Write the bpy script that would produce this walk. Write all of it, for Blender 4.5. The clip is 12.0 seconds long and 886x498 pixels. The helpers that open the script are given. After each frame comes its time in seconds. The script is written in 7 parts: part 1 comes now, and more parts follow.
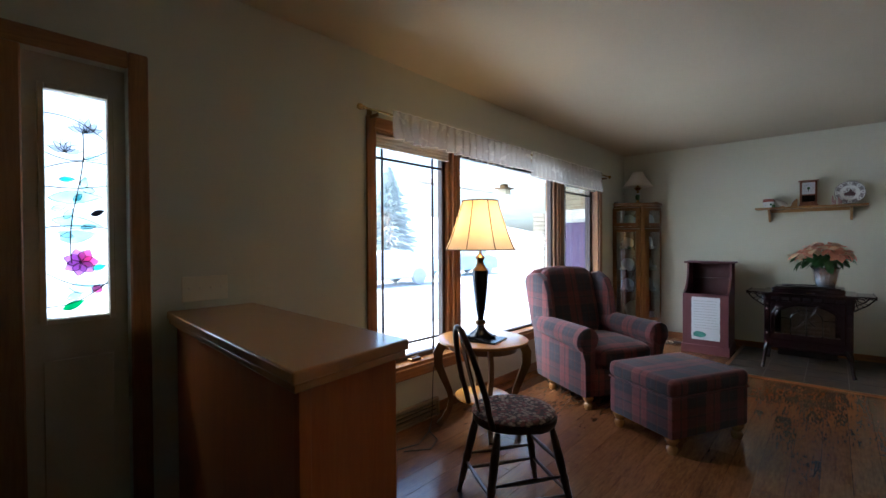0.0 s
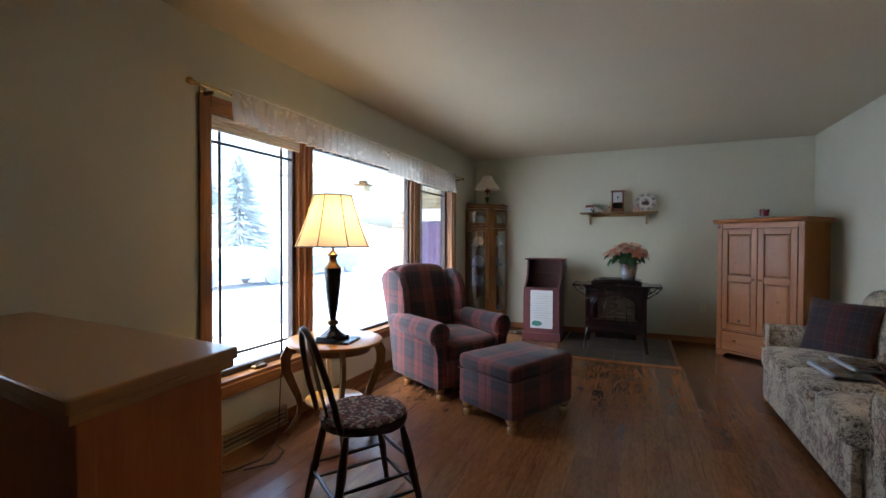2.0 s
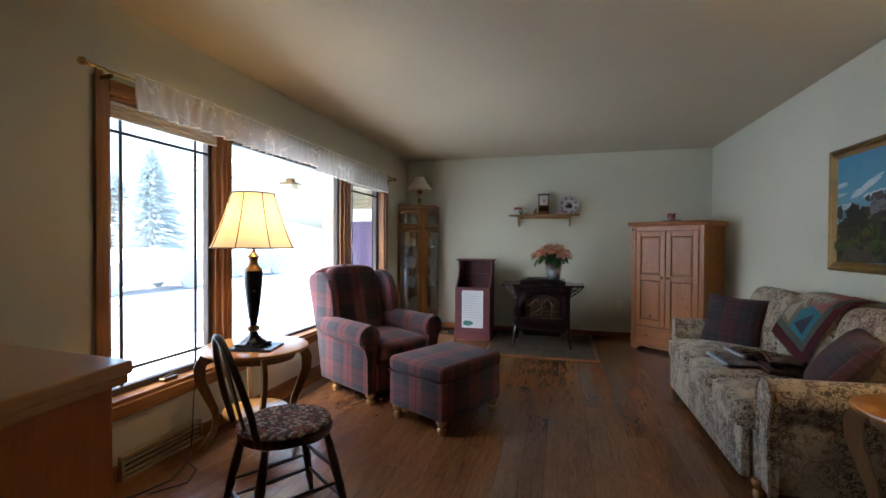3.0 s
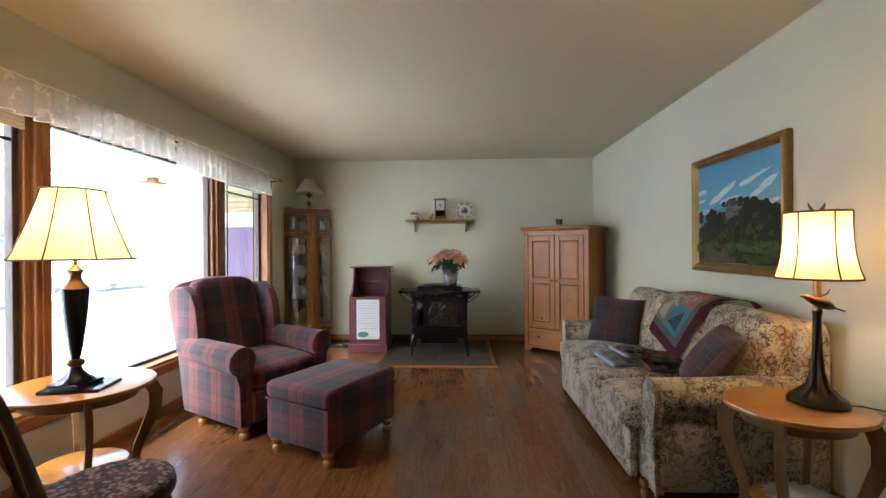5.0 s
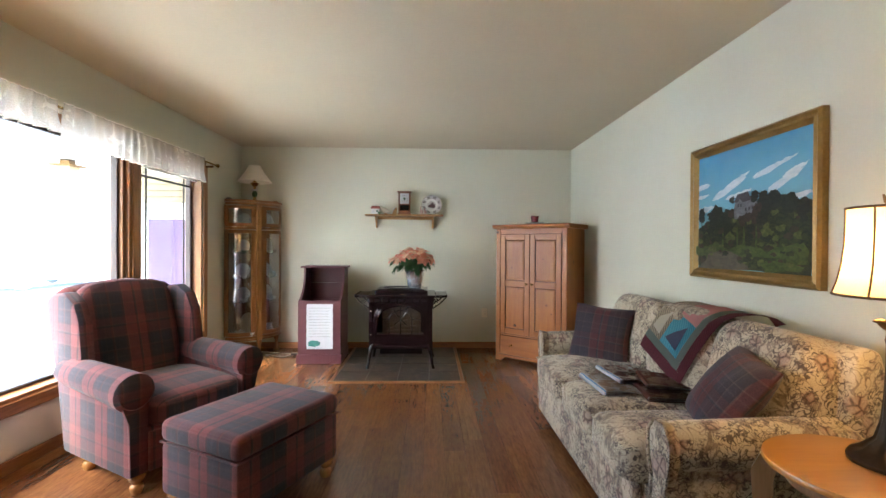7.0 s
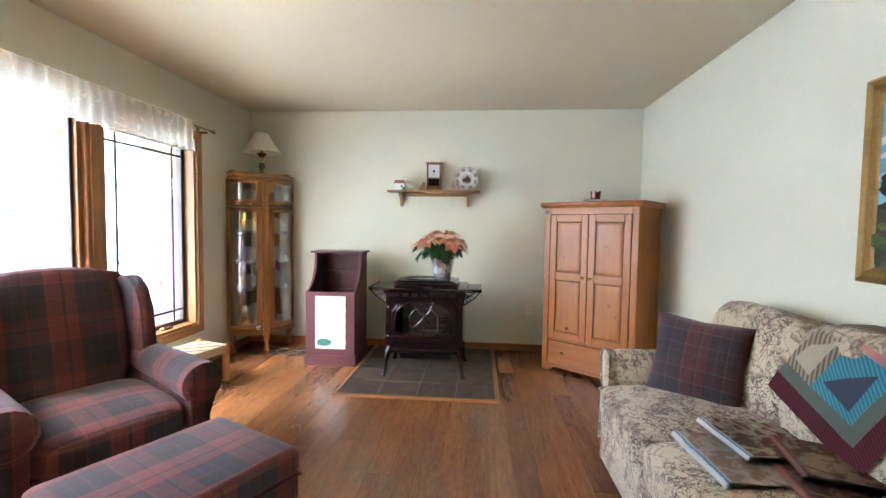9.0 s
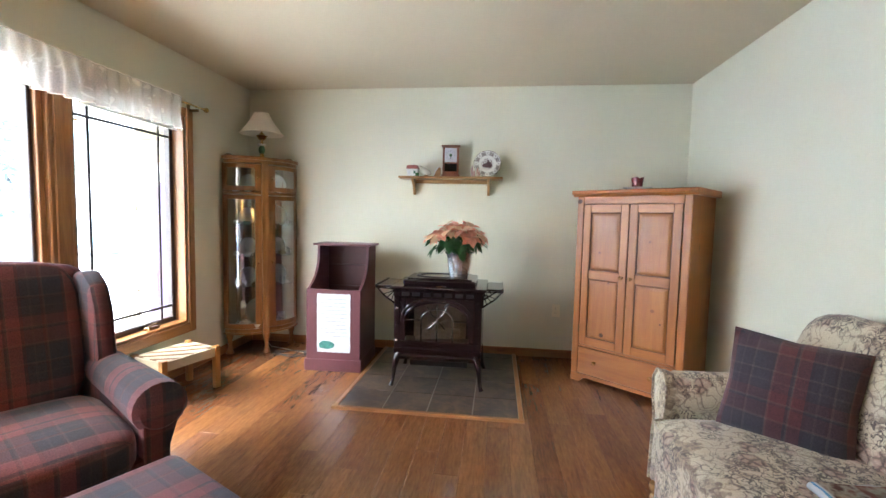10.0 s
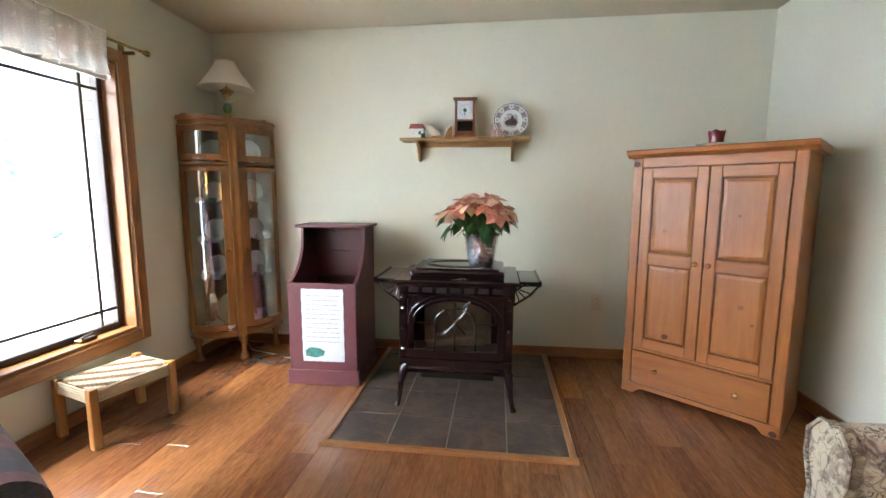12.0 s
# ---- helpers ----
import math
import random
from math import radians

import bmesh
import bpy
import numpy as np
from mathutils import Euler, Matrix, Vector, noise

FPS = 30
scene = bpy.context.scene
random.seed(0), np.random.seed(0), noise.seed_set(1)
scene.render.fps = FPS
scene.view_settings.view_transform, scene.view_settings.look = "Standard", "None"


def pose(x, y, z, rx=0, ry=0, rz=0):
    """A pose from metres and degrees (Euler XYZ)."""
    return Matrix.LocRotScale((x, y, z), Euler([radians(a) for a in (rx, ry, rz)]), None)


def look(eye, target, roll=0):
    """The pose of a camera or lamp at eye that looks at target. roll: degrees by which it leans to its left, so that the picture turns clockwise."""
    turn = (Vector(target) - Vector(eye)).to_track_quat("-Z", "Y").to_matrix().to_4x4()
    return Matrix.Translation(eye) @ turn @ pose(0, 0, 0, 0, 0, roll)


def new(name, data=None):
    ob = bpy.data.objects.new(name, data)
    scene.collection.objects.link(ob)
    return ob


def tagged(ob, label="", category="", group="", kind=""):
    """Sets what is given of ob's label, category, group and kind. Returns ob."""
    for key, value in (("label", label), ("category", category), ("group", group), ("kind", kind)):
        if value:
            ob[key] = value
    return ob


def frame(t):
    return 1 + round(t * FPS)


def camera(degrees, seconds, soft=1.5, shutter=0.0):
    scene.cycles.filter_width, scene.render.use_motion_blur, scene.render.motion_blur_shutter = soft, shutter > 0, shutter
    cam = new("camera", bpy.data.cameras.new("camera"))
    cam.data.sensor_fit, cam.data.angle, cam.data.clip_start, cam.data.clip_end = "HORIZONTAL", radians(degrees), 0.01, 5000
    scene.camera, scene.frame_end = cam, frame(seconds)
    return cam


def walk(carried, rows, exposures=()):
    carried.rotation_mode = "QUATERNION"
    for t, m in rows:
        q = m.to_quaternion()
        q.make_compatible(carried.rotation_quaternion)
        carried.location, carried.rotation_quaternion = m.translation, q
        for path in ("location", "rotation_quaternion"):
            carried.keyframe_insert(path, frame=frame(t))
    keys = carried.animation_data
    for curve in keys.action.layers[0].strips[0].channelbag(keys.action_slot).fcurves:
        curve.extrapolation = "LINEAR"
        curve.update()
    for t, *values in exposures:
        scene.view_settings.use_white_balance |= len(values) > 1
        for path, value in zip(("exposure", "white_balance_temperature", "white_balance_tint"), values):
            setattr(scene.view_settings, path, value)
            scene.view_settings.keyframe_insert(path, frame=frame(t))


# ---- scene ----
cam = camera(91.2, 12.0)
METRES, EYE, TILT, LEAN, TURN = 3.0, 1.24, 0.0, 0.0, 42.0
ROWS = [
    (0.0, 0.0, 0.0, 0.0, -0.0, -0.68, 0.34),
    (0.5, 0.0046, 0.0049, -0.0001, -4.62, -0.68, 0.14),
    (1.0, 0.0093, 0.0076, -0.001, -9.29, -0.73, 0.06),
    (1.5, 0.0152, 0.012, -0.002, -13.75, -0.87, -0.06),
    (2.0, 0.0193, 0.0143, -0.0017, -18.05, -0.99, -0.22),
    (2.5, 0.0244, 0.0178, -0.0009, -22.29, -1.04, -0.32),
    (3.0, 0.0305, 0.0189, -0.0014, -26.74, -0.83, -0.32),
    (3.5, 0.0368, 0.0202, -0.0012, -31.18, -0.64, -0.18),
    (5.5, 0.1207, 0.1025, 0.0004, -41.31, 0.05, 0.44),
    (6.0, 0.1564, 0.1304, 0.0025, -42.36, 0.13, 0.34),
    (6.5, 0.1869, 0.1593, 0.0027, -43.14, -0.06, 0.01),
    (7.0, 0.2293, 0.1985, 0.0039, -43.63, -0.41, -0.33),
    (9.0, 0.4574, 0.3814, 0.0075, -37.26, -2.94, -0.84),
    (9.5, 0.5107, 0.4374, 0.0078, -36.17, -3.67, -1.05),
    (10.0, 0.5494, 0.4975, 0.0041, -34.86, -4.05, -1.27),
    (10.5, 0.5832, 0.563, 0.0049, -33.67, -4.21, -1.15),
    (11.0, 0.6152, 0.6184, 0.0043, -32.75, -4.66, -0.76),
    (11.5, 0.646, 0.6768, 0.0015, -32.88, -5.75, -0.32),
    (12.0, 0.6657, 0.7211, -0.0027, -34.87, -7.32, -0.19),
]
EXPOSURES = [(0.0, 2.55, 5150, 3), (1.5, 2.8, 5250, 3), (2.5, 2.87, 5350, 3), (3.5, 2.95, 5500, 3), (5.5, 3.66, 5750, 3), (7.0, 3.98, 5750, 3), (9.0, 4.46, 5550, 3), (12.0, 4.33, 5600, 3)]
walk(cam, [(t, pose(0, 0, EYE, TILT, LEAN, TURN) @ pose(METRES * x, METRES * y, METRES * z, 90 + pitch, roll, yaw)) for t, x, y, z, yaw, pitch, roll in ROWS], EXPOSURES)

# ---- daylight ----
world = bpy.data.worlds.new("overcast_sky")
scene.world = world
world.use_nodes = True
wn = world.node_tree.nodes
sky = wn.new("ShaderNodeTexSky")
sky.sky_type = "NISHITA"
sky.sun_disc = False
sky.sun_elevation = radians(51)
sky.sun_rotation = radians(-135)
sky.air_density, sky.dust_density, sky.ozone_density = 1.0, 5.0, 1.0
world.node_tree.links.new(sky.outputs[0], wn["Background"].inputs[0])
wn["Background"].inputs[1].default_value = 0.15


def sun_lamp(energy, angle, elevation, azimuth):
    d = bpy.data.lights.new("sun", "SUN")
    d.energy, d.angle, d.color = energy, radians(angle), (1.0, 0.975, 0.94)
    e, a = radians(elevation), radians(azimuth)
    src = Vector((math.sin(a) * math.cos(e), math.cos(a) * math.cos(e), math.sin(e)))
    ob = new("sun", d)
    ob.matrix_world = look(src * 20, (0, 0, 0))


sun_lamp(1.0, 30, 51, -135)


def bulb(x, y, z, energy, radius=0.035):
    d = bpy.data.lights.new("lamp_bulb", "POINT")
    d.energy, d.shadow_soft_size, d.color = energy, radius, (1.0, 0.58, 0.22)
    new("lamp_bulb", d).location = (x, y, z)


LAMP_L = (-1.74, 2.30)
LAMP_R = (1.502, 2.165)
bulb(LAMP_L[0], LAMP_L[1], 1.36, 1.0)
bulb(LAMP_R[0], LAMP_R[1], 1.24, 0.8)

# ---- materials ----
def node_mat(name, rough=0.6, metal=0.0):
    m = bpy.data.materials.new(name)
    m.use_nodes = True
    nt = m.node_tree
    b = nt.nodes["Principled BSDF"]
    b.inputs["Roughness"].default_value = rough
    b.inputs["Metallic"].default_value = metal
    return m, nt, b


def N(nt, kind, **kw):
    n = nt.nodes.new(kind)
    for k, v in kw.items():
        if k in n.inputs:
            n.inputs[k].default_value = v
    return n


def L(nt, a, b):
    nt.links.new(a, b)


def coords(nt, scale=(1, 1, 1), which="Object", rot=(0, 0, 0)):
    tc = nt.nodes.new("ShaderNodeTexCoord")
    mp = nt.nodes.new("ShaderNodeMapping")
    mp.inputs["Scale"].default_value = scale
    mp.inputs["Rotation"].default_value = rot
    L(nt, tc.outputs[which], mp.inputs["Vector"])
    return mp.outputs[0]


def ramp(nt, fac, stops, constant=False):
    r = nt.nodes.new("ShaderNodeValToRGB")
    el = r.color_ramp.elements
    while len(el) < len(stops):
        el.new(0.5)
    for e, (p, c) in zip(el, stops):
        e.position = p
        e.color = (*c, 1)
    if constant:
        r.color_ramp.interpolation = "CONSTANT"
    L(nt, fac, r.inputs[0])
    return r.outputs[0]


def mix(nt, a, b, fac=0.5, kind="MIX"):
    m = nt.nodes.new("ShaderNodeMix")
    m.data_type, m.blend_type = "RGBA", kind
    for sock, v in ((m.inputs[0], fac), (m.inputs[6], a), (m.inputs[7], b)):
        if isinstance(v, (int, float)):
            sock.default_value = v
        elif isinstance(v, tuple):
            sock.default_value = (*v, 1)
        else:
            L(nt, v, sock)
    return m.outputs[2]


def calc(nt, op, a, b=0.0, c=0.0):
    m = nt.nodes.new("ShaderNodeMath")
    m.operation = op
    for sock, v in zip(m.inputs, (a, b, c)):
        if isinstance(v, (int, float)):
            sock.default_value = v
        else:
            L(nt, v, sock)
    return m.outputs[0]


def bump(nt, b, height, strength=0.2, distance=0.002):
    n = N(nt, "ShaderNodeBump", Strength=strength, Distance=distance)
    L(nt, height, n.inputs["Height"])
    L(nt, n.outputs[0], b.inputs["Normal"])


def noise_of(nt, vec, scale, detail=4.0, rough=0.55, distort=0.0):
    n = N(nt, "ShaderNodeTexNoise", Scale=scale, Detail=detail, Roughness=rough, Distortion=distort)
    L(nt, vec, n.inputs["Vector"])
    return n.outputs[0]


def varied(name, c, amount=0.12, rough=0.6, metal=0.0, big=1.5, fine=60.0, relief=0.15, sheen=0.0, depth=0.001):
    """A plain finish with large and fine variation."""
    m, nt, b = node_mat(name, rough, metal)
    v = coords(nt)
    n1, n2 = noise_of(nt, v, big, 3), noise_of(nt, v, fine, 3)
    lo = tuple(x * (1 - amount) for x in c)
    hi = tuple(min(1, x * (1 + amount)) for x in c)
    f = calc(nt, "ADD", calc(nt, "MULTIPLY", n1, 0.6), calc(nt, "MULTIPLY", n2, 0.4))
    L(nt, ramp(nt, f, [(0.3, lo), (0.7, hi)]), b.inputs["Base Color"])
    r = calc(nt, "ADD", calc(nt, "MULTIPLY", n1, 0.16), rough - 0.08)
    L(nt, r, b.inputs["Roughness"])
    if relief:
        bump(nt, b, n2, relief, depth)
    if sheen:
        b.inputs["Sheen Weight"].default_value = sheen
    return m


def wood(name, dark, mid, light, axis="z", rough=0.35, grain=1.0, knots=0.0, coat=0.0, per_object=0.0, warp=0.8):
    m, nt, b = node_mat(name, rough)
    s = {"x": (1.2, 14, 14), "y": (14, 1.2, 14), "z": (14, 14, 1.2)}[axis]
    tc = nt.nodes.new("ShaderNodeTexCoord")
    info = nt.nodes.new("ShaderNodeObjectInfo")
    off = nt.nodes.new("ShaderNodeVectorMath")
    off.operation = "MULTIPLY_ADD"
    L(nt, info.outputs["Random"], off.inputs[0])
    off.inputs[1].default_value = (7.3, 5.1, 9.7) if per_object else (0, 0, 0)
    L(nt, tc.outputs["Object"], off.inputs[2])
    mp = nt.nodes.new("ShaderNodeMapping")
    mp.inputs["Scale"].default_value = s
    L(nt, off.outputs[0], mp.inputs[0])
    v = mp.outputs[0]
    g1 = noise_of(nt, v, 1.6 * grain, 5, 0.6, warp)
    g2 = noise_of(nt, v, 9 * grain, 3, 0.6)
    big = noise_of(nt, off.outputs[0], 1.7, 2)
    f = calc(nt, "ADD", calc(nt, "MULTIPLY", g1, 0.55), calc(nt, "ADD", calc(nt, "MULTIPLY", g2, 0.25), calc(nt, "MULTIPLY", big, 0.2)))
    if per_object:
        f = calc(nt, "ADD", f, calc(nt, "MULTIPLY", calc(nt, "SUBTRACT", info.outputs["Random"], 0.5), per_object))
    col = ramp(nt, f, [(0.34, dark), (0.5, mid), (0.66, light)])
    if knots:
        mk = nt.nodes.new("ShaderNodeMapping")
        mk.inputs["Scale"].default_value = {"x": (1, 2, 2), "y": (2, 1, 2), "z": (2, 2, 1)}[axis]
        L(nt, off.outputs[0], mk.inputs[0])
        vo = N(nt, "ShaderNodeTexVoronoi", Scale=2.3)
        L(nt, mk.outputs[0], vo.inputs["Vector"])
        k = ramp(nt, vo.outputs["Distance"], [(0.035, (1, 1, 1)), (0.09, (0, 0, 0))])
        col = mix(nt, col, tuple(x * 0.3 for x in dark), calc(nt, "MULTIPLY", k, knots))
    L(nt, col, b.inputs["Base Color"])
    L(nt, calc(nt, "ADD", calc(nt, "MULTIPLY", g1, 0.08), rough - 0.04), b.inputs["Roughness"])
    bump(nt, b, g2, 0.12, 0.0008)
    if coat:
        b.inputs["Coat Weight"].default_value = coat
        b.inputs["Coat Roughness"].default_value = 0.12
    return m


def face_uv(nt):
    """Two lengths that run along the face, whichever way it looks."""
    tc = nt.nodes.new("ShaderNodeTexCoord")
    p, n = nt.nodes.new("ShaderNodeSeparateXYZ"), nt.nodes.new("ShaderNodeSeparateXYZ")
    L(nt, tc.outputs["Object"], p.inputs[0])
    L(nt, tc.outputs["Normal"], n.inputs[0])
    fx = calc(nt, "GREATER_THAN", calc(nt, "ABSOLUTE", n.outputs[0]), 0.7)
    fz = calc(nt, "GREATER_THAN", calc(nt, "ABSOLUTE", n.outputs[2]), 0.7)
    u = nt.nodes.new("ShaderNodeMix")
    L(nt, fx, u.inputs[0]), L(nt, p.outputs[0], u.inputs[2]), L(nt, p.outputs[1], u.inputs[3])
    v = nt.nodes.new("ShaderNodeMix")
    L(nt, fz, v.inputs[0]), L(nt, p.outputs[2], v.inputs[2]), L(nt, p.outputs[1], v.inputs[3])
    return u.outputs[0], v.outputs[0], tc.outputs["Object"]


def plaid(name, a, b_, c, line, period=0.24, rough=0.95, cross=0.4):
    """Woven plaid: a broad stripe each way, and pale threads between."""
    m, nt, b = node_mat(name, rough)
    u, v, o = face_uv(nt)

    def stripes(w, shift):
        f = calc(nt, "FRACT", calc(nt, "ADD", calc(nt, "DIVIDE", w, period), shift))
        base = ramp(nt, f, [(0.0, a), (0.14, c), (0.19, a), (0.34, c), (0.38, b_), (0.60, c), (0.65, b_), (0.88, c), (0.92, a)], True)
        th = ramp(nt, f, [(0.0, (0, 0, 0)), (0.17, (1, 1, 1)), (0.2, (0, 0, 0)), (0.47, (0.6, 0.6, 0.6)), (0.50, (0, 0, 0)), (0.63, (1, 1, 1)), (0.66, (0, 0, 0)), (0.91, (1, 1, 1)), (0.945, (0, 0, 0))], True)
        return base, th

    s1, t1 = stripes(u, 10.1)
    s2, t2 = stripes(v, 10.37)
    col = mix(nt, s1, s2, cross)
    thr = mix(nt, t1, t2, 1.0, "ADD")
    col = mix(nt, col, line, calc(nt, "MULTIPLY", thr, 0.06))
    fine = noise_of(nt, o, 260, 2)
    soft = noise_of(nt, o, 9, 3)
    col = mix(nt, col, ramp(nt, fine, [(0.3, (0.6, 0.6, 0.6)), (0.7, (1.3, 1.3, 1.3))]), 0.8, "MULTIPLY")
    col = mix(nt, col, ramp(nt, soft, [(0.3, (0.8, 0.8, 0.8)), (0.7, (1.15, 1.15, 1.15))]), 0.7, "MULTIPLY")
    L(nt, col, b.inputs["Base Color"])
    b.inputs["Sheen Weight"].default_value = 0.12
    bump(nt, b, calc(nt, "ADD", fine, calc(nt, "MULTIPLY", soft, 2.0)), 0.35, 0.002)
    return m


def floral(name):
    m, nt, b = node_mat(name, 0.9)
    v = coords(nt)
    n = noise_of(nt, v, 17.0, 0.8, 0.5, 1.2)
    line = ramp(nt, calc(nt, "ABSOLUTE", calc(nt, "SUBTRACT", n, 0.5)), [(0.0, (1, 1, 1)), (0.016, (1, 1, 1)), (0.034, (0, 0, 0))])
    n2 = noise_of(nt, v, 33.0, 0.8, 0.5, 1.5)
    line2 = ramp(nt, calc(nt, "ABSOLUTE", calc(nt, "SUBTRACT", n2, 0.52)), [(0.0, (1, 1, 1)), (0.03, (1, 1, 1)), (0.06, (0, 0, 0))])
    patch = ramp(nt, noise_of(nt, v, 5.0, 2), [(0.46, (0, 0, 0)), (0.52, (1, 1, 1))])
    vo = N(nt, "ShaderNodeTexVoronoi", Scale=9.0)
    L(nt, v, vo.inputs["Vector"])
    flower = ramp(nt, vo.outputs["Distance"], [(0.0, (1, 1, 1)), (0.3, (0.9, 0.9, 0.9)), (0.4, (0, 0, 0))])
    petal = N(nt, "ShaderNodeTexVoronoi", Scale=27.0)
    petal.feature = "DISTANCE_TO_EDGE"
    L(nt, v, petal.inputs["Vector"])
    ring = ramp(nt, calc(nt, "ADD", petal.outputs["Distance"], calc(nt, "MULTIPLY", noise_of(nt, v, 40, 2), 0.12)), [(0.11, (0.085, 0.045, 0.04)), (0.16, (0.30, 0.17, 0.13)), (0.3, (0.46, 0.33, 0.25))])
    clump = ramp(nt, noise_of(nt, v, 7.5, 5, 0.7, 1.2), [(0.53, (0, 0, 0)), (0.58, (1, 1, 1))])
    base = mix(nt, (0.60, 0.51, 0.37), (0.46, 0.375, 0.25), noise_of(nt, v, 3.0, 3))
    base = mix(nt, base, ramp(nt, noise_of(nt, v, 45, 3), [(0.42, (0.10, 0.06, 0.045)), (0.6, (0.30, 0.22, 0.15))]), calc(nt, "MULTIPLY", clump, 0.72))
    col = mix(nt, base, (0.13, 0.080, 0.068), calc(nt, "MULTIPLY", line, 0.62))
    col = mix(nt, col, (0.07, 0.05, 0.045), calc(nt, "MULTIPLY", calc(nt, "MULTIPLY", line2, patch), 0.9))
    col = mix(nt, col, ring, calc(nt, "MULTIPLY", calc(nt, "MULTIPLY", flower, patch), 0.85))
    fine = noise_of(nt, v, 320, 2)
    col = mix(nt, col, ramp(nt, fine, [(0.3, (0.75, 0.75, 0.75)), (0.7, (1.2, 1.2, 1.2))]), 0.7, "MULTIPLY")
    L(nt, col, b.inputs["Base Color"])
    b.inputs["Sheen Weight"].default_value = 0.2
    bump(nt, b, calc(nt, "ADD", fine, calc(nt, "MULTIPLY", line, 0.5)), 0.3, 0.0015)
    return m


def glass(name, tint=(1, 1, 1), rough=0.0, thin=True, gloss=0.035):
    m, nt, b = node_mat(name, rough)
    b.inputs["Base Color"].default_value = (*tint, 1)
    if thin:
        tr, gl, lw, mx = nt.nodes.new("ShaderNodeBsdfTransparent"), nt.nodes.new("ShaderNodeBsdfGlossy"), nt.nodes.new("ShaderNodeLayerWeight"), nt.nodes.new("ShaderNodeMixShader")
        tr.inputs[0].default_value = (*tint, 1)
        gl.inputs["Roughness"].default_value = 0.02
        lw.inputs[0].default_value = 0.5
        f = calc(nt, "ADD", calc(nt, "MULTIPLY", calc(nt, "POWER", lw.outputs["Facing"], 3.0), 0.6), gloss)
        L(nt, f, mx.inputs[0]), L(nt, tr.outputs[0], mx.inputs[1]), L(nt, gl.outputs[0], mx.inputs[2])
        L(nt, mx.outputs[0], nt.nodes["Material Output"].inputs[0])
    else:
        b.inputs["Transmission Weight"].default_value = 1.0
    return m


def cloth_shade(name, c, through_=0.6):
    """Lamp-shade or lace cloth that lets light pass."""
    m, nt, b = node_mat(name, 0.9)
    v = coords(nt)
    col = ramp(nt, noise_of(nt, v, 180, 2), [(0.3, tuple(x * 0.9 for x in c)), (0.7, c)])
    d, t, mx = nt.nodes.new("ShaderNodeBsdfDiffuse"), nt.nodes.new("ShaderNodeBsdfTranslucent"), nt.nodes.new("ShaderNodeMixShader")
    mx.inputs[0].default_value = through_
    L(nt, col, d.inputs[0]), L(nt, col, t.inputs[0])
    L(nt, d.outputs[0], mx.inputs[1]), L(nt, t.outputs[0], mx.inputs[2])
    L(nt, mx.outputs[0], nt.nodes["Material Output"].inputs[0])
    return m


def lace(name):
    m, nt, b = node_mat(name, 0.95)
    v = coords(nt)
    vo = N(nt, "ShaderNodeTexVoronoi", Scale=90.0)
    vo.feature = "DISTANCE_TO_EDGE"
    L(nt, v, vo.inputs["Vector"])
    flow = ramp(nt, noise_of(nt, v, 11, 2, 0.5, 1.0), [(0.5, (0, 0, 0)), (0.62, (1, 1, 1))])
    net = ramp(nt, vo.outputs["Distance"], [(0.03, (1, 1, 1)), (0.12, (0.86, 0.86, 0.86))])
    a = calc(nt, "MAXIMUM", calc(nt, "MULTIPLY", net, 0.50), calc(nt, "MULTIPLY", flow, 0.60))
    d, t, mx, tr, mx2 = (nt.nodes.new("ShaderNodeBsdf" + k) if k[0] != "M" else nt.nodes.new("ShaderNodeMixShader") for k in ("Diffuse", "Translucent", "M1", "Transparent", "M2"))
    d.inputs[0].default_value = t.inputs[0].default_value = (0.84, 0.80, 0.72, 1)
    mx.inputs[0].default_value = 0.55
    L(nt, d.outputs[0], mx.inputs[1]), L(nt, t.outputs[0], mx.inputs[2])
    L(nt, a, mx2.inputs[0]), L(nt, tr.outputs[0], mx2.inputs[1]), L(nt, mx.outputs[0], mx2.inputs[2])
    L(nt, mx2.outputs[0], nt.nodes["Material Output"].inputs[0])
    return m


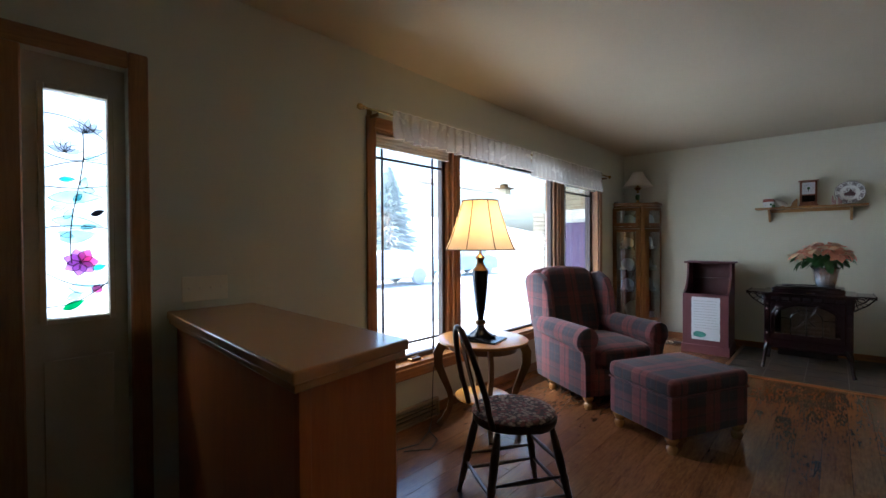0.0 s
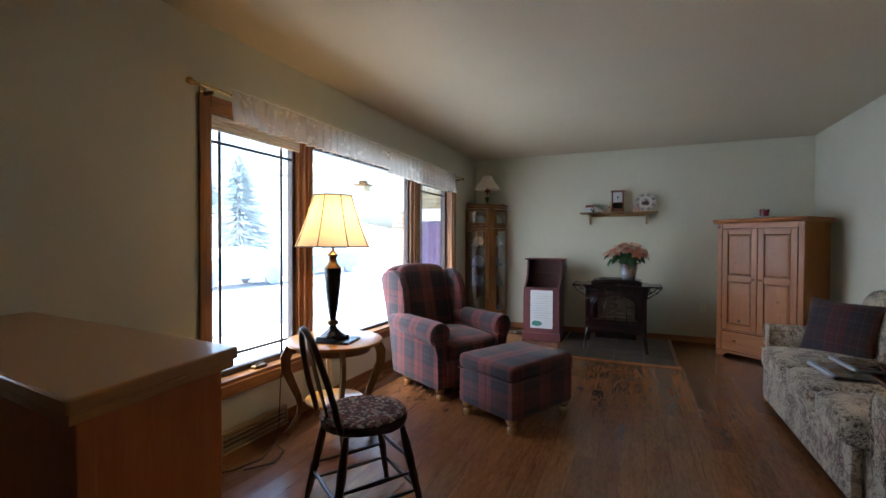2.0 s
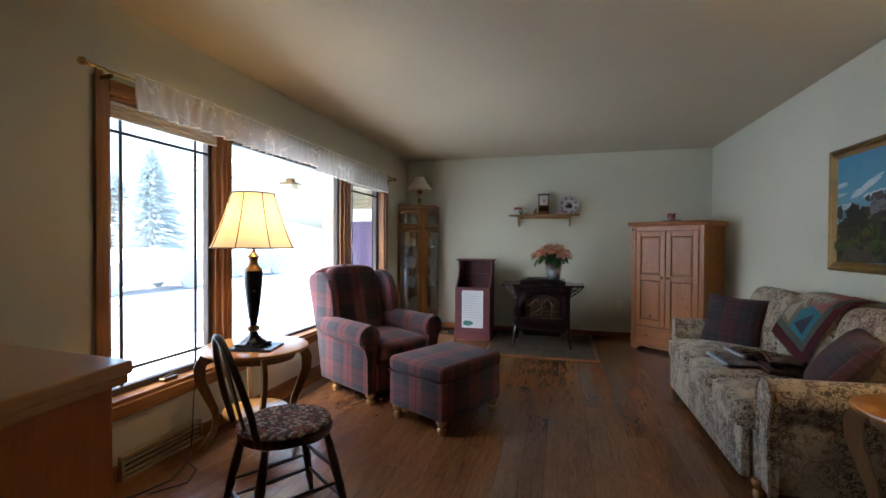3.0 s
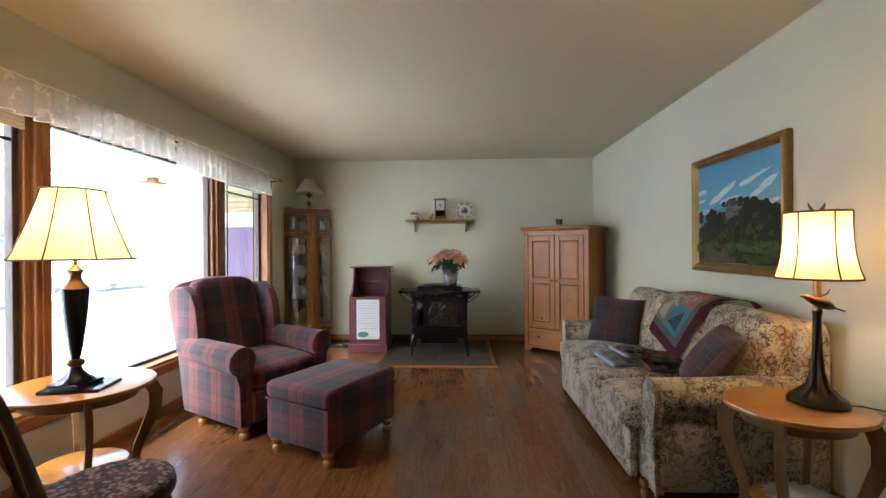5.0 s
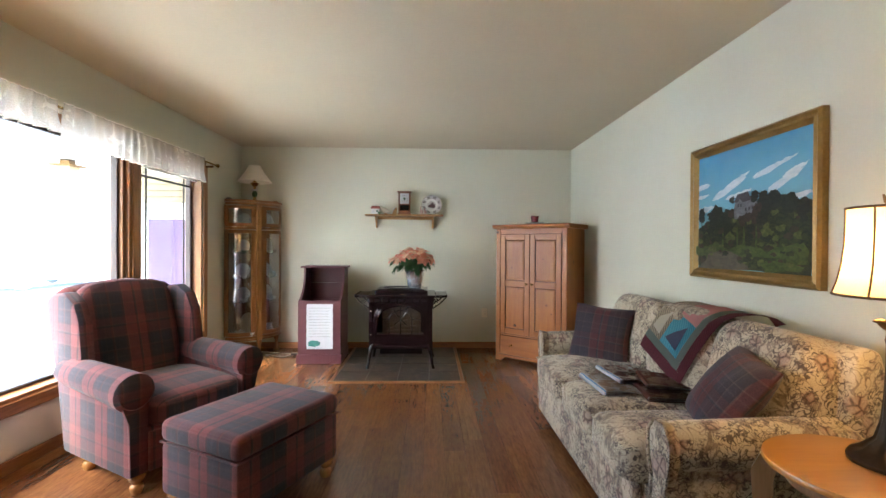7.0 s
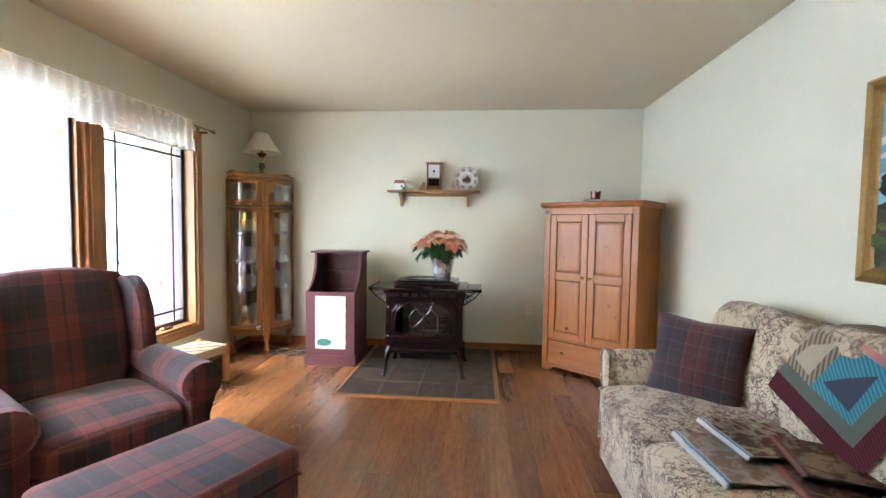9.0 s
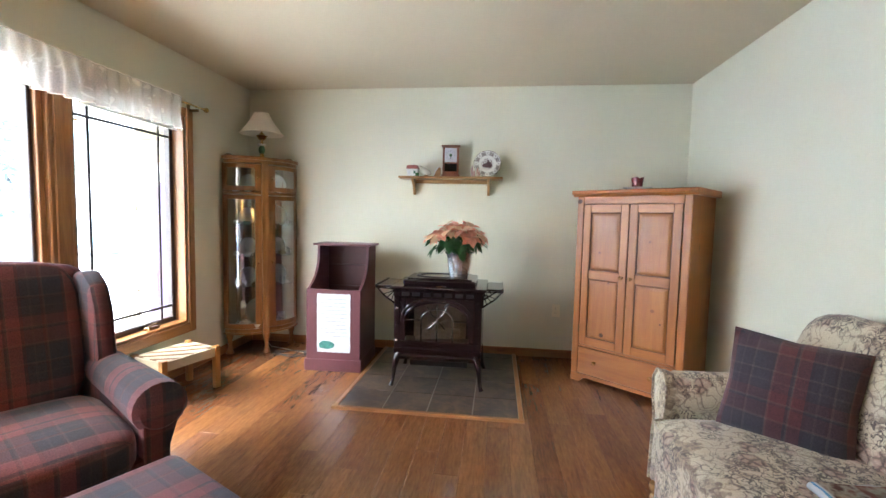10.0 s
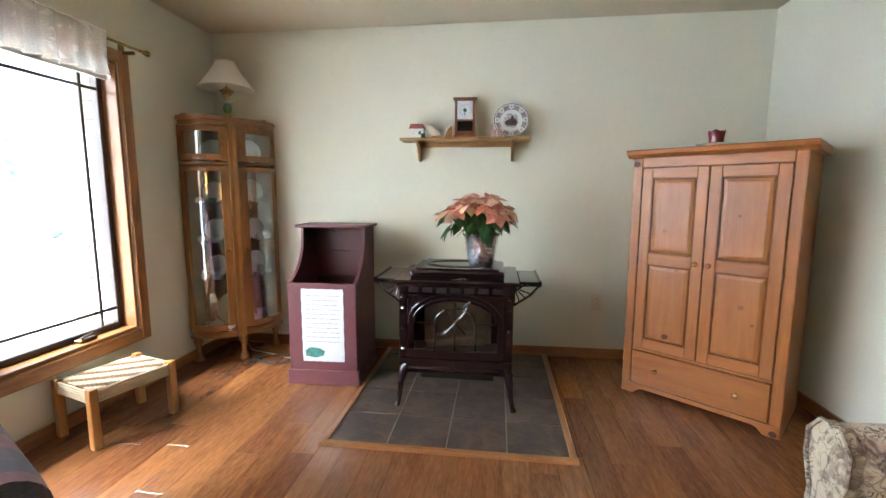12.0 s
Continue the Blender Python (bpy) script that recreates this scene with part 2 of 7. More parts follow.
def floor_plank_mat(name):
    m, nt, b = node_mat(name, 0.33)
    tc, info = nt.nodes.new("ShaderNodeTexCoord"), nt.nodes.new("ShaderNodeObjectInfo")
    off = nt.nodes.new("ShaderNodeVectorMath")
    off.operation = "MULTIPLY_ADD"
    L(nt, info.outputs["Random"], off.inputs[0])
    off.inputs[1].default_value = (13.0, 17.0, 0)
    L(nt, tc.outputs["Object"], off.inputs[2])
    mp = nt.nodes.new("ShaderNodeMapping")
    mp.inputs["Scale"].default_value = (5.5, 1.0, 1)
    L(nt, off.outputs[0], mp.inputs[0])
    patchy = noise_of(nt, mp.outputs[0], 2.4, 2, 0.5, 0.0)
    grain = noise_of(nt, mp.outputs[0], 15, 3, 0.6, 0.0)
    f = calc(nt, "ADD", calc(nt, "MULTIPLY", patchy, 0.28), calc(nt, "ADD", calc(nt, "MULTIPLY", grain, 0.5), calc(nt, "ADD", calc(nt, "MULTIPLY", calc(nt, "SUBTRACT", info.outputs["Random"], 0.5), 0.14), 0.11)))
    col = ramp(nt, f, [(0.30, (0.108, 0.040, 0.018)), (0.72, (0.285, 0.128, 0.046))])
    hue = ramp(nt, calc(nt, "FRACT", calc(nt, "MULTIPLY", info.outputs["Random"], 7.31)), [(0.0, (0.86, 0.8, 0.82)), (0.5, (1.0, 0.97, 0.93)), (1.0, (1.12, 1.12, 1.0))])
    col = mix(nt, col, hue, 0.9, "MULTIPLY")
    ms = nt.nodes.new("ShaderNodeMapping")
    ms.inputs["Scale"].default_value = (34, 2.6, 1)
    L(nt, off.outputs[0], ms.inputs[0])
    streak = noise_of(nt, ms.outputs[0], 1.3, 4, 0.65, 0.6)
    col = mix(nt, col, ramp(nt, streak, [(0.30, (0.62, 0.58, 0.56)), (0.48, (1.0, 1.0, 1.0)), (0.70, (1.2, 1.18, 1.14))]), 0.7, "MULTIPLY")
    mk = nt.nodes.new("ShaderNodeMapping")
    mk.inputs["Scale"].default_value = (7.0, 2.4, 1)
    L(nt, off.outputs[0], mk.inputs[0])
    knot = N(nt, "ShaderNodeTexVoronoi", Scale=0.9)
    L(nt, mk.outputs[0], knot.inputs["Vector"])
    spot = ramp(nt, calc(nt, "ADD", knot.outputs["Distance"], calc(nt, "MULTIPLY", streak, 0.16)), [(0.12, (1, 1, 1)), (0.24, (0, 0, 0))])
    col = mix(nt, col, (0.06, 0.025, 0.013), calc(nt, "MULTIPLY", spot, 0.4))
    L(nt, col, b.inputs["Base Color"])
    L(nt, calc(nt, "ADD", calc(nt, "MULTIPLY", patchy, 0.06), 0.19), b.inputs["Roughness"])
    b.inputs["Specular IOR Level"].default_value = 0.75
    return m


WALL = varied("wall_paint", (0.64, 0.63, 0.51), 0.05, 0.75, big=0.8, fine=140, relief=0.25)
CEIL = varied("ceiling_paint", (0.55, 0.49, 0.36), 0.05, 0.85, big=0.9, fine=90, relief=0.4)
TRIM = wood("oak_trim", (0.17, 0.068, 0.02), (0.29, 0.125, 0.038), (0.38, 0.18, 0.06), "y", 0.35)
TRIMZ = wood("oak_trim_upright", (0.17, 0.068, 0.02), (0.29, 0.125, 0.038), (0.38, 0.18, 0.06), "z", 0.35)
TRIMX = wood("oak_trim_across", (0.17, 0.068, 0.02), (0.29, 0.125, 0.038), (0.38, 0.18, 0.06), "x", 0.35)
COUNTER = wood("counter_oak", (0.46, 0.185, 0.045), (0.48, 0.20, 0.050), (0.50, 0.22, 0.058), "x", 0.3, 1.0, coat=0.9, warp=0.1)
COUNTERZ = wood("counter_side", (0.40, 0.095, 0.022), (0.47, 0.125, 0.028), (0.52, 0.16, 0.040), "z", 0.35)
PINE = wood("pine", (0.26, 0.080, 0.015), (0.335, 0.116, 0.021), (0.40, 0.150, 0.030), "z", 0.38, 0.8, 0.8)
PINEX = wood("pine_across", (0.26, 0.080, 0.015), (0.335, 0.116, 0.021), (0.40, 0.150, 0.030), "x", 0.38, 0.8, 0.5)
CURIO = wood("honey_oak", (0.13, 0.050, 0.010), (0.22, 0.092, 0.020), (0.29, 0.13, 0.034), "z", 0.3)
SHELFWOOD = wood("shelf_oak", (0.24, 0.12, 0.035), (0.33, 0.18, 0.06), (0.42, 0.25, 0.1), "x", 0.4)
DARKWOOD = wood("dark_walnut", (0.025, 0.011, 0.007), (0.05, 0.022, 0.012), (0.085, 0.04, 0.02), "z", 0.3)
TABLEWOOD = wood("table_oak", (0.44, 0.175, 0.026), (0.50, 0.21, 0.032), (0.55, 0.25, 0.045), "x", 0.3, 1.0, coat=0.7, warp=0.1)
TABLELEG = wood("table_leg_oak", (0.15, 0.075, 0.03), (0.24, 0.13, 0.055), (0.32, 0.18, 0.08), "z", 0.3)
STOOLWOOD = wood("stool_maple", (0.28, 0.12, 0.03), (0.38, 0.18, 0.052), (0.46, 0.24, 0.08), "z", 0.3)
TURNED = wood("turned_foot_wood", (0.22, 0.095, 0.025), (0.34, 0.16, 0.045), (0.45, 0.24, 0.08), "z", 0.22, coat=0.4)
MAROON = varied("maroon_paint", (0.115, 0.036, 0.042), 0.15, 0.45, fine=40)
MAROON_IN = varied("maroon_inside", (0.085, 0.028, 0.03), 0.15, 0.5, fine=40)
PLAID = plaid("chair_plaid", (0.170, 0.045, 0.045), (0.040, 0.035, 0.045), (0.062, 0.028, 0.031), (0.32, 0.22, 0.17), 0.27, cross=0.33)
PILLOW = plaid("pillow_plaid", (0.092, 0.026, 0.026), (0.040, 0.032, 0.040), (0.036, 0.026, 0.032), (0.42, 0.30, 0.24), 0.24, cross=0.33)
FLORAL = floral("floral_cotton")
ENAMEL = varied("brown_enamel", (0.014, 0.006, 0.007), 0.3, 0.14, fine=30, relief=0.05)
IRON = varied("black_iron", (0.014, 0.012, 0.012), 0.3, 0.35, 0.3, fine=50)
STOVEGLASS = varied("stove_glass", (0.012, 0.011, 0.011), 0.2, 0.08, fine=20, relief=0)
FIREGLASS = glass("fire_glass", (0.75, 0.72, 0.68), gloss=0.07)
EMBER = varied("grey_logs", (0.34, 0.30, 0.26), 0.4, 0.9, big=9, fine=50, relief=0.6)
CHROME = varied("bright_metal", (0.7, 0.68, 0.64), 0.1, 0.2, 1.0, fine=50, relief=0.05)
BRASS = varied("brass", (0.55, 0.38, 0.14), 0.15, 0.25, 1.0, fine=50, relief=0.05)
DARKBRASS = varied("aged_brass", (0.2, 0.12, 0.05), 0.2, 0.35, 1.0, fine=50, relief=0.05)
BRONZE = varied("dark_bronze", (0.055, 0.038, 0.026), 0.35, 0.4, 0.7, big=6, fine=80)
GOLDLEAF = varied("antique_gold", (0.26, 0.16, 0.045), 0.3, 0.42, 0.45, big=8, fine=90, relief=0.4)
BLACKMETAL = varied("black_lacquer", (0.012, 0.014, 0.018), 0.2, 0.22, 0.2, fine=50, relief=0.05)
GROUT = varied("grout", (0.28, 0.26, 0.24), 0.15, 0.9, fine=120, relief=0.5)
PAGES = varied("magazine_pages", (0.55, 0.50, 0.46), 0.15, 0.7)
PAPER = varied("white_paper", (0.60, 0.62, 0.65), 0.04, 0.8, fine=50)
GREYINK = varied("grey_ink", (0.26, 0.27, 0.28), 0.1, 0.8)
WHITEP = varied("white_paint", (0.75, 0.74, 0.70), 0.04, 0.5, fine=90)
CREAM = varied("cream_paint", (0.56, 0.48, 0.34), 0.06, 0.5, fine=90)
PLASTIC = varied("ivory_plastic", (0.76, 0.70, 0.54), 0.04, 0.35, fine=90, relief=0.05)
CORD = varied("black_cord", (0.012, 0.012, 0.012), 0.1, 0.5, relief=0)
VENT = varied("vent_enamel", (0.36, 0.27, 0.15), 0.1, 0.4, 0.3)
VENTDARK = varied("vent_inside", (0.03, 0.022, 0.015), 0.1, 0.8)
GLASS = glass("window_glass")
CABGLASS = glass("cabinet_glass", (0.93, 0.95, 0.95), gloss=0.2)
SHELFGLASS = glass("shelf_glass", (0.75, 0.86, 0.84))
CHINA = varied("white_china", (0.70, 0.70, 0.68), 0.05, 0.15, fine=60, relief=0)
SHADE_A = cloth_shade("cream_shade", (0.86, 0.70, 0.46))
SHADE_B = cloth_shade("parchment_shade", (0.88, 0.74, 0.5))
SHADE_C = cloth_shade("ivory_shade", (0.90, 0.86, 0.76), 0.4)
SHADETRIM = varied("shade_braid", (0.12, 0.06, 0.02), 0.2, 0.8)
LACE = lace("valance_lace")
HEM = cloth_shade("valance_hem", (0.90, 0.87, 0.80), 0.5)
BLIND = varied("blind_fabric", (0.74, 0.72, 0.68), 0.04, 0.8, fine=90)
LEAF = varied("poinsettia_leaf", (0.035, 0.105, 0.025), 0.4, 0.45, big=20, fine=90)
BRACT = varied("peach_bract", (0.88, 0.36, 0.25), 0.3, 0.45, big=16, fine=60)
BRACT2 = varied("cream_bract", (0.90, 0.60, 0.40), 0.2, 0.45, big=16, fine=60)
for m in (BRACT, BRACT2):
    m.node_tree.nodes["Principled BSDF"].inputs["Subsurface Weight"].default_value = 0.35
    m.node_tree.nodes["Principled BSDF"].inputs["Subsurface Radius"].default_value = (0.02, 0.008, 0.005)
CANDLE = varied("red_wax", (0.14, 0.012, 0.018), 0.2, 0.25, fine=30)
# street tone raised towards white: outdoor glare put into the colour
ASPHALT = varied("glare_pale_paving", (0.60, 0.60, 0.60), 0.1, 0.9, big=0.3, fine=5)
SNOW = varied("pale_ground", (0.74, 0.75, 0.73), 0.08, 0.9, big=0.2, fine=3)

# ---- builders ----
def thing(name, at=(0, 0, 0), turn=0.0, label="", category="", group="", kind=""):
    ob = new(name)
    ob.matrix_world = pose(*at, 0, 0, turn)
    ob.empty_display_size = 0.05
    return tagged(ob, label, category, group, kind)


def part(name, bm, material, parent=None, label="", smooth=False, at=None, kind=""):
    me = bpy.data.meshes.new(name)
    if not isinstance(material, (list, tuple)):
        material = [material]
    for m in material:
        me.materials.append(m)
    bmesh.ops.recalc_face_normals(bm, faces=bm.faces)
    if smooth:
        for f in bm.faces:
            f.smooth = True
        for e in bm.edges:
            if len(e.link_faces) == 2 and e.calc_face_angle(0) > 0.7:
                e.smooth = False
    bm.to_mesh(me)
    bm.free()
    ob = new(name, me)
    if parent is not None:
        ob.parent = parent
    if at is not None:
        ob.matrix_local = at
    return tagged(ob, label, kind=kind)


def share(name, me, parent, at):
    ob = new(name, me)
    ob.parent = parent
    ob.matrix_local = at
    return ob


def box(x0, x1, y0, y1, z0, z1, bev=0.003, bm=None, m=None, seg=1):
    b = bmesh.new()
    vs = [b.verts.new((x, y, z)) for x in (x0, x1) for y in (y0, y1) for z in (z0, z1)]
    for q in ((0, 1, 3, 2), (4, 6, 7, 5), (0, 4, 5, 1), (2, 3, 7, 6), (0, 2, 6, 4), (1, 5, 7, 3)):
        b.faces.new([vs[i] for i in q])
    if bev:
        bev = min(bev, 0.45 * min(abs(x1 - x0), abs(y1 - y0), abs(z1 - z0)))
        bmesh.ops.bevel(b, geom=b.edges[:], offset=bev, segments=seg, affect="EDGES", profile=0.5)
    return merge(bm, b, m)


def merge(bm, b, m=None):
    if m is not None:
        b.transform(m)
    if bm is None:
        return b
    vmap = [bm.verts.new(v.co) for v in b.verts]
    b.verts.index_update()
    for f in b.faces:
        nf = bm.faces.new([vmap[v.index] for v in f.verts])
        nf.smooth, nf.material_index = f.smooth, f.material_index
    b.free()
    return bm


def lathe(profile, seg=20, bm=None, m=None, squash=(1, 1)):
    b = bmesh.new()
    rings = []
    for r, z in profile:
        if r < 1e-5:
            rings.append([b.verts.new((0, 0, z))])
        else:
            rings.append([b.verts.new((r * squash[0] * math.cos(2 * math.pi * i / seg), r * squash[1] * math.sin(2 * math.pi * i / seg), z)) for i in range(seg)])
    for a, c in zip(rings, rings[1:]):
        for i in range(seg):
            j = (i + 1) % seg
            if len(a) == 1 and len(c) == 1:
                continue
            if len(a) == 1:
                b.faces.new((a[0], c[i], c[j]))
            elif len(c) == 1:
                b.faces.new((a[i], a[j], c[0]))
            else:
                b.faces.new((a[i], a[j], c[j], c[i]))
    return merge(bm, b, m)


def tube(points, radius, seg=8, bm=None, m=None, flat=1.0):
    """A round or flattened bar along points; radius: one, or one for each point."""
    b = bmesh.new()
    P = [Vector(p) for p in points]
    R = radius if isinstance(radius, (list, tuple)) else [radius] * len(P)
    rings, up = [], None
    for i, p in enumerate(P):
        d = (P[min(i + 1, len(P) - 1)] - P[max(i - 1, 0)]).normalized()
        if up is None:
            up = Vector((0, 0, 1)) if abs(d.z) < 0.9 else Vector((1, 0, 0))
        s = d.cross(up).normalized()
        up = s.cross(d).normalized()
        rings.append([b.verts.new(p + (s * math.cos(2 * math.pi * k / seg) + up * math.sin(2 * math.pi * k / seg) * flat) * R[i]) for k in range(seg)])
    for a, c in zip(rings, rings[1:]):
        for k in range(seg):
            b.faces.new((a[k], a[(k + 1) % seg], c[(k + 1) % seg], c[k]))
    b.faces.new(rings[0][::-1]), b.faces.new(rings[-1])
    return merge(bm, b, m)


def prism(poly, t0, t1, plane="xz", bev=0.0, bm=None, m=None):
    """A flat outline given thickness from t0 to t1 across its plane."""
    b = bmesh.new()

    def at(p, t):
        return {"xz": (p[0], t, p[1]), "xy": (p[0], p[1], t), "yz": (t, p[0], p[1])}[plane]
    lo, hi = [b.verts.new(at(p, t0)) for p in poly], [b.verts.new(at(p, t1)) for p in poly]
    b.faces.new(lo[::-1]), b.faces.new(hi)
    for i in range(len(poly)):
        j = (i + 1) % len(poly)
        b.faces.new((lo[i], lo[j], hi[j], hi[i]))
    bmesh.ops.recalc_face_normals(b, faces=b.faces)
    if bev:
        bmesh.ops.bevel(b, geom=[e for e in b.edges if e.calc_face_angle(0) > 0.5], offset=bev, segments=2, affect="EDGES", profile=0.5)
    return merge(bm, b, m)


def puff(sx, sy, sz, bm=None, m=None, n=8, power=5.0, crown=0.12, pinch=0.0):
    """An upholstered block: soft corners and slightly domed sides."""
    b = bmesh.new()
    bmesh.ops.create_cube(b, size=2)
    bmesh.ops.subdivide_edges(b, edges=b.edges[:], cuts=n, use_grid_fill=True)
    for v in b.verts:
        x, y, z = v.co
        k = (abs(x) ** power + abs(y) ** power + abs(z) ** power) ** (1 / power)
        x, y, z = x / k, y / k, z / k
        dome = 1 + crown * (1 - min(1, x * x)) * (1 - min(1, y * y))
        z *= dome
        edge = max(abs(x), abs(y))
        z *= 1 - pinch * edge ** 3
        v.co = (x * sx / 2, y * sy / 2, z * sz / 2)
        v.co += noise.noise_vector(v.co * 7 + Vector((sx, sy, sz)) * 9) * 0.004
    for f in b.faces:
        f.smooth = True
    return merge(bm, b, m)


def bez(p0, p1, p2, n=10):
    return [tuple((1 - t) ** 2 * a + 2 * t * (1 - t) * b + t * t * c for a, b, c in zip(p0, p1, p2)) for t in (i / n for i in range(n + 1))]


def band(path, z0, z1, thick, bm=None, m=None):
    """An upright strip of some thickness along a path in plan."""
    b = bmesh.new()
    P = [Vector((p[0], p[1])) for p in path]
    rows = []
    for i, p in enumerate(P):
        d = (P[min(i + 1, len(P) - 1)] - P[max(i - 1, 0)]).normalized()
        n = Vector((d.y, -d.x)) * thick / 2
        rows.append([b.verts.new((*(p + n), z0)), b.verts.new((*(p + n), z1)), b.verts.new((*(p - n), z1)), b.verts.new((*(p - n), z0))])
    for a, c in zip(rows, rows[1:]):
        for k in range(4):
            b.faces.new((a[k], a[(k + 1) % 4], c[(k + 1) % 4], c[k]))
    b.faces.new(rows[0][::-1]), b.faces.new(rows[-1])
    return merge(bm, b, m)


def T(x, y, z=0.0, rz=0.0, rx=0.0, ry=0.0):
    return pose(x, y, z, rx, ry, rz)

# ---- room ----
XW, XE, YN, YS, H, TH = -2.18, 1.84, 6.22, -5.2, 2.44, 0.16
WY0, WY1, WZ0, WZ1 = 1.77, 5.33, 0.38, 1.99      # window opening
SY0, SY1, SZ1 = 0.15, 0.47, 1.97                  # sidelight opening
DY0 = -0.86                                       # front door opening, next to the sidelight

bm = box(XW - TH, XW, YS - TH, DY0, 0, H, 0)
box(XW - TH, XW, DY0, SY1, SZ1, H, 0, bm)
box(XW - TH, XW, SY1, WY0, 0, H, 0, bm)
box(XW - TH, XW, WY0, WY1, 0, WZ0, 0, bm)
box(XW - TH, XW, WY0, WY1, WZ1, H, 0, bm)
box(XW - TH, XW, WY1, YN + TH, 0, H, 0, bm)
tagged(part("wall_west", bm, WALL), "sage cream painted plaster wall with the picture window", "wall", kind="structure")
tagged(part("wall_north", box(XW, XE, YN, YN + TH, 0, H, 0), WALL), "sage cream painted plaster wall behind the stove", "wall", kind="structure")
tagged(part("wall_east", box(XE, XE + TH, YS - TH, YN + TH, 0, H, 0), WALL), "sage cream painted plaster wall behind the sofa", "wall", kind="structure")
tagged(part("wall_south", box(XW, XE, YS - TH, YS, 0, H, 0), WALL), "plain sage cream painted plaster wall", "wall", kind="structure")
tagged(part("ceiling", box(XW - TH, XE + TH, YS - TH, YN + TH, H, H + 0.12, 0), CEIL), "warm white painted flat ceiling", "ceiling", kind="structure")
FLOORBASE = varied("subfloor", (0.03, 0.016, 0.01), 0.2, 0.8)
floor = tagged(part("floor", box(XW - TH, XE + TH, YS - TH, YN + TH, -0.14, -0.012, 0), FLOORBASE), "reddish brown hand-scraped hickory laminate floor", "floor", kind="structure")


def baseboard(name, x0, x1, y0, y1, mat_):
    ob = part(name, box(x0, x1, y0, y1, 0, 0.075, 0.004), mat_)
    tagged(ob, "medium oak stained baseboard", "baseboard", kind="structure")


baseboard("baseboard", XW + 0.002, XW + 0.016, 0.54, YN, TRIM)
baseboard("baseboard", XW + 0.017, XE - 0.017, YN - 0.016, YN - 0.002, TRIMX)
baseboard("baseboard", XE - 0.016, XE - 0.002, YS, YN, TRIM)
baseboard("baseboard", XW + 0.017, XE - 0.017, YS + 0.002, YS + 0.016, TRIMX)

# window with three lights
win = thing("window_1", label="wide oak-framed picture window with two grilled casements", category="window", kind="structure")
for nm, a, m_ in (("casing_left", (XW, XW + 0.018, 1.70, 1.77, 0.31, 2.05), TRIMZ), ("casing_right", (XW, XW + 0.018, 5.33, 5.40, 0.31, 2.05), TRIMZ),
                  ("casing_top", (XW, XW + 0.018, 1.77, 5.33, 1.98, 2.05), TRIM), ("casing_bottom", (XW, XW + 0.018, 1.77, 5.33, 0.31, 0.385), TRIM)):
    part(nm, box(*a, 0.005), m_, win)
D = XW - TH
for nm, a, m_ in (("jamb_left", (D, XW, 1.77, 1.79, WZ0, WZ1), TRIMZ), ("jamb_right", (D, XW, 5.31, 5.33, WZ0, WZ1), TRIMZ),
                  ("head", (D, XW, 1.79, 5.31, 1.965, WZ1), TRIM), ("window_sill", (D - 0.02, XW, 1.79, 5.31, WZ0, 0.405), TRIM)):
    part(nm, box(*a, 0.003), m_, win)
for ya, yb in ((2.56, 2.69), (4.30, 4.48)):
    bm = box(D + 0.01, XW - 0.03, ya + 0.02, yb - 0.02, 0.405, 1.965, 0.006)
    box(D, XW - 0.06, ya - 0.012, ya + 0.02, 0.405, 1.965, 0.004, bm)
    box(D, XW - 0.06, yb - 0.02, yb + 0.012, 0.405, 1.965, 0.004, bm)
    box(XW - 0.03, XW - 0.018, ya + 0.045, yb - 0.045, 0.405, 1.965, 0.004, bm)
    part("mullion", bm, TRIMZ, win, "oak mullion with stepped edges")
SASH = varied("sash_brown", (0.05, 0.035, 0.03), 0.1, 0.4)
for k, (ya, yb) in enumerate(((1.79, 2.548), (2.702, 4.288), (4.492, 5.31))):
    s = 0.035 if k != 1 else 0.02
    xs = D + 0.05
    bm = box(xs - 0.03, xs + 0.02, ya, ya + s, 0.405, 1.965, 0.004)
    box(xs - 0.03, xs + 0.02, yb - s, yb, 0.405, 1.965, 0.004, bm)
    box(xs - 0.03, xs + 0.02, ya + s, yb - s, 0.405, 0.405 + s, 0.004, bm)
    box(xs - 0.03, xs + 0.02, ya + s, yb - s, 1.965 - s, 1.965, 0.004, bm)
    part("sash", bm, SASH, win, "dark brown window sash")
    pane = part("pane", box(xs - 0.006, xs, ya + s, yb - s, 0.405 + s, 1.965 - s, 0), GLASS, win)
    pane.visible_shadow = False
    if k != 1:
        for yy in (ya + 0.13, yb - 0.13):
            part("grille_bar", box(xs + 0.001, xs + 0.011, yy - 0.009, yy + 0.009, 0.405 + s, 1.965 - s, 0.002), SASH, win)
        for zz in (0.53, 1.82):
            part("grille_bar", box(xs + 0.0125, xs + 0.019, ya + s, yb - s, zz - 0.009, zz + 0.009, 0.002), SASH, win)
        ym = (ya + yb) / 2 + (0.12 if k else 0.0)
        bm = box(XW - 0.075, XW - 0.03, ym - 0.05, ym + 0.05, 0.405, 0.425, 0.004)
        tube([(XW - 0.05, ym - 0.03, 0.43), (XW - 0.03, ym + 0.02, 0.445), (XW - 0.03, ym + 0.06, 0.43)], 0.006, 6, bm)
        part("crank", bm, DARKBRASS, win, "folded brown window crank")
        bm = bmesh.new()
        for i in range(4):
            zt = 1.96 - i * 0.022
            box(XW - 0.055 + 0.004 * (i % 2), XW - 0.03, ya + 0.02, yb - 0.02, zt - 0.02, zt, 0.004, bm)
        part("raised_blind", bm, BLIND, win, "gathered white pleated blind")

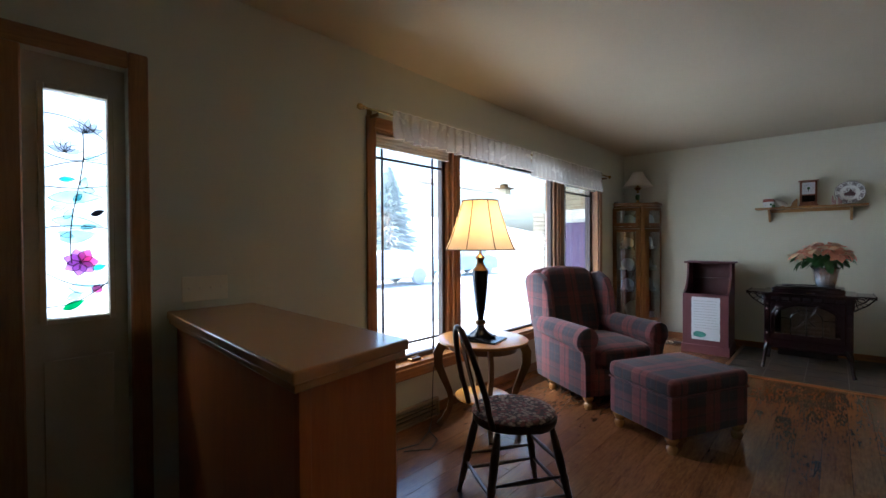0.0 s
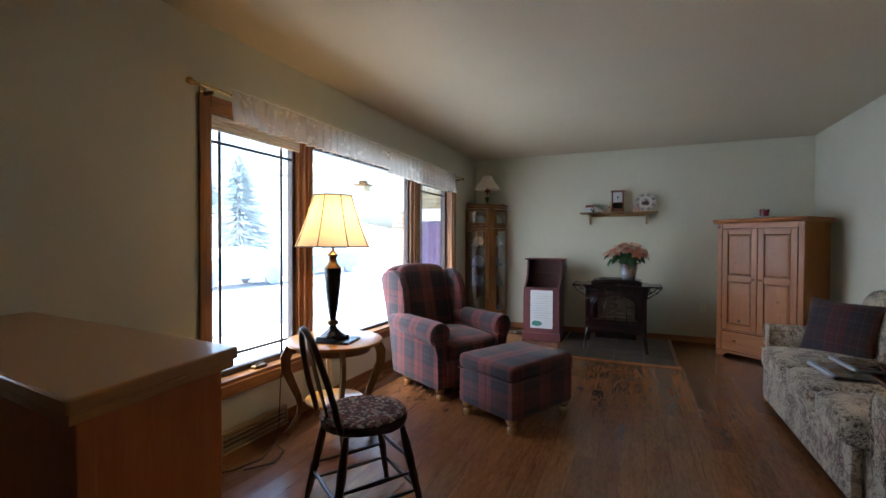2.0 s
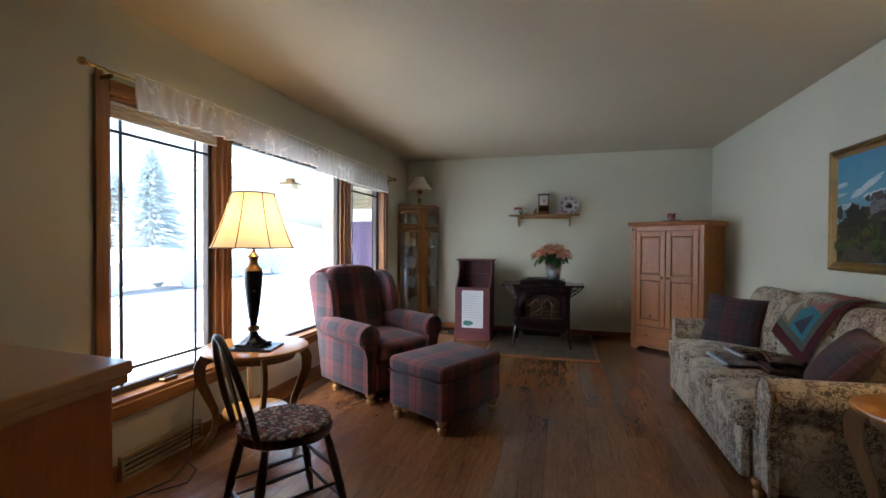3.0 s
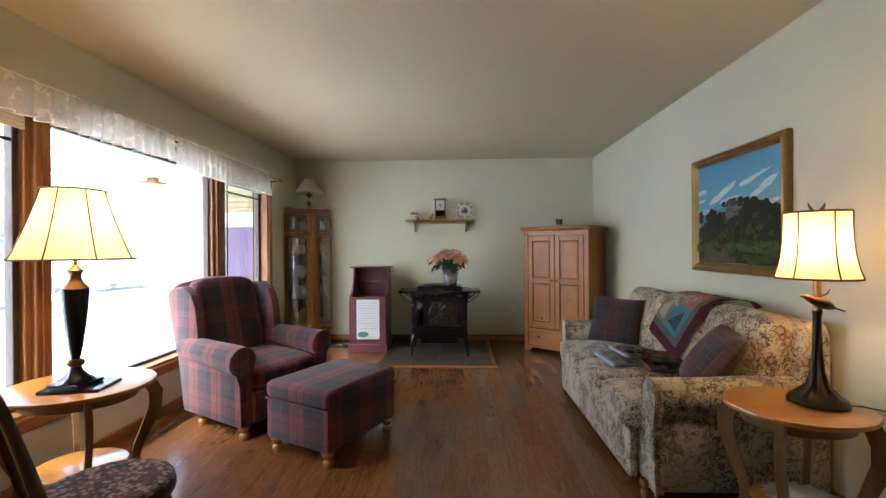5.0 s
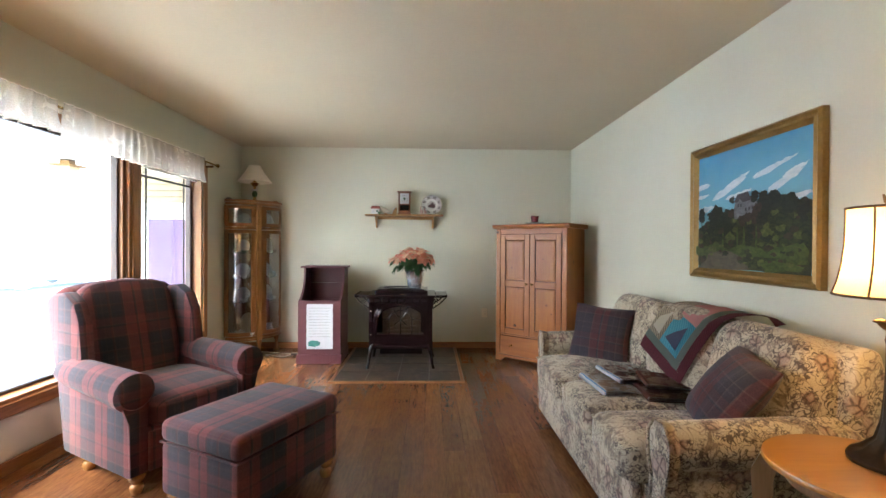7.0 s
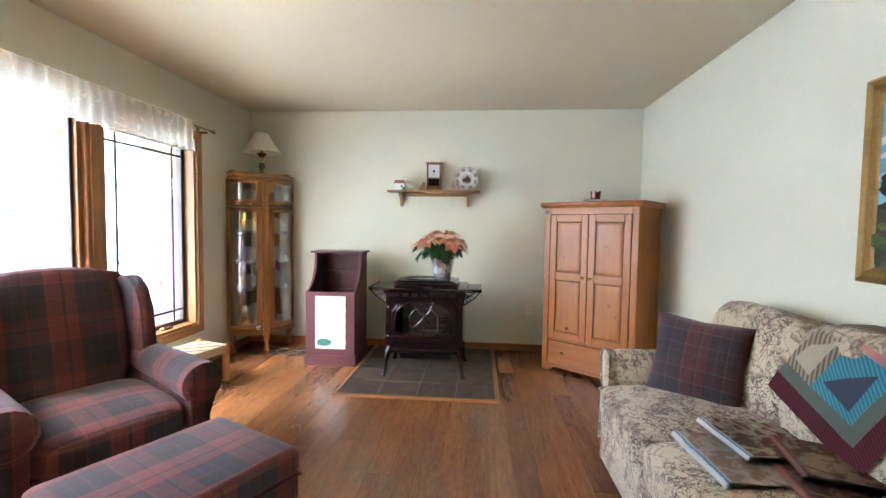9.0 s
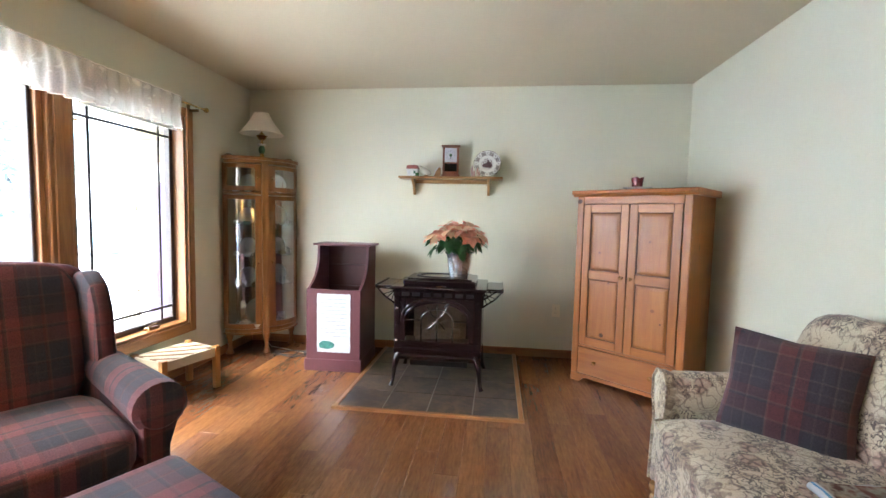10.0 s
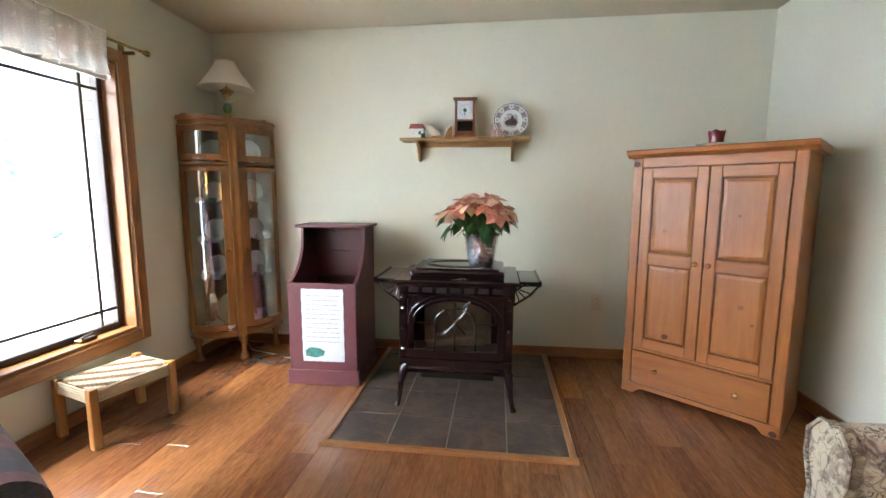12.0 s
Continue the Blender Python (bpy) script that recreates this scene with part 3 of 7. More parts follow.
# sidelight beside the front door
side = thing("door_1", label="cream sidelight panel with a stained-glass flower pane in an oak frame", category="door", kind="structure")
part("casing_side", box(XW, XW + 0.02, SY1, 0.54, 0, 2.04, 0.005), TRIMZ, side)
part("casing_top", box(XW, XW + 0.02, DY0 - 0.07, SY1, SZ1, 2.04, 0.005), TRIM, side)
part("casing_far_side", box(XW, XW + 0.02, DY0 - 0.07, DY0, 0, SZ1, 0.005), TRIMZ, side)
part("mullion_post", box(XW - TH, XW + 0.02, 0.06, SY0, 0.0, SZ1, 0.006), TRIMZ, side)
XP = XW - 0.05
GY0, GY1, GZ0, GZ1 = 0.215, 0.408, 0.96, 1.84
bm = box(XP - 0.04, XP, SY0, GY0, 0, SZ1, 0)
box(XP - 0.04, XP, GY1, SY1, 0, SZ1, 0, bm)
box(XP - 0.04, XP, GY0, GY1, 0, GZ0, 0, bm)
box(XP - 0.04, XP, GY0, GY1, GZ1, SZ1, 0, bm)
box(XP, XP + 0.006, GY0 - 0.012, GY1 + 0.012, 0.2, 0.80, 0.003, bm)
part("side_panel", bm, CREAM, side, "cream painted panel")
bm = box(XP, XP + 0.012, GY0 - 0.02, GY0, GZ0 - 0.02, GZ1 + 0.02, 0.003)
box(XP, XP + 0.012, GY1, GY1 + 0.02, GZ0 - 0.02, GZ1 + 0.02, 0.003, bm)
box(XP, XP + 0.012, GY0, GY1, GZ0 - 0.02, GZ0, 0.003, bm)
box(XP, XP + 0.012, GY0, GY1, GZ1, GZ1 + 0.02, 0.003, bm)
part("pane_moulding", bm, CREAM, side)
part("front_door", box(XP - 0.045, XP - 0.002, DY0 + 0.004, 0.056, 0.004, SZ1 - 0.004, 0.004), TRIMZ, side, "oak stained front door")
bm = lathe([(0, 0), (0.028, 0), (0.028, 0.006), (0.012, 0.012), (0.012, 0.035), (0.026, 0.045), (0.026, 0.06), (0, 0.068)], 16, None, T(XP - 0.002, 0.0, 1.0, 0, 0, 90))
part("door_handle", bm, DARKBRASS, side, "aged brass door knob", True)


def stain(name, c, opal=0.5):
    m, nt, b = node_mat(name, 0.1)
    tr, tl, mx = nt.nodes.new("ShaderNodeBsdfTransparent"), nt.nodes.new("ShaderNodeBsdfTranslucent"), nt.nodes.new("ShaderNodeMixShader")
    v = coords(nt)
    col = ramp(nt, noise_of(nt, v, 22, 3), [(0.3, tuple(x * 0.8 for x in c)), (0.7, c)])
    L(nt, col, tr.inputs[0]), L(nt, col, tl.inputs[0])
    mx.inputs[0].default_value = opal
    L(nt, tr.outputs[0], mx.inputs[1]), L(nt, tl.outputs[0], mx.inputs[2]), L(nt, mx.outputs[0], nt.nodes["Material Output"].inputs[0])
    return m


CLEARST = stain("obscure_glass", (0.92, 0.95, 0.97), 0.4)
STAINS = {"teal": stain("teal_glass", (0.30, 0.78, 0.76)), "violet": stain("violet_glass", (0.68, 0.42, 0.72)), "pink": stain("pink_glass", (0.85, 0.30, 0.58)),
          "green": stain("green_glass", (0.12, 0.5, 0.25)), "grey": stain("grey_glass", (0.80, 0.83, 0.88)), "pale": stain("pale_blue_glass", (0.74, 0.93, 0.95)), "dark": stain("dark_glass", (0.05, 0.05, 0.06))}
pane = part("pane", box(XP - 0.022, XP - 0.018, GY0, GY1, GZ0, GZ1, 0), CLEARST, side, "clear stained-glass background")


def gp(u, v):
    return (GY0 + u * (GY1 - GY0), GZ1 - v * (GZ1 - GZ0))


def petal(u, v, length, width, ang, key, name="petal"):
    a = radians(ang)
    pts = []
    for i in range(10):
        s = i / 9
        pts.append((s * length, math.sin(math.pi * s ** 0.8) * width / 2))
    pts += [(x, -y) for x, y in pts[-2:0:-1]]
    y0, z0 = gp(u, v)
    out = [(y0 + x * math.cos(a) - y * math.sin(a), z0 + x * math.sin(a) + y * math.cos(a)) for x, y in pts]
    out = [(min(GY1, max(GY0, y)), min(GZ1, max(GZ0, z))) for y, z in out]
    part(name, prism(out, XP - 0.0165, XP - 0.014, "yz"), STAINS[key], side, key + " glass piece")
    loop = [(XP - 0.013, y, z) for y, z in out]
    tube(loop + [loop[0]], 0.0011, 4, LEADS)


LEADS = bmesh.new()
for a in (20, 50, 80, 110, 140, 165):
    petal(0.66, 0.165, 0.06, 0.022, a, "grey")
for a in (10, 40, 70, 100, 130, 160):
    petal(0.32, 0.262, 0.055, 0.018, a, "grey")
petal(0.62, 0.285, 0.06, 0.02, 15, "pale", "leaf")
petal(0.22, 0.385, 0.05, 0.02, 5, "teal", "leaf")
petal(0.45, 0.48, 0.04, 0.02, 50, "teal", "leaf")
petal(0.72, 0.54, 0.05, 0.022, 25, "dark", "leaf")
for u, v, a, ln in ((0.05, 0.47, 5, 0.17), (0.1, 0.565, -8, 0.16), (0.2, 0.65, 10, 0.12), (0.35, 0.87, 0, 0.11)):
    petal(u, v, ln, 0.05, a, "pale", "leaf")
for u, v, a in ((0.1, 0.52, 20), (0.3, 0.56, 60), (0.55, 0.6, 10), (0.2, 0.62, -20), (0.8, 0.43, 170), (0.6, 0.42, 80)):
    petal(u, v, 0.05, 0.024, a, "pale", "leaf")
for a, k in ((0, "pink"), (60, "pink"), (110, "violet"), (160, "violet"), (210, "violet"), (260, "violet"), (310, "violet")):
    petal(0.55, 0.755, 0.058, 0.044, a, k)
petal(0.74, 0.79, 0.045, 0.025, 20, "teal", "leaf")
petal(0.25, 0.965, 0.075, 0.03, 25, "green", "leaf")
petal(0.9, 0.89, 0.04, 0.03, 160, "pink")
petal(0.55, 0.9, 0.05, 0.03, 200, "pale", "leaf")
for v0, v1, bow in ((0.1, 0.19, -0.03), (0.27, 0.24, 0.04), (0.42, 0.40, 0.01), (0.60, 0.60, -0.01), (0.80, 0.86, 0.03), (0.34, 0.30, -0.02), (0.95, 0.85, 0.03)):
    pts = [(XP - 0.012, *gp(u / 10, v0 + (v1 - v0) * u / 10 + bow * math.sin(math.pi * u / 10))) for u in range(11)]
    tube(pts, 0.002, 4, LEADS)
pts = [(XP - 0.012, *gp(0.5 + 0.12 * math.sin(v * 7), v)) for v in (0.16 + 0.06 * i for i in range(11))]
tube(pts, 0.002, 4, LEADS)
part("lead_lines", LEADS, VENTDARK, side, "dark lead lines")

# curtain rod and valance
rod = thing("curtain_rod", label="thin brass curtain rod with ball finials over the window", category="curtain rod")
part("rod", tube([(XW + 0.085, 1.66, 2.06), (XW + 0.085, 5.40, 2.065)], 0.008, 8), BRASS, rod, smooth=True)
for yy, s in ((1.65, -1), (5.41, 1)):
    part("finial", lathe([(0.008, 0), (0.008, 0.02), (0.013, 0.025), (0.009, 0.032), (0.018, 0.045), (0.02, 0.055), (0.014, 0.068), (0, 0.073)], 12, None, T(XW + 0.085, yy, 2.06 if s < 0 else 2.065, 0, -90 * s, 0)), BRASS, rod, smooth=True)
for yy in (1.73, 3.52, 5.365):
    bm = box(XW + 0.003, XW + 0.09, yy - 0.006, yy + 0.006, 2.03, 2.05, 0.002)
    box(XW + 0.001, XW + 0.008, yy - 0.02, yy + 0.02, 2.00, 2.09, 0.002, bm)
    part("bracket", bm, DARKBRASS, rod)


def valance(name, ya, yb, seed, drop):
    b = bmesh.new()
    n, mrows = int((yb - ya) / 0.012), 14
    grid = []
    for i in range(n + 1):
        y = ya + (yb - ya) * i / n
        col = []
        for j in range(mrows + 1):
            v = j / mrows
            z = 2.09 - v * (drop + 0.012 * noise.noise(Vector((y * 6, seed, 0))))
            amp = 0.006 + 0.016 * v
            x = XW + 0.113 + amp * math.sin(y * 2 * math.pi / 0.085 + 2.5 * noise.noise(Vector((y * 2.2, seed, v)))) + 0.012 * noise.noise(Vector((y * 5, v * 2, seed)))
            col.append(b.verts.new((x, y, z)))
        grid.append(col)
    for i in range(n):
        for j in range(mrows):
            f = b.faces.new((grid[i][j], grid[i + 1][j], grid[i + 1][j + 1], grid[i][j + 1]))
            f.smooth = True
    ends = [(c[-1].co.x, c[-1].co.y, c[-1].co.z) for c in grid]
    tops = [(c[0].co.x, c[0].co.y, c[0].co.z) for c in grid]
    ob = part(name, b, LACE)
    part("hem", tube(ends, 0.0035, 5), HEM, ob, "stitched lower hem", True)
    part("heading", tube(tops, 0.0035, 5), HEM, ob, "gathered heading", True)
    return tagged(ob, "sheer cream lace valance gathered on the rod above the window", "curtain", "valances over the window")


valance("valance", 1.84, 3.50, 1.7, 0.19)
valance("valance", 3.55, 5.17, 5.2, 0.235)

# floor register, wall plates
vent = thing("floor_vent", (XW, 2.10, 0.0), label="long bronze baseboard heating register below the window", category="vent")
bm = box(0.0165, 0.055, -0.3, 0.22, 0.0, 0.012, 0.002)
box(0.0165, 0.045, -0.3, 0.22, 0.10, 0.125, 0.004, bm)
box(0.0165, 0.05, -0.3, -0.285, 0.012, 0.10, 0.002, bm)
box(0.0165, 0.05, 0.205, 0.22, 0.012, 0.10, 0.002, bm)
part("frame", bm, VENT, vent)
part("duct", box(0.0165, 0.022, -0.285, 0.205, 0.012, 0.10, 0), VENTDARK, vent)
for k in range(3):
    part("slat", box(0.024, 0.046, -0.284, 0.204, 0.022 + k * 0.028, 0.034 + k * 0.028, 0.002, None, None), VENT, vent)


def plate(name, m, w, h, kind_, label):
    t = thing(name, label=label, category="switch" if kind_ else "outlet")
    t.matrix_world = m
    part("cover", box(-w / 2, w / 2, -0.006, -0.0005, -h / 2, h / 2, 0.003), PLASTIC, t)
    if kind_:
        for k in range(kind_):
            x = (k - (kind_ - 1) / 2) * 0.046
            bm = box(x - 0.005, x + 0.005, -0.014, -0.006, -0.002, 0.012, 0.002)
            part("toggle", bm, PLASTIC, t)
    else:
        for z in (-0.02, 0.02):
            bm = box(-0.016, 0.016, -0.008, -0.006, z - 0.013, z + 0.013, 0.004)
            sk = part("socket", bm, PLASTIC, t)
            part("slots", box(-0.008, -0.006, -0.0088, -0.0079, z - 0.006, z + 0.006, 0, box(0.006, 0.008, -0.0088, -0.0079, z - 0.006, z + 0.006, 0)), CORD, sk)


plate("switch_plate", pose(XW, 0.76, 1.04, 0, 0, 90), 0.2, 0.115, 4, "ivory four-gang light switch plate above the counter")
plate("wall_outlet", pose(0.78, YN, 0.435), 0.072, 0.115, 0, "ivory duplex wall outlet beside the armoire")

# hearth pad
hearth = thing("hearth_pad", (-0.19, 0, 0), label="slate-tiled hearth pad edged with oak trim under the stove", category="hearth")
HX, HY0, HY1 = 0.622, 4.845, 6.203
part("grout_bed", box(-HX + 0.03, HX - 0.03, HY0 + 0.03, HY1, -0.011, 0.006, 0), GROUT, hearth)
part("front_trim", prism([(HY0, 0.0), (HY0 + 0.008, 0.016), (HY0 + 0.034, 0.016), (HY0 + 0.034, 0.0)], -HX, HX, "yz"), TRIMX, hearth)
for s in (-1, 1):
    part("side_trim", prism([(s * HX, 0.0), (s * (HX - 0.008), 0.016), (s * (HX - 0.034), 0.016), (s * (HX - 0.034), 0.0)], HY0 + 0.036, HY1, "xz"), TRIM, hearth)
m, nt, b = node_mat("slate_tile", 0.42)
info = nt.nodes.new("ShaderNodeObjectInfo")
tc = nt.nodes.new("ShaderNodeTexCoord")
off = nt.nodes.new("ShaderNodeVectorMath")
off.operation = "MULTIPLY_ADD"
L(nt, info.outputs["Random"], off.inputs[0])
off.inputs[1].default_value = (9, 5, 0)
L(nt, tc.outputs["Object"], off.inputs[2])
n1 = noise_of(nt, off.outputs[0], 5, 5, 0.6, 1.0)
n2 = noise_of(nt, off.outputs[0], 30, 4, 0.6)
L(nt, ramp(nt, calc(nt, "ADD", calc(nt, "MULTIPLY", n1, 0.75), calc(nt, "MULTIPLY", n2, 0.25)), [(0.33, (0.036, 0.028, 0.025)), (0.48, (0.062, 0.047, 0.039)), (0.60, (0.115, 0.078, 0.054)), (0.72, (0.060, 0.050, 0.046))]), b.inputs["Base Color"])
bump(nt, b, n1, 0.4, 0.003)
SLATE = m
tw = (2 * HX - 0.068) / 4
tl = 0.297
tile_me = None
for j in range(5):
    y0 = HY0 + 0.036 + j * tl
    ln = min(tl, HY1 - y0)
    if ln < 0.03:
        break
    for i in range(4):
        x = -HX + 0.034 + tw * (i + 0.5)
        if j < 4:
            if tile_me is None:
                ob = part("tile", box(-tw / 2 + 0.003, tw / 2 - 0.003, -tl / 2 + 0.003, tl / 2 - 0.003, -0.004, 0.0035, 0.0015), SLATE, hearth, at=T(x, y0 + tl / 2, 0.006))
                tile_me = ob.data
            else:
                share("tile", tile_me, hearth, T(x, y0 + tl / 2, 0.006, 180 * ((i + j) % 2)))
        else:
            part("tile", box(-tw / 2 + 0.003, tw / 2 - 0.003, -ln / 2 + 0.003, ln / 2 - 0.003, -0.004, 0.0035, 0.0015), SLATE, hearth, at=T(x, y0 + ln / 2, 0.006))

# ---- counter ----
ctr = thing("counter_cabinet", (-2.178, 0.0, 0.0), label="waist-high stained oak cabinet with a glossy wooden top by the entry", category="cabinet")
top = [(0.0, 0.60), (1.268, 0.50), (1.213, 0.915), (0.0, 0.985)]
bm = prism(top, 0.917, 0.95, "xy", 0.006)
part("countertop", bm, COUNTER, ctr, "glossy oak top with a rounded edge")
bm = prism([(0.0, 0.608), (1.26, 0.508), (1.206, 0.908), (0.0, 0.978)], 0.895, 0.9165, "xy", 0.004)
part("edge_moulding", bm, COUNTER, ctr)
body_poly = [(0.018, 0.635), (1.236, 0.535), (1.186, 0.885), (0.018, 0.955)]
part("body", prism(body_poly, 0.0, 0.8945, "xy", 0.004), COUNTERZ, ctr)
for a, c in (((1.241, 0.530), (1.188, 0.89)),):
    bm = prism([(a[0] - 0.02, a[1] - 0.006), (a[0] + 0.008, a[1] - 0.006), (a[0] + 0.004, a[1] + 0.03), (a[0] - 0.02, a[1] + 0.03)], 0.0, 0.894, "xy", 0.003)
    part("corner_stile", bm, COUNTERZ, ctr)

# ---- wing chair ----
FOOT = [(0, 0), (0.022, 0), (0.026, 0.008), (0.03, 0.03), (0.027, 0.042), (0.018, 0.05), (0.022, 0.058), (0.032, 0.07), (0.036, 0.085), (0.03, 0.098), (0, 0.098)]


def feet(parent, spots, scale=1.0):
    me = None
    for x, y in spots:
        if me is None:
            me = part("foot", lathe([(r * scale, z) for r, z in FOOT], 14), TURNED, parent, "glossy turned wooden foot", True, T(x, y)).data
        else:
            tagged(share("foot", me, parent, T(x, y)), "glossy turned wooden foot")


def soft_prism(poly, t0, t1, bev=0.02, plane="xz"):
    return prism(poly, t0, t1, plane, bev)


wc = thing("wing_armchair", (-1.415, 3.505, 0), -29, "red and grey plaid wing armchair with rolled arms on turned feet", "armchair")
part("base", box(-0.34, 0.27, -0.33, 0.33, 0.095, 0.33, 0.02, seg=2), PLAID, wc, smooth=True)
part("front_panel", box(0.262, 0.285, -0.275, 0.275, 0.10, 0.30, 0.015, seg=2), PLAID, wc, smooth=True)
part("seat_cushion", puff(0.62, 0.55, 0.17, m=T(0.01, 0, 0.385, 0, 0, 2), crown=0.18), PLAID, wc, "thick plaid seat cushion")
for s in (-1, 1):
    a, c = sorted((s * 0.275, s * 0.362))
    part("side_panel", soft_prism([(-0.40, 0.09), (0.262, 0.09), (0.262, 0.52), (-0.48, 0.52)], a, c, 0.018), PLAID, wc, smooth=True)
    bm = bmesh.new()
    tube([(-0.42, s * 0.335, 0.535), (-0.30, s * 0.335, 0.54), (0.0, s * 0.335, 0.53), (0.20, s * 0.335, 0.52), (0.265, s * 0.335, 0.515), (0.283, s * 0.335, 0.515), (0.286, s * 0.335, 0.515)], [0.062, 0.080, 0.088, 0.095, 0.096, 0.076, 0.024], 20, bm)
    part("arm_roll", bm, PLAID, wc, "rolled plaid arm", True)
    part("arm_front", soft_prism([(s * 0.285, 0.10), (s * 0.36, 0.10), (s * 0.365, 0.36), (s * 0.40, 0.47), (s * 0.39, 0.54), (s * 0.335, 0.575), (s * 0.28, 0.54), (s * 0.27, 0.44)], 0.252, 0.276, 0.01, "yz"), PLAID, wc, smooth=True)
    a, c = sorted((s * 0.275, s * 0.355))
    wing = [(-0.52, 0.50), (-0.24, 0.53), (-0.22, 0.62), (-0.25, 0.82), (-0.31, 0.925), (-0.42, 0.978), (-0.60, 0.955), (-0.64, 0.89)]
    part("wing", soft_prism(wing, a, c, 0.026), PLAID, wc, "rounded plaid wing", True)
bm = puff(0.17, 0.56, 0.66, m=T(-0.455, 0, 0.70, 0, 0, -15), crown=0.0, power=4.5)
part("backrest", bm, PLAID, wc, "tall plaid back", True)
bm = bmesh.new()
pts = []
for i in range(13):
    y = -0.33 + 0.66 * i / 12
    pts.append((-0.585 + 0.02 * abs(y), y, 0.920 + 0.052 * math.cos(y / 0.33 * 1.5)))
tube(pts, [0.03] + [0.055] * 11 + [0.03], 14, bm)
part("top_roll", bm, PLAID, wc, "rolled top edge of the back", True)
part("outside_back", soft_prism([(-0.30, 0.10), (0.30, 0.10), (0.285, 0.76), (0.2, 0.84), (-0.2, 0.84), (-0.285, 0.76)], -0.045, 0.03, 0.025, "yz"), PLAID, wc, smooth=True, at=T(-0.50, 0, 0.0, 0, 0, -11))
bpy.data.objects["outside_back"].matrix_local = Matrix.Translation((-0.345, 0, 0.0)) @ pose(0, 0, 0, 0, -15, 0)
feet(wc, [(-0.25, -0.30), (0.235, -0.31), (-0.25, 0.30), (0.235, 0.31)], 1.15)

# ---- ottoman ----
ot = thing("ottoman", (-0.763, 3.119, 0), -27, "matching red and grey plaid storage ottoman on turned feet", "ottoman")
part("body", box(-0.252, 0.252, -0.322, 0.322, 0.095, 0.332, 0.018, seg=2), PLAID, ot, smooth=True)
bm = box(-0.259, 0.259, -0.329, 0.329, 0.337, 0.442, 0.036, seg=4)
for v in bm.verts:
    if v.co.z > 0.43:
        v.co.z += 0.012 * (1 - (v.co.x / 0.259) ** 2) * (1 - (v.co.y / 0.329) ** 2)
part("lid", bm, PLAID, ot, "padded hinged lid", True)
loop = [(sx * 0.254, sy * 0.324, 0.337) for sx, sy in ((-1, -1), (1, -1), (1, 1), (-1, 1), (-1, -1))]
part("piping", tube(loop, 0.005, 6), PLAID, ot)
feet(ot, [(-0.21, -0.275), (0.21, -0.275), (-0.21, 0.275), (0.21, 0.275)], 1.15)

# ---- sofa ----
sf = thing("sofa", (0, 0, 0), 0, "cream and brown floral three-cushion sofa with rolled arms", "sofa")
SY_N, SY_F = 2.42, 4.27
part("base", box(0.96, 1.76, SY_N + 0.06, SY_F - 0.05, 0.07, 0.32, 0.03, seg=2), FLORAL, sf, smooth=True)
cy = [2.575, 2.985, 3.46, 4.06]
for a, c in zip(cy, cy[1:]):
    front = 0.875
    part("seat_cushion", puff(1.56 - front, c - a - 0.004, 0.17, m=T((front + 1.56) / 2, (a + c) / 2, 0.385), crown=0.2, power=7), FLORAL, sf, "welted floral seat cushion")
    z = 0.445
    pts = [(1.5, a + 0.02, z), (front + 0.03, a + 0.02, z), (front + 0.012, a + 0.035, z), (front + 0.012, c - 0.035, z), (front + 0.03, c - 0.02, z), (1.5, c - 0.02, z)]
    part("welt", tube(pts, 0.005, 6), FLORAL, sf)
part("front_border", box(0.905, 0.955, SY_N + 0.16, SY_F - 0.22, 0.065, 0.31, 0.02, seg=2), FLORAL, sf, smooth=True)
bounds = [2.50, 3.05, 3.62, 4.25]
for k, (a, c) in enumerate(zip(bounds, bounds[1:])):
    bm = puff(0.24, c - a + 0.03, 0.50, m=T(1.60, (a + c) / 2, 0.655 + (0.012 if k == 1 else 0), 0, 0, 14), crown=0.0, power=4.2)
    part("back_cushion", bm, FLORAL, sf, "plump floral back section", True)
bm = prism([(1.60, 0.07), (1.79, 0.07), (1.79, 0.80), (1.77, 0.87), (1.72, 0.885), (1.66, 0.85)], SY_N + 0.02, SY_F - 0.01, "xz", 0.02)
part("back_frame", bm, FLORAL, sf, "upholstered sofa back", True)
for s, y0 in ((-1, SY_N), (1, SY_F)):
    ya, yb = sorted((y0, y0 - s * 0.145))
    part("arm_side", box(0.99, 1.76, ya + 0.01, yb, 0.07, 0.50, 0.025, seg=2), FLORAL, sf, smooth=True)
    yc = y0 - s * 0.07
    bm = tube([(0.985, yc, 0.50), (0.995, yc, 0.505), (1.03, yc, 0.51), (1.3, yc, 0.515), (1.62, yc, 0.53), (1.74, yc, 0.54)], [0.05, 0.075, 0.09, 0.092, 0.088, 0.05], 20)
    part("arm_roll", bm, FLORAL, sf, "rolled floral arm", True)
    scroll = [(yc - 0.075, 0.065), (yc + 0.075, 0.065), (yc + 0.062, 0.25), (yc + 0.05, 0.38), (yc + 0.078, 0.47), (yc + 0.078, 0.55), (yc + 0.035, 0.60), (yc - 0.035, 0.60), (yc - 0.078, 0.55), (yc - 0.078, 0.47), (yc - 0.05, 0.38), (yc - 0.062, 0.25)]
    part("arm_front", prism(scroll, 0.965, 1.01, "yz", 0.014), FLORAL, sf, "scrolled arm front panel", True)
    part("arm_cord", tube([(0.964, a, b) for a, b in scroll[1:] + scroll[:1]], 0.006, 6), FLORAL, sf)
feet(sf, [(0.96, SY_F - 0.1), (0.96, SY_N + 0.1), (1.7, SY_F - 0.1), (1.7, SY_N + 0.1)], 0.8)

# ---- pillows, quilt, magazines ----


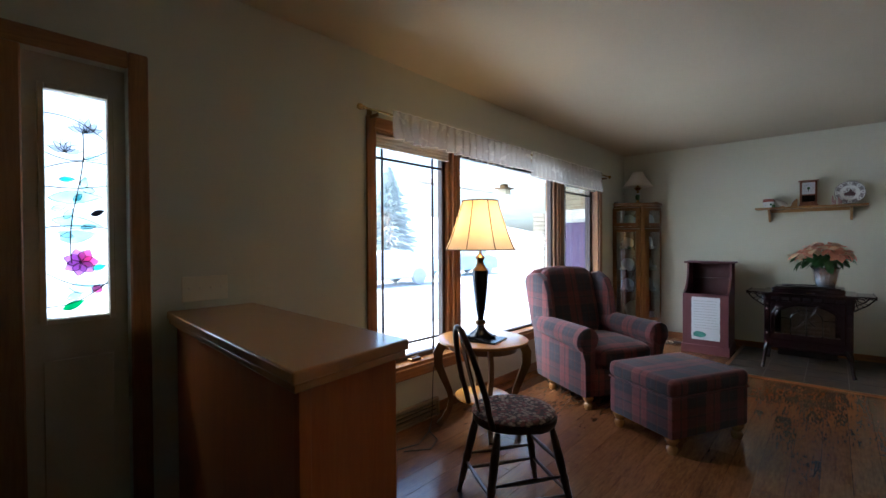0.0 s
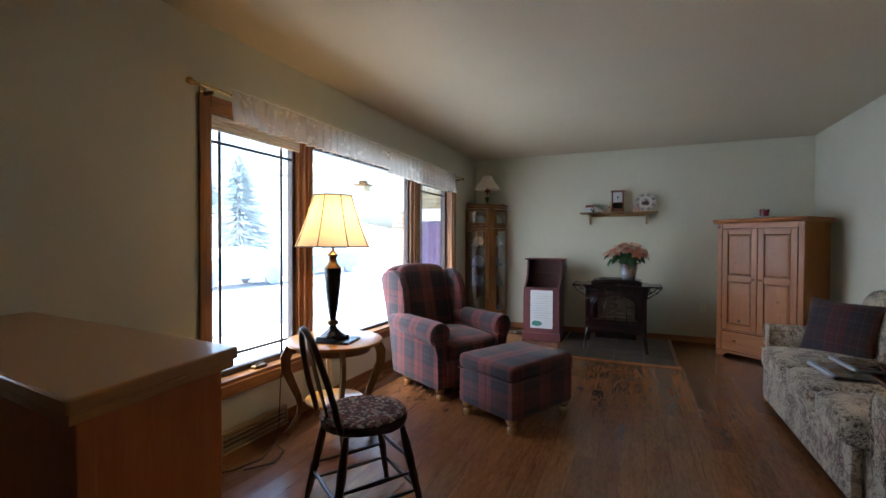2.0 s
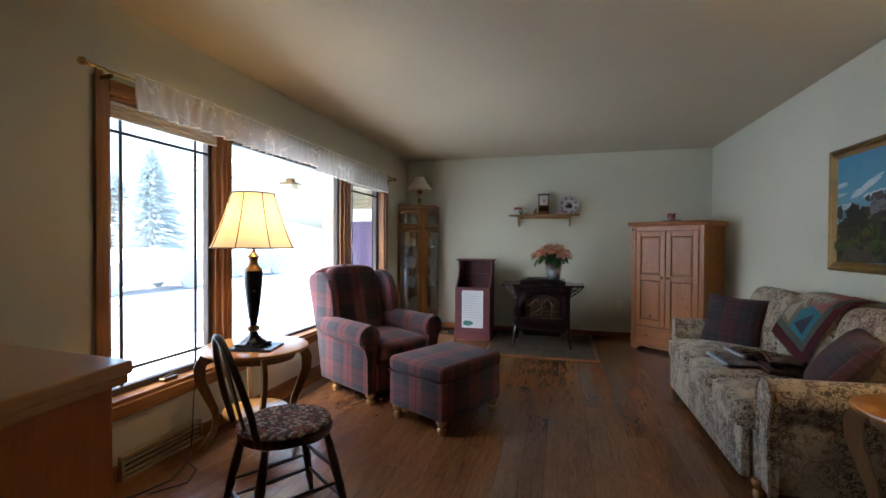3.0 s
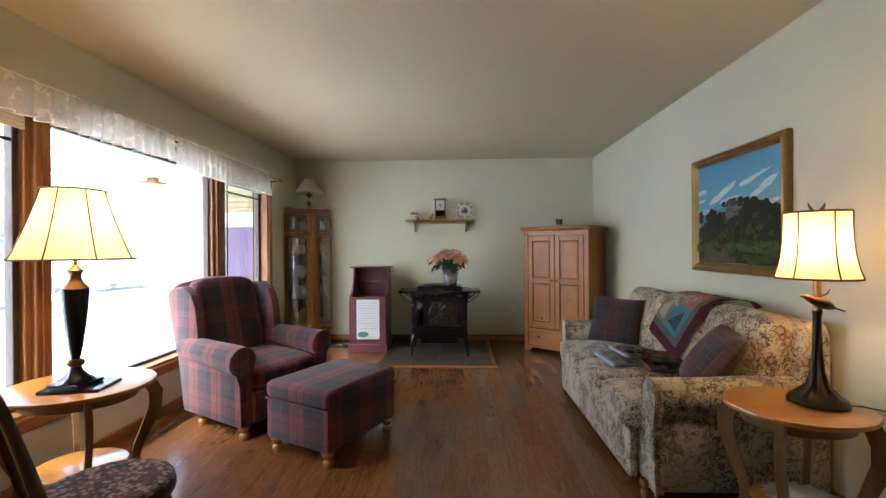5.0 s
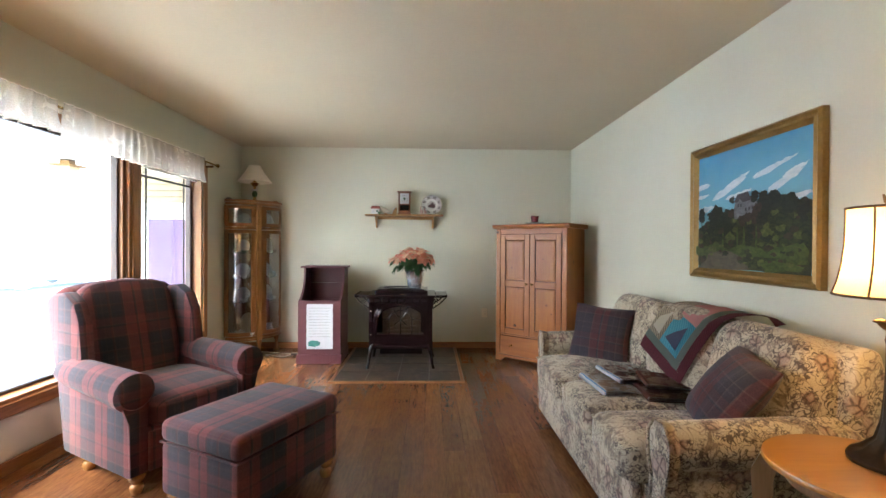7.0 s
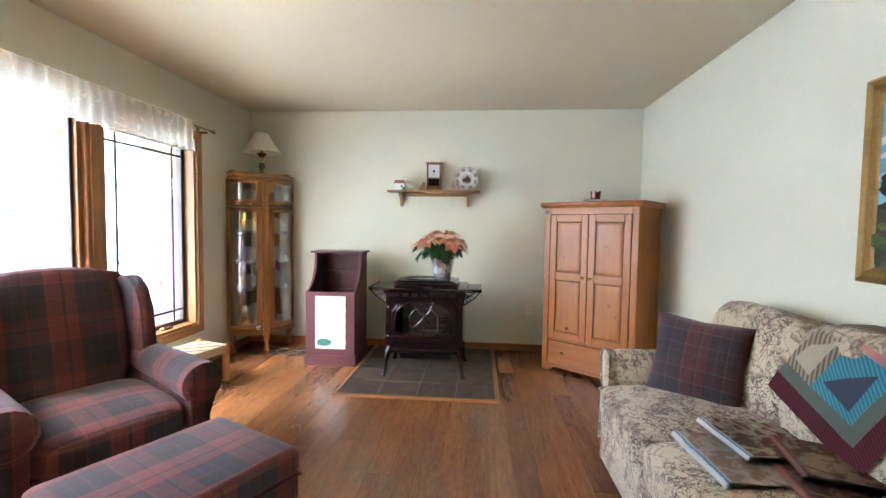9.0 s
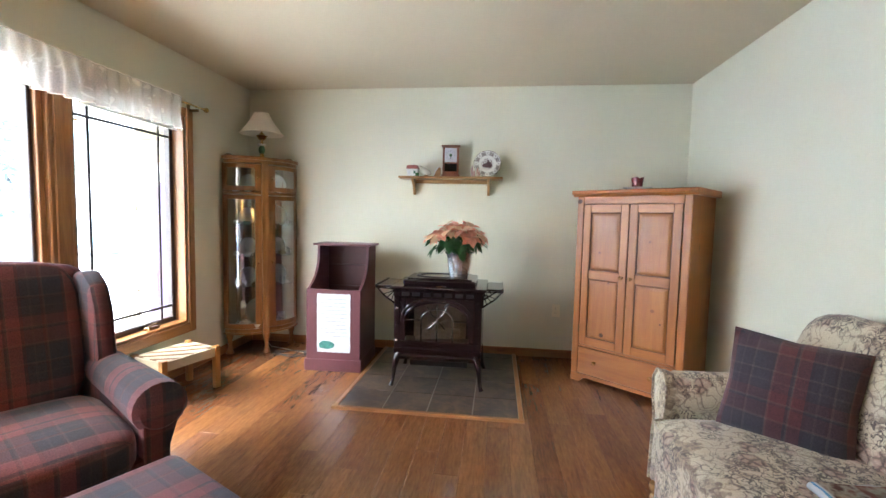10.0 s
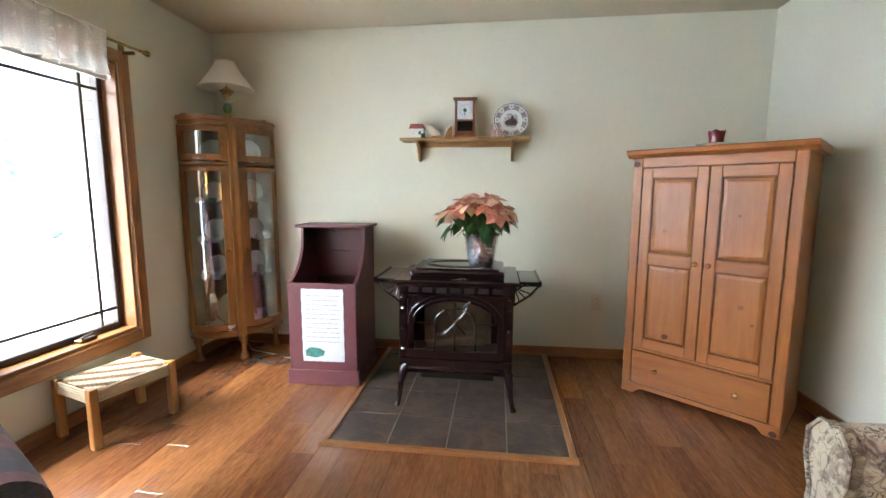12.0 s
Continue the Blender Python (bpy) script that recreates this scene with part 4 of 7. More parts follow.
def pillow(at, m, size, label):
    p = thing("throw_pillow", label=label, category="pillow", group="pillows on the sofa")
    p.matrix_world = m
    b = bmesh.new()
    n = 16
    for sgn in (-1, 1):
        g = []
        for i in range(n + 1):
            row = []
            for j in range(n + 1):
                u, v = i / n * 2 - 1, j / n * 2 - 1
                t = max(0, (1 - u * u) * (1 - v * v)) ** 0.42
                pin = 1 - 0.07 * (1 - abs(u)) * abs(v) - 0.07 * (1 - abs(v)) * abs(u)
                row.append(b.verts.new((u * size / 2 * pin, sgn * (0.004 + 0.082 * t + 0.007 * noise.noise(Vector((u * 2, v * 2, at))) * t), v * size / 2 * pin)))
            g.append(row)
        for i in range(n):
            for j in range(n):
                b.faces.new((g[i][j], g[i + 1][j], g[i + 1][j + 1], g[i][j + 1]))
        if sgn == -1:
            first = g
    for i in range(n):
        for (a1, a2), (b1, b2) in ((((i, 0), (i + 1, 0)), ((i, 0), (i + 1, 0))), (((i, n), (i + 1, n)), ((i, n), (i + 1, n))), (((0, i), (0, i + 1)), ((0, i), (0, i + 1))), (((n, i), (n, i + 1)), ((n, i), (n, i + 1)))):
            b.faces.new((first[a1[0]][a1[1]], first[a2[0]][a2[1]], g[b2[0]][b2[1]], g[b1[0]][b1[1]]))
    part("cover", b, PILLOW, p, smooth=True)
    return p


pillow(1.0, Matrix.Translation((1.315, 3.925, 0.632)) @ pose(0, 0, 0, 0, 0, -41) @ pose(0, 0, 0, -17, 3, 0), 0.41, "dark maroon and grey plaid throw pillow standing against the sofa arm")
pillow(2.0, Matrix.Translation((1.385, 2.715, 0.63)) @ pose(0, 0, 0, 0, 0, -110) @ pose(0, 0, 0, -35, 4, 0), 0.41, "maroon and grey plaid throw pillow tipped against the sofa back")


def sofa_drape(y, d):
    """A point of the sofa's back at length y along it and d down from its top edge (behind it when negative), a little proud."""
    prof = [(-0.16, 1.80, 0.83), (-0.08, 1.775, 0.905), (0.0, 1.70, 0.925), (0.08, 1.62, 0.915), (0.15, 1.555, 0.88), (0.24, 1.52, 0.80), (0.34, 1.485, 0.70), (0.44, 1.46, 0.60), (0.56, 1.44, 0.49)]
    for (d0, x0, z0), (d1, x1, z1) in zip(prof, prof[1:]):
        if d <= d1 or d1 == 0.56:
            f = (d - d0) / (d1 - d0)
            return Vector((x0 + (x1 - x0) * f, y, z0 + (z1 - z0) * f))


def patch(name, corners, material, lift, parent, label, n=12):
    b = bmesh.new()
    g = []
    A, B_, C, D_ = [Vector(c) for c in corners]
    for i in range(n + 1):
        row = []
        for j in range(n + 1):
            u, v = i / n, j / n
            q = (A * (1 - u) + B_ * u) * (1 - v) + (D_ * (1 - u) + C * u) * v
            p = sofa_drape(q.x, q.y)
            p.x -= lift
            p.z += lift * 0.6 + 0.004 * noise.noise(Vector((q.x * 14, q.y * 14, 3)))
            row.append(b.verts.new(p))
        g.append(row)
    for i in range(n):
        for j in range(n):
            b.faces.new((g[i][j], g[i + 1][j], g[i + 1][j + 1], g[i][j + 1]))
    bmesh.ops.solidify(b, geom=b.faces[:], thickness=0.004)
    part(name, b, material, parent, label, True)


def stripes_mat(name, a, c, per, ang):
    m, nt, b = node_mat(name, 0.95)
    v = coords(nt, rot=(ang, 0, 0))
    w = N(nt, "ShaderNodeTexWave", Scale=per, Distortion=0.6)
    w.bands_direction = "Y"
    L(nt, v, w.inputs["Vector"])
    L(nt, ramp(nt, w.outputs[1], [(0.4, a), (0.6, c)]), b.inputs["Base Color"])
    bump(nt, b, noise_of(nt, v, 200, 2), 0.3, 0.002)
    return m


Q_RED = stripes_mat("quilt_burgundy", (0.10, 0.018, 0.026), (0.15, 0.03, 0.04), 26, 0.8)
Q_GREEN = varied("quilt_sage", (0.17, 0.20, 0.16), 0.1, 0.95, fine=200, relief=0.4)
Q_BLUE = stripes_mat("quilt_blue", (0.06, 0.28, 0.38), (0.16, 0.42, 0.50), 24, 0.8)
Q_CREAM = stripes_mat("quilt_striped_cream", (0.46, 0.38, 0.26), (0.22, 0.17, 0.12), 16, 0.3)
Q_PALE = varied("quilt_cream", (0.58, 0.51, 0.37), 0.1, 0.95, fine=200, relief=0.4)
Q_PINK = varied("quilt_pink", (0.50, 0.22, 0.20), 0.1, 0.95, fine=200, relief=0.4)
Q_DARK = varied("quilt_slate", (0.09, 0.10, 0.15), 0.3, 0.95, fine=200, relief=0.4)
quilt = thing("patchwork_quilt", label="folded patchwork quilt with a burgundy border draped over the sofa back", category="quilt")
O = Vector((3.17, 0.555))                    # the hanging corner: length along the sofa, depth down its back
E1 = Vector((0.47, -0.14)).normalized()     # edge that runs up and away
E2 = Vector((-0.28, -0.62)).normalized()    # edge that runs up to the top


def qp(a, c):
    q = O + E1 * a + E2 * c
    return (q.x, max(-0.15, q.y))


patch("border", [qp(0, 0), qp(0.49, 0), qp(0.49, 0.075), qp(0, 0.075)], Q_RED, 0.010, quilt, "burgundy border")
patch("border", [qp(0, 0.075), qp(0.075, 0.075), qp(0.075, 0.72), qp(0, 0.72)], Q_RED, 0.010, quilt, "burgundy border")
patch("strip", [qp(0.075, 0.075), qp(0.49, 0.075), qp(0.49, 0.125), qp(0.075, 0.125)], Q_GREEN, 0.0105, quilt, "sage strip")
patch("strip", [qp(0.075, 0.125), qp(0.125, 0.125), qp(0.125, 0.66), qp(0.075, 0.66)], Q_GREEN, 0.0105, quilt, "sage strip")
patch("patch", [qp(0.125, 0.125), qp(0.33, 0.125), qp(0.33, 0.33), qp(0.125, 0.33)], Q_BLUE, 0.011, quilt, "blue checked patch")
patch("patch", [qp(0.33, 0.125), qp(0.49, 0.125), qp(0.49, 0.36), qp(0.33, 0.33)], Q_CREAM, 0.011, quilt, "cream striped patch")
patch("patch", [qp(0.125, 0.33), qp(0.33, 0.33), qp(0.33, 0.60), qp(0.125, 0.60)], Q_PINK, 0.011, quilt, "pink patch")
patch("patch", [qp(0.33, 0.33), qp(0.49, 0.36), qp(0.49, 0.60), qp(0.33, 0.60)], Q_CREAM, 0.011, quilt, "cream striped patch")
patch("triangle", [qp(0.155, 0.155), qp(0.30, 0.17), qp(0.235, 0.24), qp(0.17, 0.30)], Q_DARK, 0.0145, quilt, "dark triangle", 6)
patch("triangle", [qp(0.36, 0.15), qp(0.46, 0.16), qp(0.45, 0.24), qp(0.37, 0.31)], Q_PALE, 0.0145, quilt, "cream triangle", 6)


def cover_mat(name, cols):
    """Glossy print: the first two colours run along the spine, the rest cover the sheet in soft blocks."""
    m, nt, b = node_mat(name, 0.22)
    tc = nt.nodes.new("ShaderNodeTexCoord")
    sp = nt.nodes.new("ShaderNodeSeparateXYZ")
    L(nt, tc.outputs["Object"], sp.inputs[0])
    n = noise_of(nt, tc.outputs["Object"], 19, 3, 0.5, 0.2)
    body = ramp(nt, n, [(0.36, cols[2]), (0.48, cols[3]), (0.60, cols[4])])
    u = calc(nt, "ADD", sp.outputs[0], calc(nt, "MULTIPLY", n, 0.015))
    edge = ramp(nt, u, [(0.008, cols[0]), (0.014, cols[1]), (0.020, cols[0]), (0.048, (0, 0, 0))], True)
    L(nt, mix(nt, edge, body, ramp(nt, u, [(0.028, (0, 0, 0)), (0.034, (1, 1, 1))])), b.inputs["Base Color"])
    return m


def magazine(x, y, z, turn, w, l, t, cols, label, sheets=3, rise=0.0):
    """A folded bundle: sheets bent round a spine that lies along its own y, opening towards x."""
    g = thing("magazine", (x, y, z), turn, label, "magazine", "magazines on the sofa")
    cover = cover_mat("magazine_cover", cols)
    for k in range(sheets):
        i = t * 0.16 * k
        r_ = t / 2 - i
        prof = [(w - 0.012 * k, 0.0005 + i), (w * 0.6, 0.0005 + i), (t / 2, 0.0005 + i)]
        prof += [(t / 2 - r_ * math.sin(math.pi * q / 8), t / 2 - r_ * math.cos(math.pi * q / 8)) for q in range(1, 8)]
        prof += [(t / 2, t - i), (w * 0.35, t - i - 0.12 * t), (w * 0.7, t * 0.72 - i * 0.6), (w - 0.02 * k - 0.004, t * 0.5 - i * 0.4 + rise)]
        b = bmesh.new()
        rows = []
        for j in range(7):
            v = -l / 2 + l * j / 6
            wob = 0.004 * math.sin(j * 1.7 + x * 40 + k)
            rows.append([b.verts.new((px_ + wob * (px_ / w) ** 2, v + 0.008 * k * (px_ / w), max(0.0004, pz + (0.003 * math.sin(j * 1.1 + k + y * 30) * (px_ / w) if n > 9 else 0.0)))) for n, (px_, pz) in enumerate(prof)])
        for p, q in zip(rows, rows[1:]):
            for n in range(len(p) - 1):
                b.faces.new((p[n], p[n + 1], q[n + 1], q[n]))
        bmesh.ops.solidify(b, geom=b.faces[:], thickness=-0.0012)
        part("cover" if k == 0 else "page_fold", b, cover if k == 0 else (PAGES if k % 2 else cover), g, label if k == 0 else "folded inner pages", True)


RB, DB, BL, WH, TN, PL, GY = (0.30, 0.14, 0.11), (0.19, 0.10, 0.085), (0.20, 0.42, 0.68), (0.78, 0.80, 0.82), (0.42, 0.31, 0.23), (0.55, 0.47, 0.38), (0.34, 0.33, 0.36)
PW = (0.60, 0.57, 0.55)
MZ = 0.478
magazine(1.00, 3.27, MZ, 3, 0.23, 0.33, 0.030, [WH, BL, PL, PW, TN], "white and pale blue glossy magazine folded on the sofa seat", 4)
magazine(1.22, 3.17, MZ, -8, 0.24, 0.27, 0.026, [RB, RB, RB, TN, DB], "dark red glossy catalogue folded under the pile", 4)
magazine(1.13, 3.37, MZ + 0.030, 4, 0.23, 0.29, 0.022, [WH, BL, RB, PL, DB], "blue-edged glossy magazine lying on the pile", 4, 0.004)
magazine(1.27, 3.25, MZ + 0.036, -14, 0.22, 0.26, 0.026, [RB, DB, RB, DB, TN], "brown glossy catalogue folded on top of the pile", 4)
magazine(1.30, 3.44, MZ + 0.008, 12, 0.17, 0.20, 0.020, [TN, TN, TN, PL, DB], "tan printed leaflet lying behind the pile", 2)

# ---- painting ----
pic = thing("oil_painting", (XE - 0.002, 3.213, 1.468), -90, "gold-framed oil painting of a house on a wooded hill", "painting")
PWD, PHT = 0.475, 0.404                      # half width and half height of the frame
fw = 0.062
prof = [(0.0, 0.0), (0.0, -0.03), (0.012, -0.042), (0.026, -0.030), (0.040, -0.036), (0.054, -0.022), (fw, -0.016), (fw, 0.0)]
b = bmesh.new()
rings = []
for sx, sz in ((-1, -1), (1, -1), (1, 1), (-1, 1)):
    rings.append([b.verts.new((sx * (PWD - d), t, sz * (PHT - d))) for d, t in prof])
for k in range(4):
    a, c = rings[k], rings[(k + 1) % 4]
    for i in range(len(prof) - 1):
        b.faces.new((a[i], a[i + 1], c[i + 1], c[i]))
part("frame", b, GOLDLEAF, pic, "antique gold moulded frame")
iw, ih = PWD - fw + 0.002, PHT - fw + 0.002


def paint(name, c, c2, scale=14.0):
    m, nt, b = node_mat(name, 0.45)
    v = coords(nt, (1, 1, 1.8))
    L(nt, ramp(nt, noise_of(nt, v, scale, 5, 0.65, 1.0), [(0.35, c), (0.65, c2)]), b.inputs["Base Color"])
    bump(nt, b, noise_of(nt, v, 90, 3), 0.4, 0.001)
    return m


m, nt, b = node_mat("painted_sky", 0.45)
tc = nt.nodes.new("ShaderNodeTexCoord")
sp = nt.nodes.new("ShaderNodeSeparateXYZ")
L(nt, tc.outputs["Object"], sp.inputs[0])
L(nt, mix(nt, ramp(nt, calc(nt, "ADD", calc(nt, "MULTIPLY", sp.outputs[2], 1.6), 0.4), [(0.2, (0.20, 0.44, 0.52)), (0.95, (0.04, 0.24, 0.44))]), (0.25, 0.4, 0.52), calc(nt, "MULTIPLY", noise_of(nt, tc.outputs["Object"], 12, 4), 0.4)), b.inputs["Base Color"])
part("canvas", box(-iw, iw, -0.014, -0.002, -ih, ih, 0), m, pic, "painted blue sky")
P_HILL = paint("painted_woods", (0.006, 0.010, 0.006), (0.045, 0.055, 0.014), 26)
P_DARK = paint("painted_dark_trees", (0.005, 0.007, 0.005), (0.022, 0.026, 0.012), 28)
P_GRASS = paint("painted_grass", (0.028, 0.050, 0.010), (0.085, 0.115, 0.020), 22)
P_EARTH = paint("painted_earth", (0.06, 0.05, 0.035), (0.11, 0.09, 0.06), 14)
P_CLOUD = paint("painted_cloud", (0.42, 0.52, 0.58), (0.66, 0.70, 0.72), 12)
P_HOUSE = paint("painted_house", (0.13, 0.13, 0.14), (0.24, 0.24, 0.26), 20)
P_ROOF = paint("painted_roof", (0.05, 0.045, 0.05), (0.09, 0.08, 0.09), 20)
rnd = random.Random(11)
layer = [0.0145]


def blot(name, pts, material, rough_=0.0, n=3):
    out = []
    for i, p in enumerate(pts):
        q = pts[(i + 1) % len(pts)]
        for k in range(n):
            f = k / n
            out.append((max(-iw, min(iw, p[0] + (q[0] - p[0]) * f + rnd.uniform(-1, 1) * rough_)), max(-ih, min(ih, p[1] + (q[1] - p[1]) * f + rnd.uniform(-1, 1) * rough_))))
    layer[0] += 0.00012
    part(name, prism(out, -layer[0], -layer[0] + 0.0001, "xz"), material, pic)


# painting's own x runs from the picture's left to its right
def cloud(x, z, w, h, a):
    ca, sa = math.cos(radians(a)), math.sin(radians(a))
    pts = [(math.cos(t) * w / 2, math.sin(t) * h / 2 * (1 - 0.4 * math.cos(t))) for t in (i * 2 * math.pi / 12 for i in range(12))]
    blot("cloud", [(x + u * ca - v * sa, z + u * sa + v * ca) for u, v in pts], P_CLOUD, 0.005, 2)


for c_ in ((-0.14, 0.12, 0.30, 0.042, 20), (-0.08, 0.155, 0.22, 0.03, 22), (-0.06, 0.08, 0.22, 0.022, 10), (0.16, 0.18, 0.24, 0.028, 14), (0.24, 0.205, 0.20, 0.018, 12), (0.26, 0.115, 0.24, 0.04, 22), (0.32, 0.155, 0.16, 0.022, 20), (-0.37, 0.16, 0.13, 0.035, 6), (-0.37, 0.10, 0.12, 0.02, 6), (-0.33, 0.02, 0.18, 0.035, 8), (0.33, 0.03, 0.2, 0.03, 6)):
    cloud(*c_)
blot("hill", [(-iw, -ih), (iw, -ih), (iw, 0.0), (0.30, 0.03), (0.2, 0.045), (0.10, 0.01), (-0.05, 0.0), (-0.2, -0.02), (-0.3, -0.06), (-iw, -0.09)], P_HILL, 0.008, 5)
P_OLIVE = paint("painted_olive", (0.040, 0.054, 0.012), (0.125, 0.14, 0.03), 30)
P_BROWN = paint("painted_brush", (0.020, 0.012, 0.008), (0.060, 0.036, 0.020), 30)
for k in range(95):
    x, z = rnd.uniform(-iw + 0.03, iw - 0.03), rnd.uniform(-ih + 0.03, -0.035)
    if k % 4 == 0:
        z = -0.03 + 0.05 * math.exp(-((x - 0.15) / 0.2) ** 2) + rnd.uniform(-0.02, 0.02)
    rr = rnd.uniform(0.012, 0.036)
    mt = P_DARK if k % 4 == 0 else (P_OLIVE, P_DARK, P_BROWN, P_OLIVE, P_HILL)[rnd.randrange(5)]
    blot("foliage_dab", [(x + rr * rnd.uniform(0.7, 1.5) * math.cos(t), z + rr * rnd.uniform(0.6, 1.1) * math.sin(t)) for t in (i * math.pi / 4 for i in range(8))], mt, 0.004, 2)
blot("dark_trees", [(-0.28, -0.12), (-0.29, -0.02), (-0.24, 0.03), (-0.18, 0.03), (-0.15, -0.02), (-0.08, -0.1), (-0.16, -0.16)], P_DARK, 0.012, 3)
blot("house_wall", [(-0.07, -0.06), (0.10, -0.05), (0.10, 0.02), (0.07, 0.045), (-0.06, 0.05), (-0.075, 0.0)], P_HOUSE, 0.002, 2)
blot("house_roof", [(-0.08, 0.035), (-0.05, 0.08), (0.03, 0.085), (0.06, 0.04), (0.0, 0.03)], P_ROOF, 0.002, 2)
for x, z, r in ((0.08, 0.055, 0.03), (0.14, 0.03, 0.04), (0.20, 0.02, 0.05), (0.30, 0.0, 0.045), (-0.09, 0.05, 0.02), (0.13, -0.05, 0.05), (-0.36, -0.005, 0.028), (0.38, -0.03, 0.04), (-0.22, -0.1, 0.05)):
    blot("tree", [(x + r * math.cos(t), z + r * 1.1 * math.sin(t)) for t in (i * math.pi / 5 for i in range(10))], P_DARK, 0.007, 2)
blot("tree_trunk", [(-0.362, -0.09), (-0.356, -0.09), (-0.357, 0.0), (-0.361, 0.0)], P_DARK)
blot("meadow", [(-0.42, -0.22), (-0.25, -0.19), (-0.12, -0.22), (0.02, -0.2), (0.16, -0.24), (0.35, -0.19), (iw, -0.21), (iw, -0.30), (0.1, -0.27), (-0.2, -0.30), (-0.42, -0.27)], P_GRASS, 0.012, 3)
blot("foreground_bank", [(-0.34, -0.31), (-0.26, -0.24), (-0.14, -0.235), (-0.02, -0.27), (0.05, -ih), (-0.4, -ih)], P_EARTH, 0.008, 3)
blot("meadow", [(0.12, -0.30), (0.24, -0.275), (0.40, -0.30), (0.36, -0.335), (0.15, -0.335)], P_GRASS, 0.008, 3)
for x in (-0.17, -0.05, 0.0, 0.09):
    blot("pale_trunk", [(x, -0.24), (x + 0.008, -0.24), (x + 0.016, -0.15), (x + 0.005, -0.09), (x, -0.15)], P_GRASS, 0.003, 2)
for k in range(40):
    x, z = rnd.uniform(-iw + 0.04, iw - 0.04), rnd.uniform(-0.30, -0.12)
    rr = rnd.uniform(0.008, 0.022)
    blot("foliage_dab", [(x + rr * rnd.uniform(0.8, 2.0) * math.cos(t), z + rr * rnd.uniform(0.5, 1.0) * math.sin(t)) for t in (i * math.pi / 4 for i in range(8))], (P_DARK, P_OLIVE, P_HILL, P_BROWN)[k % 4], 0.003, 2)
blot("house_gable", [(-0.045, -0.055), (-0.0, -0.05), (0.0, 0.03), (-0.02, 0.05), (-0.045, 0.025)], P_HOUSE, 0.001, 2)
for x, z in ((-0.036, 0.005), (-0.018, 0.005), (0.02, -0.02), (0.045, -0.018), (0.07, -0.015)):
    blot("painted_window", [(x, z), (x + 0.012, z), (x + 0.012, z + 0.018), (x, z + 0.018)], P_ROOF)
for x, z, r_ in ((0.11, -0.01, 0.03), (0.04, -0.055, 0.03), (-0.085, -0.02, 0.025), (0.0, -0.07, 0.03), (0.085, -0.045, 0.028)):
    blot("tree", [(x + r_ * math.cos(t), z + r_ * math.sin(t)) for t in (i * math.pi / 5 for i in range(10))], P_BROWN, 0.008, 2)

# ---- oval end tables ----
def oval(a, c, n=40):
    return [(a * math.cos(2 * math.pi * i / n), c * math.sin(2 * math.pi * i / n)) for i in range(n)]


def end_table(at, turn, a, c, label):
    t = thing("end_table", at, turn, label, "side table", "oval end tables")
    part("tabletop", prism(oval(a, c), 0.578, 0.60, "xy", 0.008), TABLEWOOD, t, "polished oval oak top", True)
    part("apron", prism(oval(a * 0.76, c * 0.72), 0.525, 0.577, "xy", 0.004), TABLELEG, t, smooth=True)
    part("lower_shelf", prism(oval(a * 0.62, c * 0.60), 0.195, 0.213, "xy", 0.006), TABLEWOOD, t, "small oval lower shelf", True)
    for sx in (-1, 1):
        for sy in (-1, 1):
            d = Vector((sx * a * 0.62, sy * c * 0.62)).normalized()
            r0 = math.hypot(a * 0.62, c * 0.62)
            path = [(1.0, 0.575), (1.13, 0.50), (1.12, 0.42), (0.98, 0.33), (0.84, 0.24), (0.80, 0.18), (0.86, 0.11), (1.0, 0.05), (1.12, 0.012)]
            wid = [0.055, 0.064, 0.058, 0.048, 0.040, 0.036, 0.034, 0.034, 0.036]
            b = bmesh.new()
            rows = []
            nrm = Vector((-d.y, d.x)) * 0.013
            for i, (f, z) in enumerate(path):
                w = wid[i] / 2
                pi, pa = path[max(i - 1, 0)], path[min(i + 1, len(path) - 1)]
                tx, tz = (pa[0] - pi[0]) * r0, pa[1] - pi[1]
                ln = math.hypot(tx, tz)
                ox, oz = -tz / ln * w, tx / ln * w
                rows.append([b.verts.new(((d.x * (f * r0 + q * ox)) + s * nrm.x, (d.y * (f * r0 + q * ox)) + s * nrm.y, max(0.0, z + q * oz))) for q, s in ((-1, -1), (1, -1), (1, 1), (-1, 1))])
            for p, q in zip(rows, rows[1:]):
                for k in range(4):
                    b.faces.new((p[k], p[(k + 1) % 4], q[(k + 1) % 4], q[k]))
            b.faces.new(rows[0][::-1]), b.faces.new(rows[-1])
            bmesh.ops.subdivide_edges(b, edges=[e for e in b.edges if abs(e.verts[0].co.z - e.verts[1].co.z) > 0.02], cuts=2, smooth=0.6)
            part("leg", b, TABLELEG, t, "curved flat oak leg")
    return t


end_table((-1.775, 2.365, 0), 0, 0.315, 0.295, "oval oak end table with curved legs by the window")
end_table((1.41, 2.155, 0), 0, 0.26, 0.235, "oval oak end table with curved legs beside the sofa")
dl = thing("lace_doily", (1.44, 2.17, 0.213), label="white crocheted doily on the lower table shelf", category="doily")
b = bmesh.new()
ring = [[b.verts.new(((0.135 * f + (0.012 * math.cos(i * 2 * math.pi / 3) if f > 0.9 else 0)) * math.cos(i * math.pi / 24), (0.115 * f + (0.012 * math.cos(i * 2 * math.pi / 3) if f > 0.9 else 0)) * math.sin(i * math.pi / 24), 0.004 + 0.003 * math.sin(i * 1.3) * f)) for i in range(48)] for f in (0.3, 0.6, 0.85, 1.0)]
b.faces.new(ring[0])
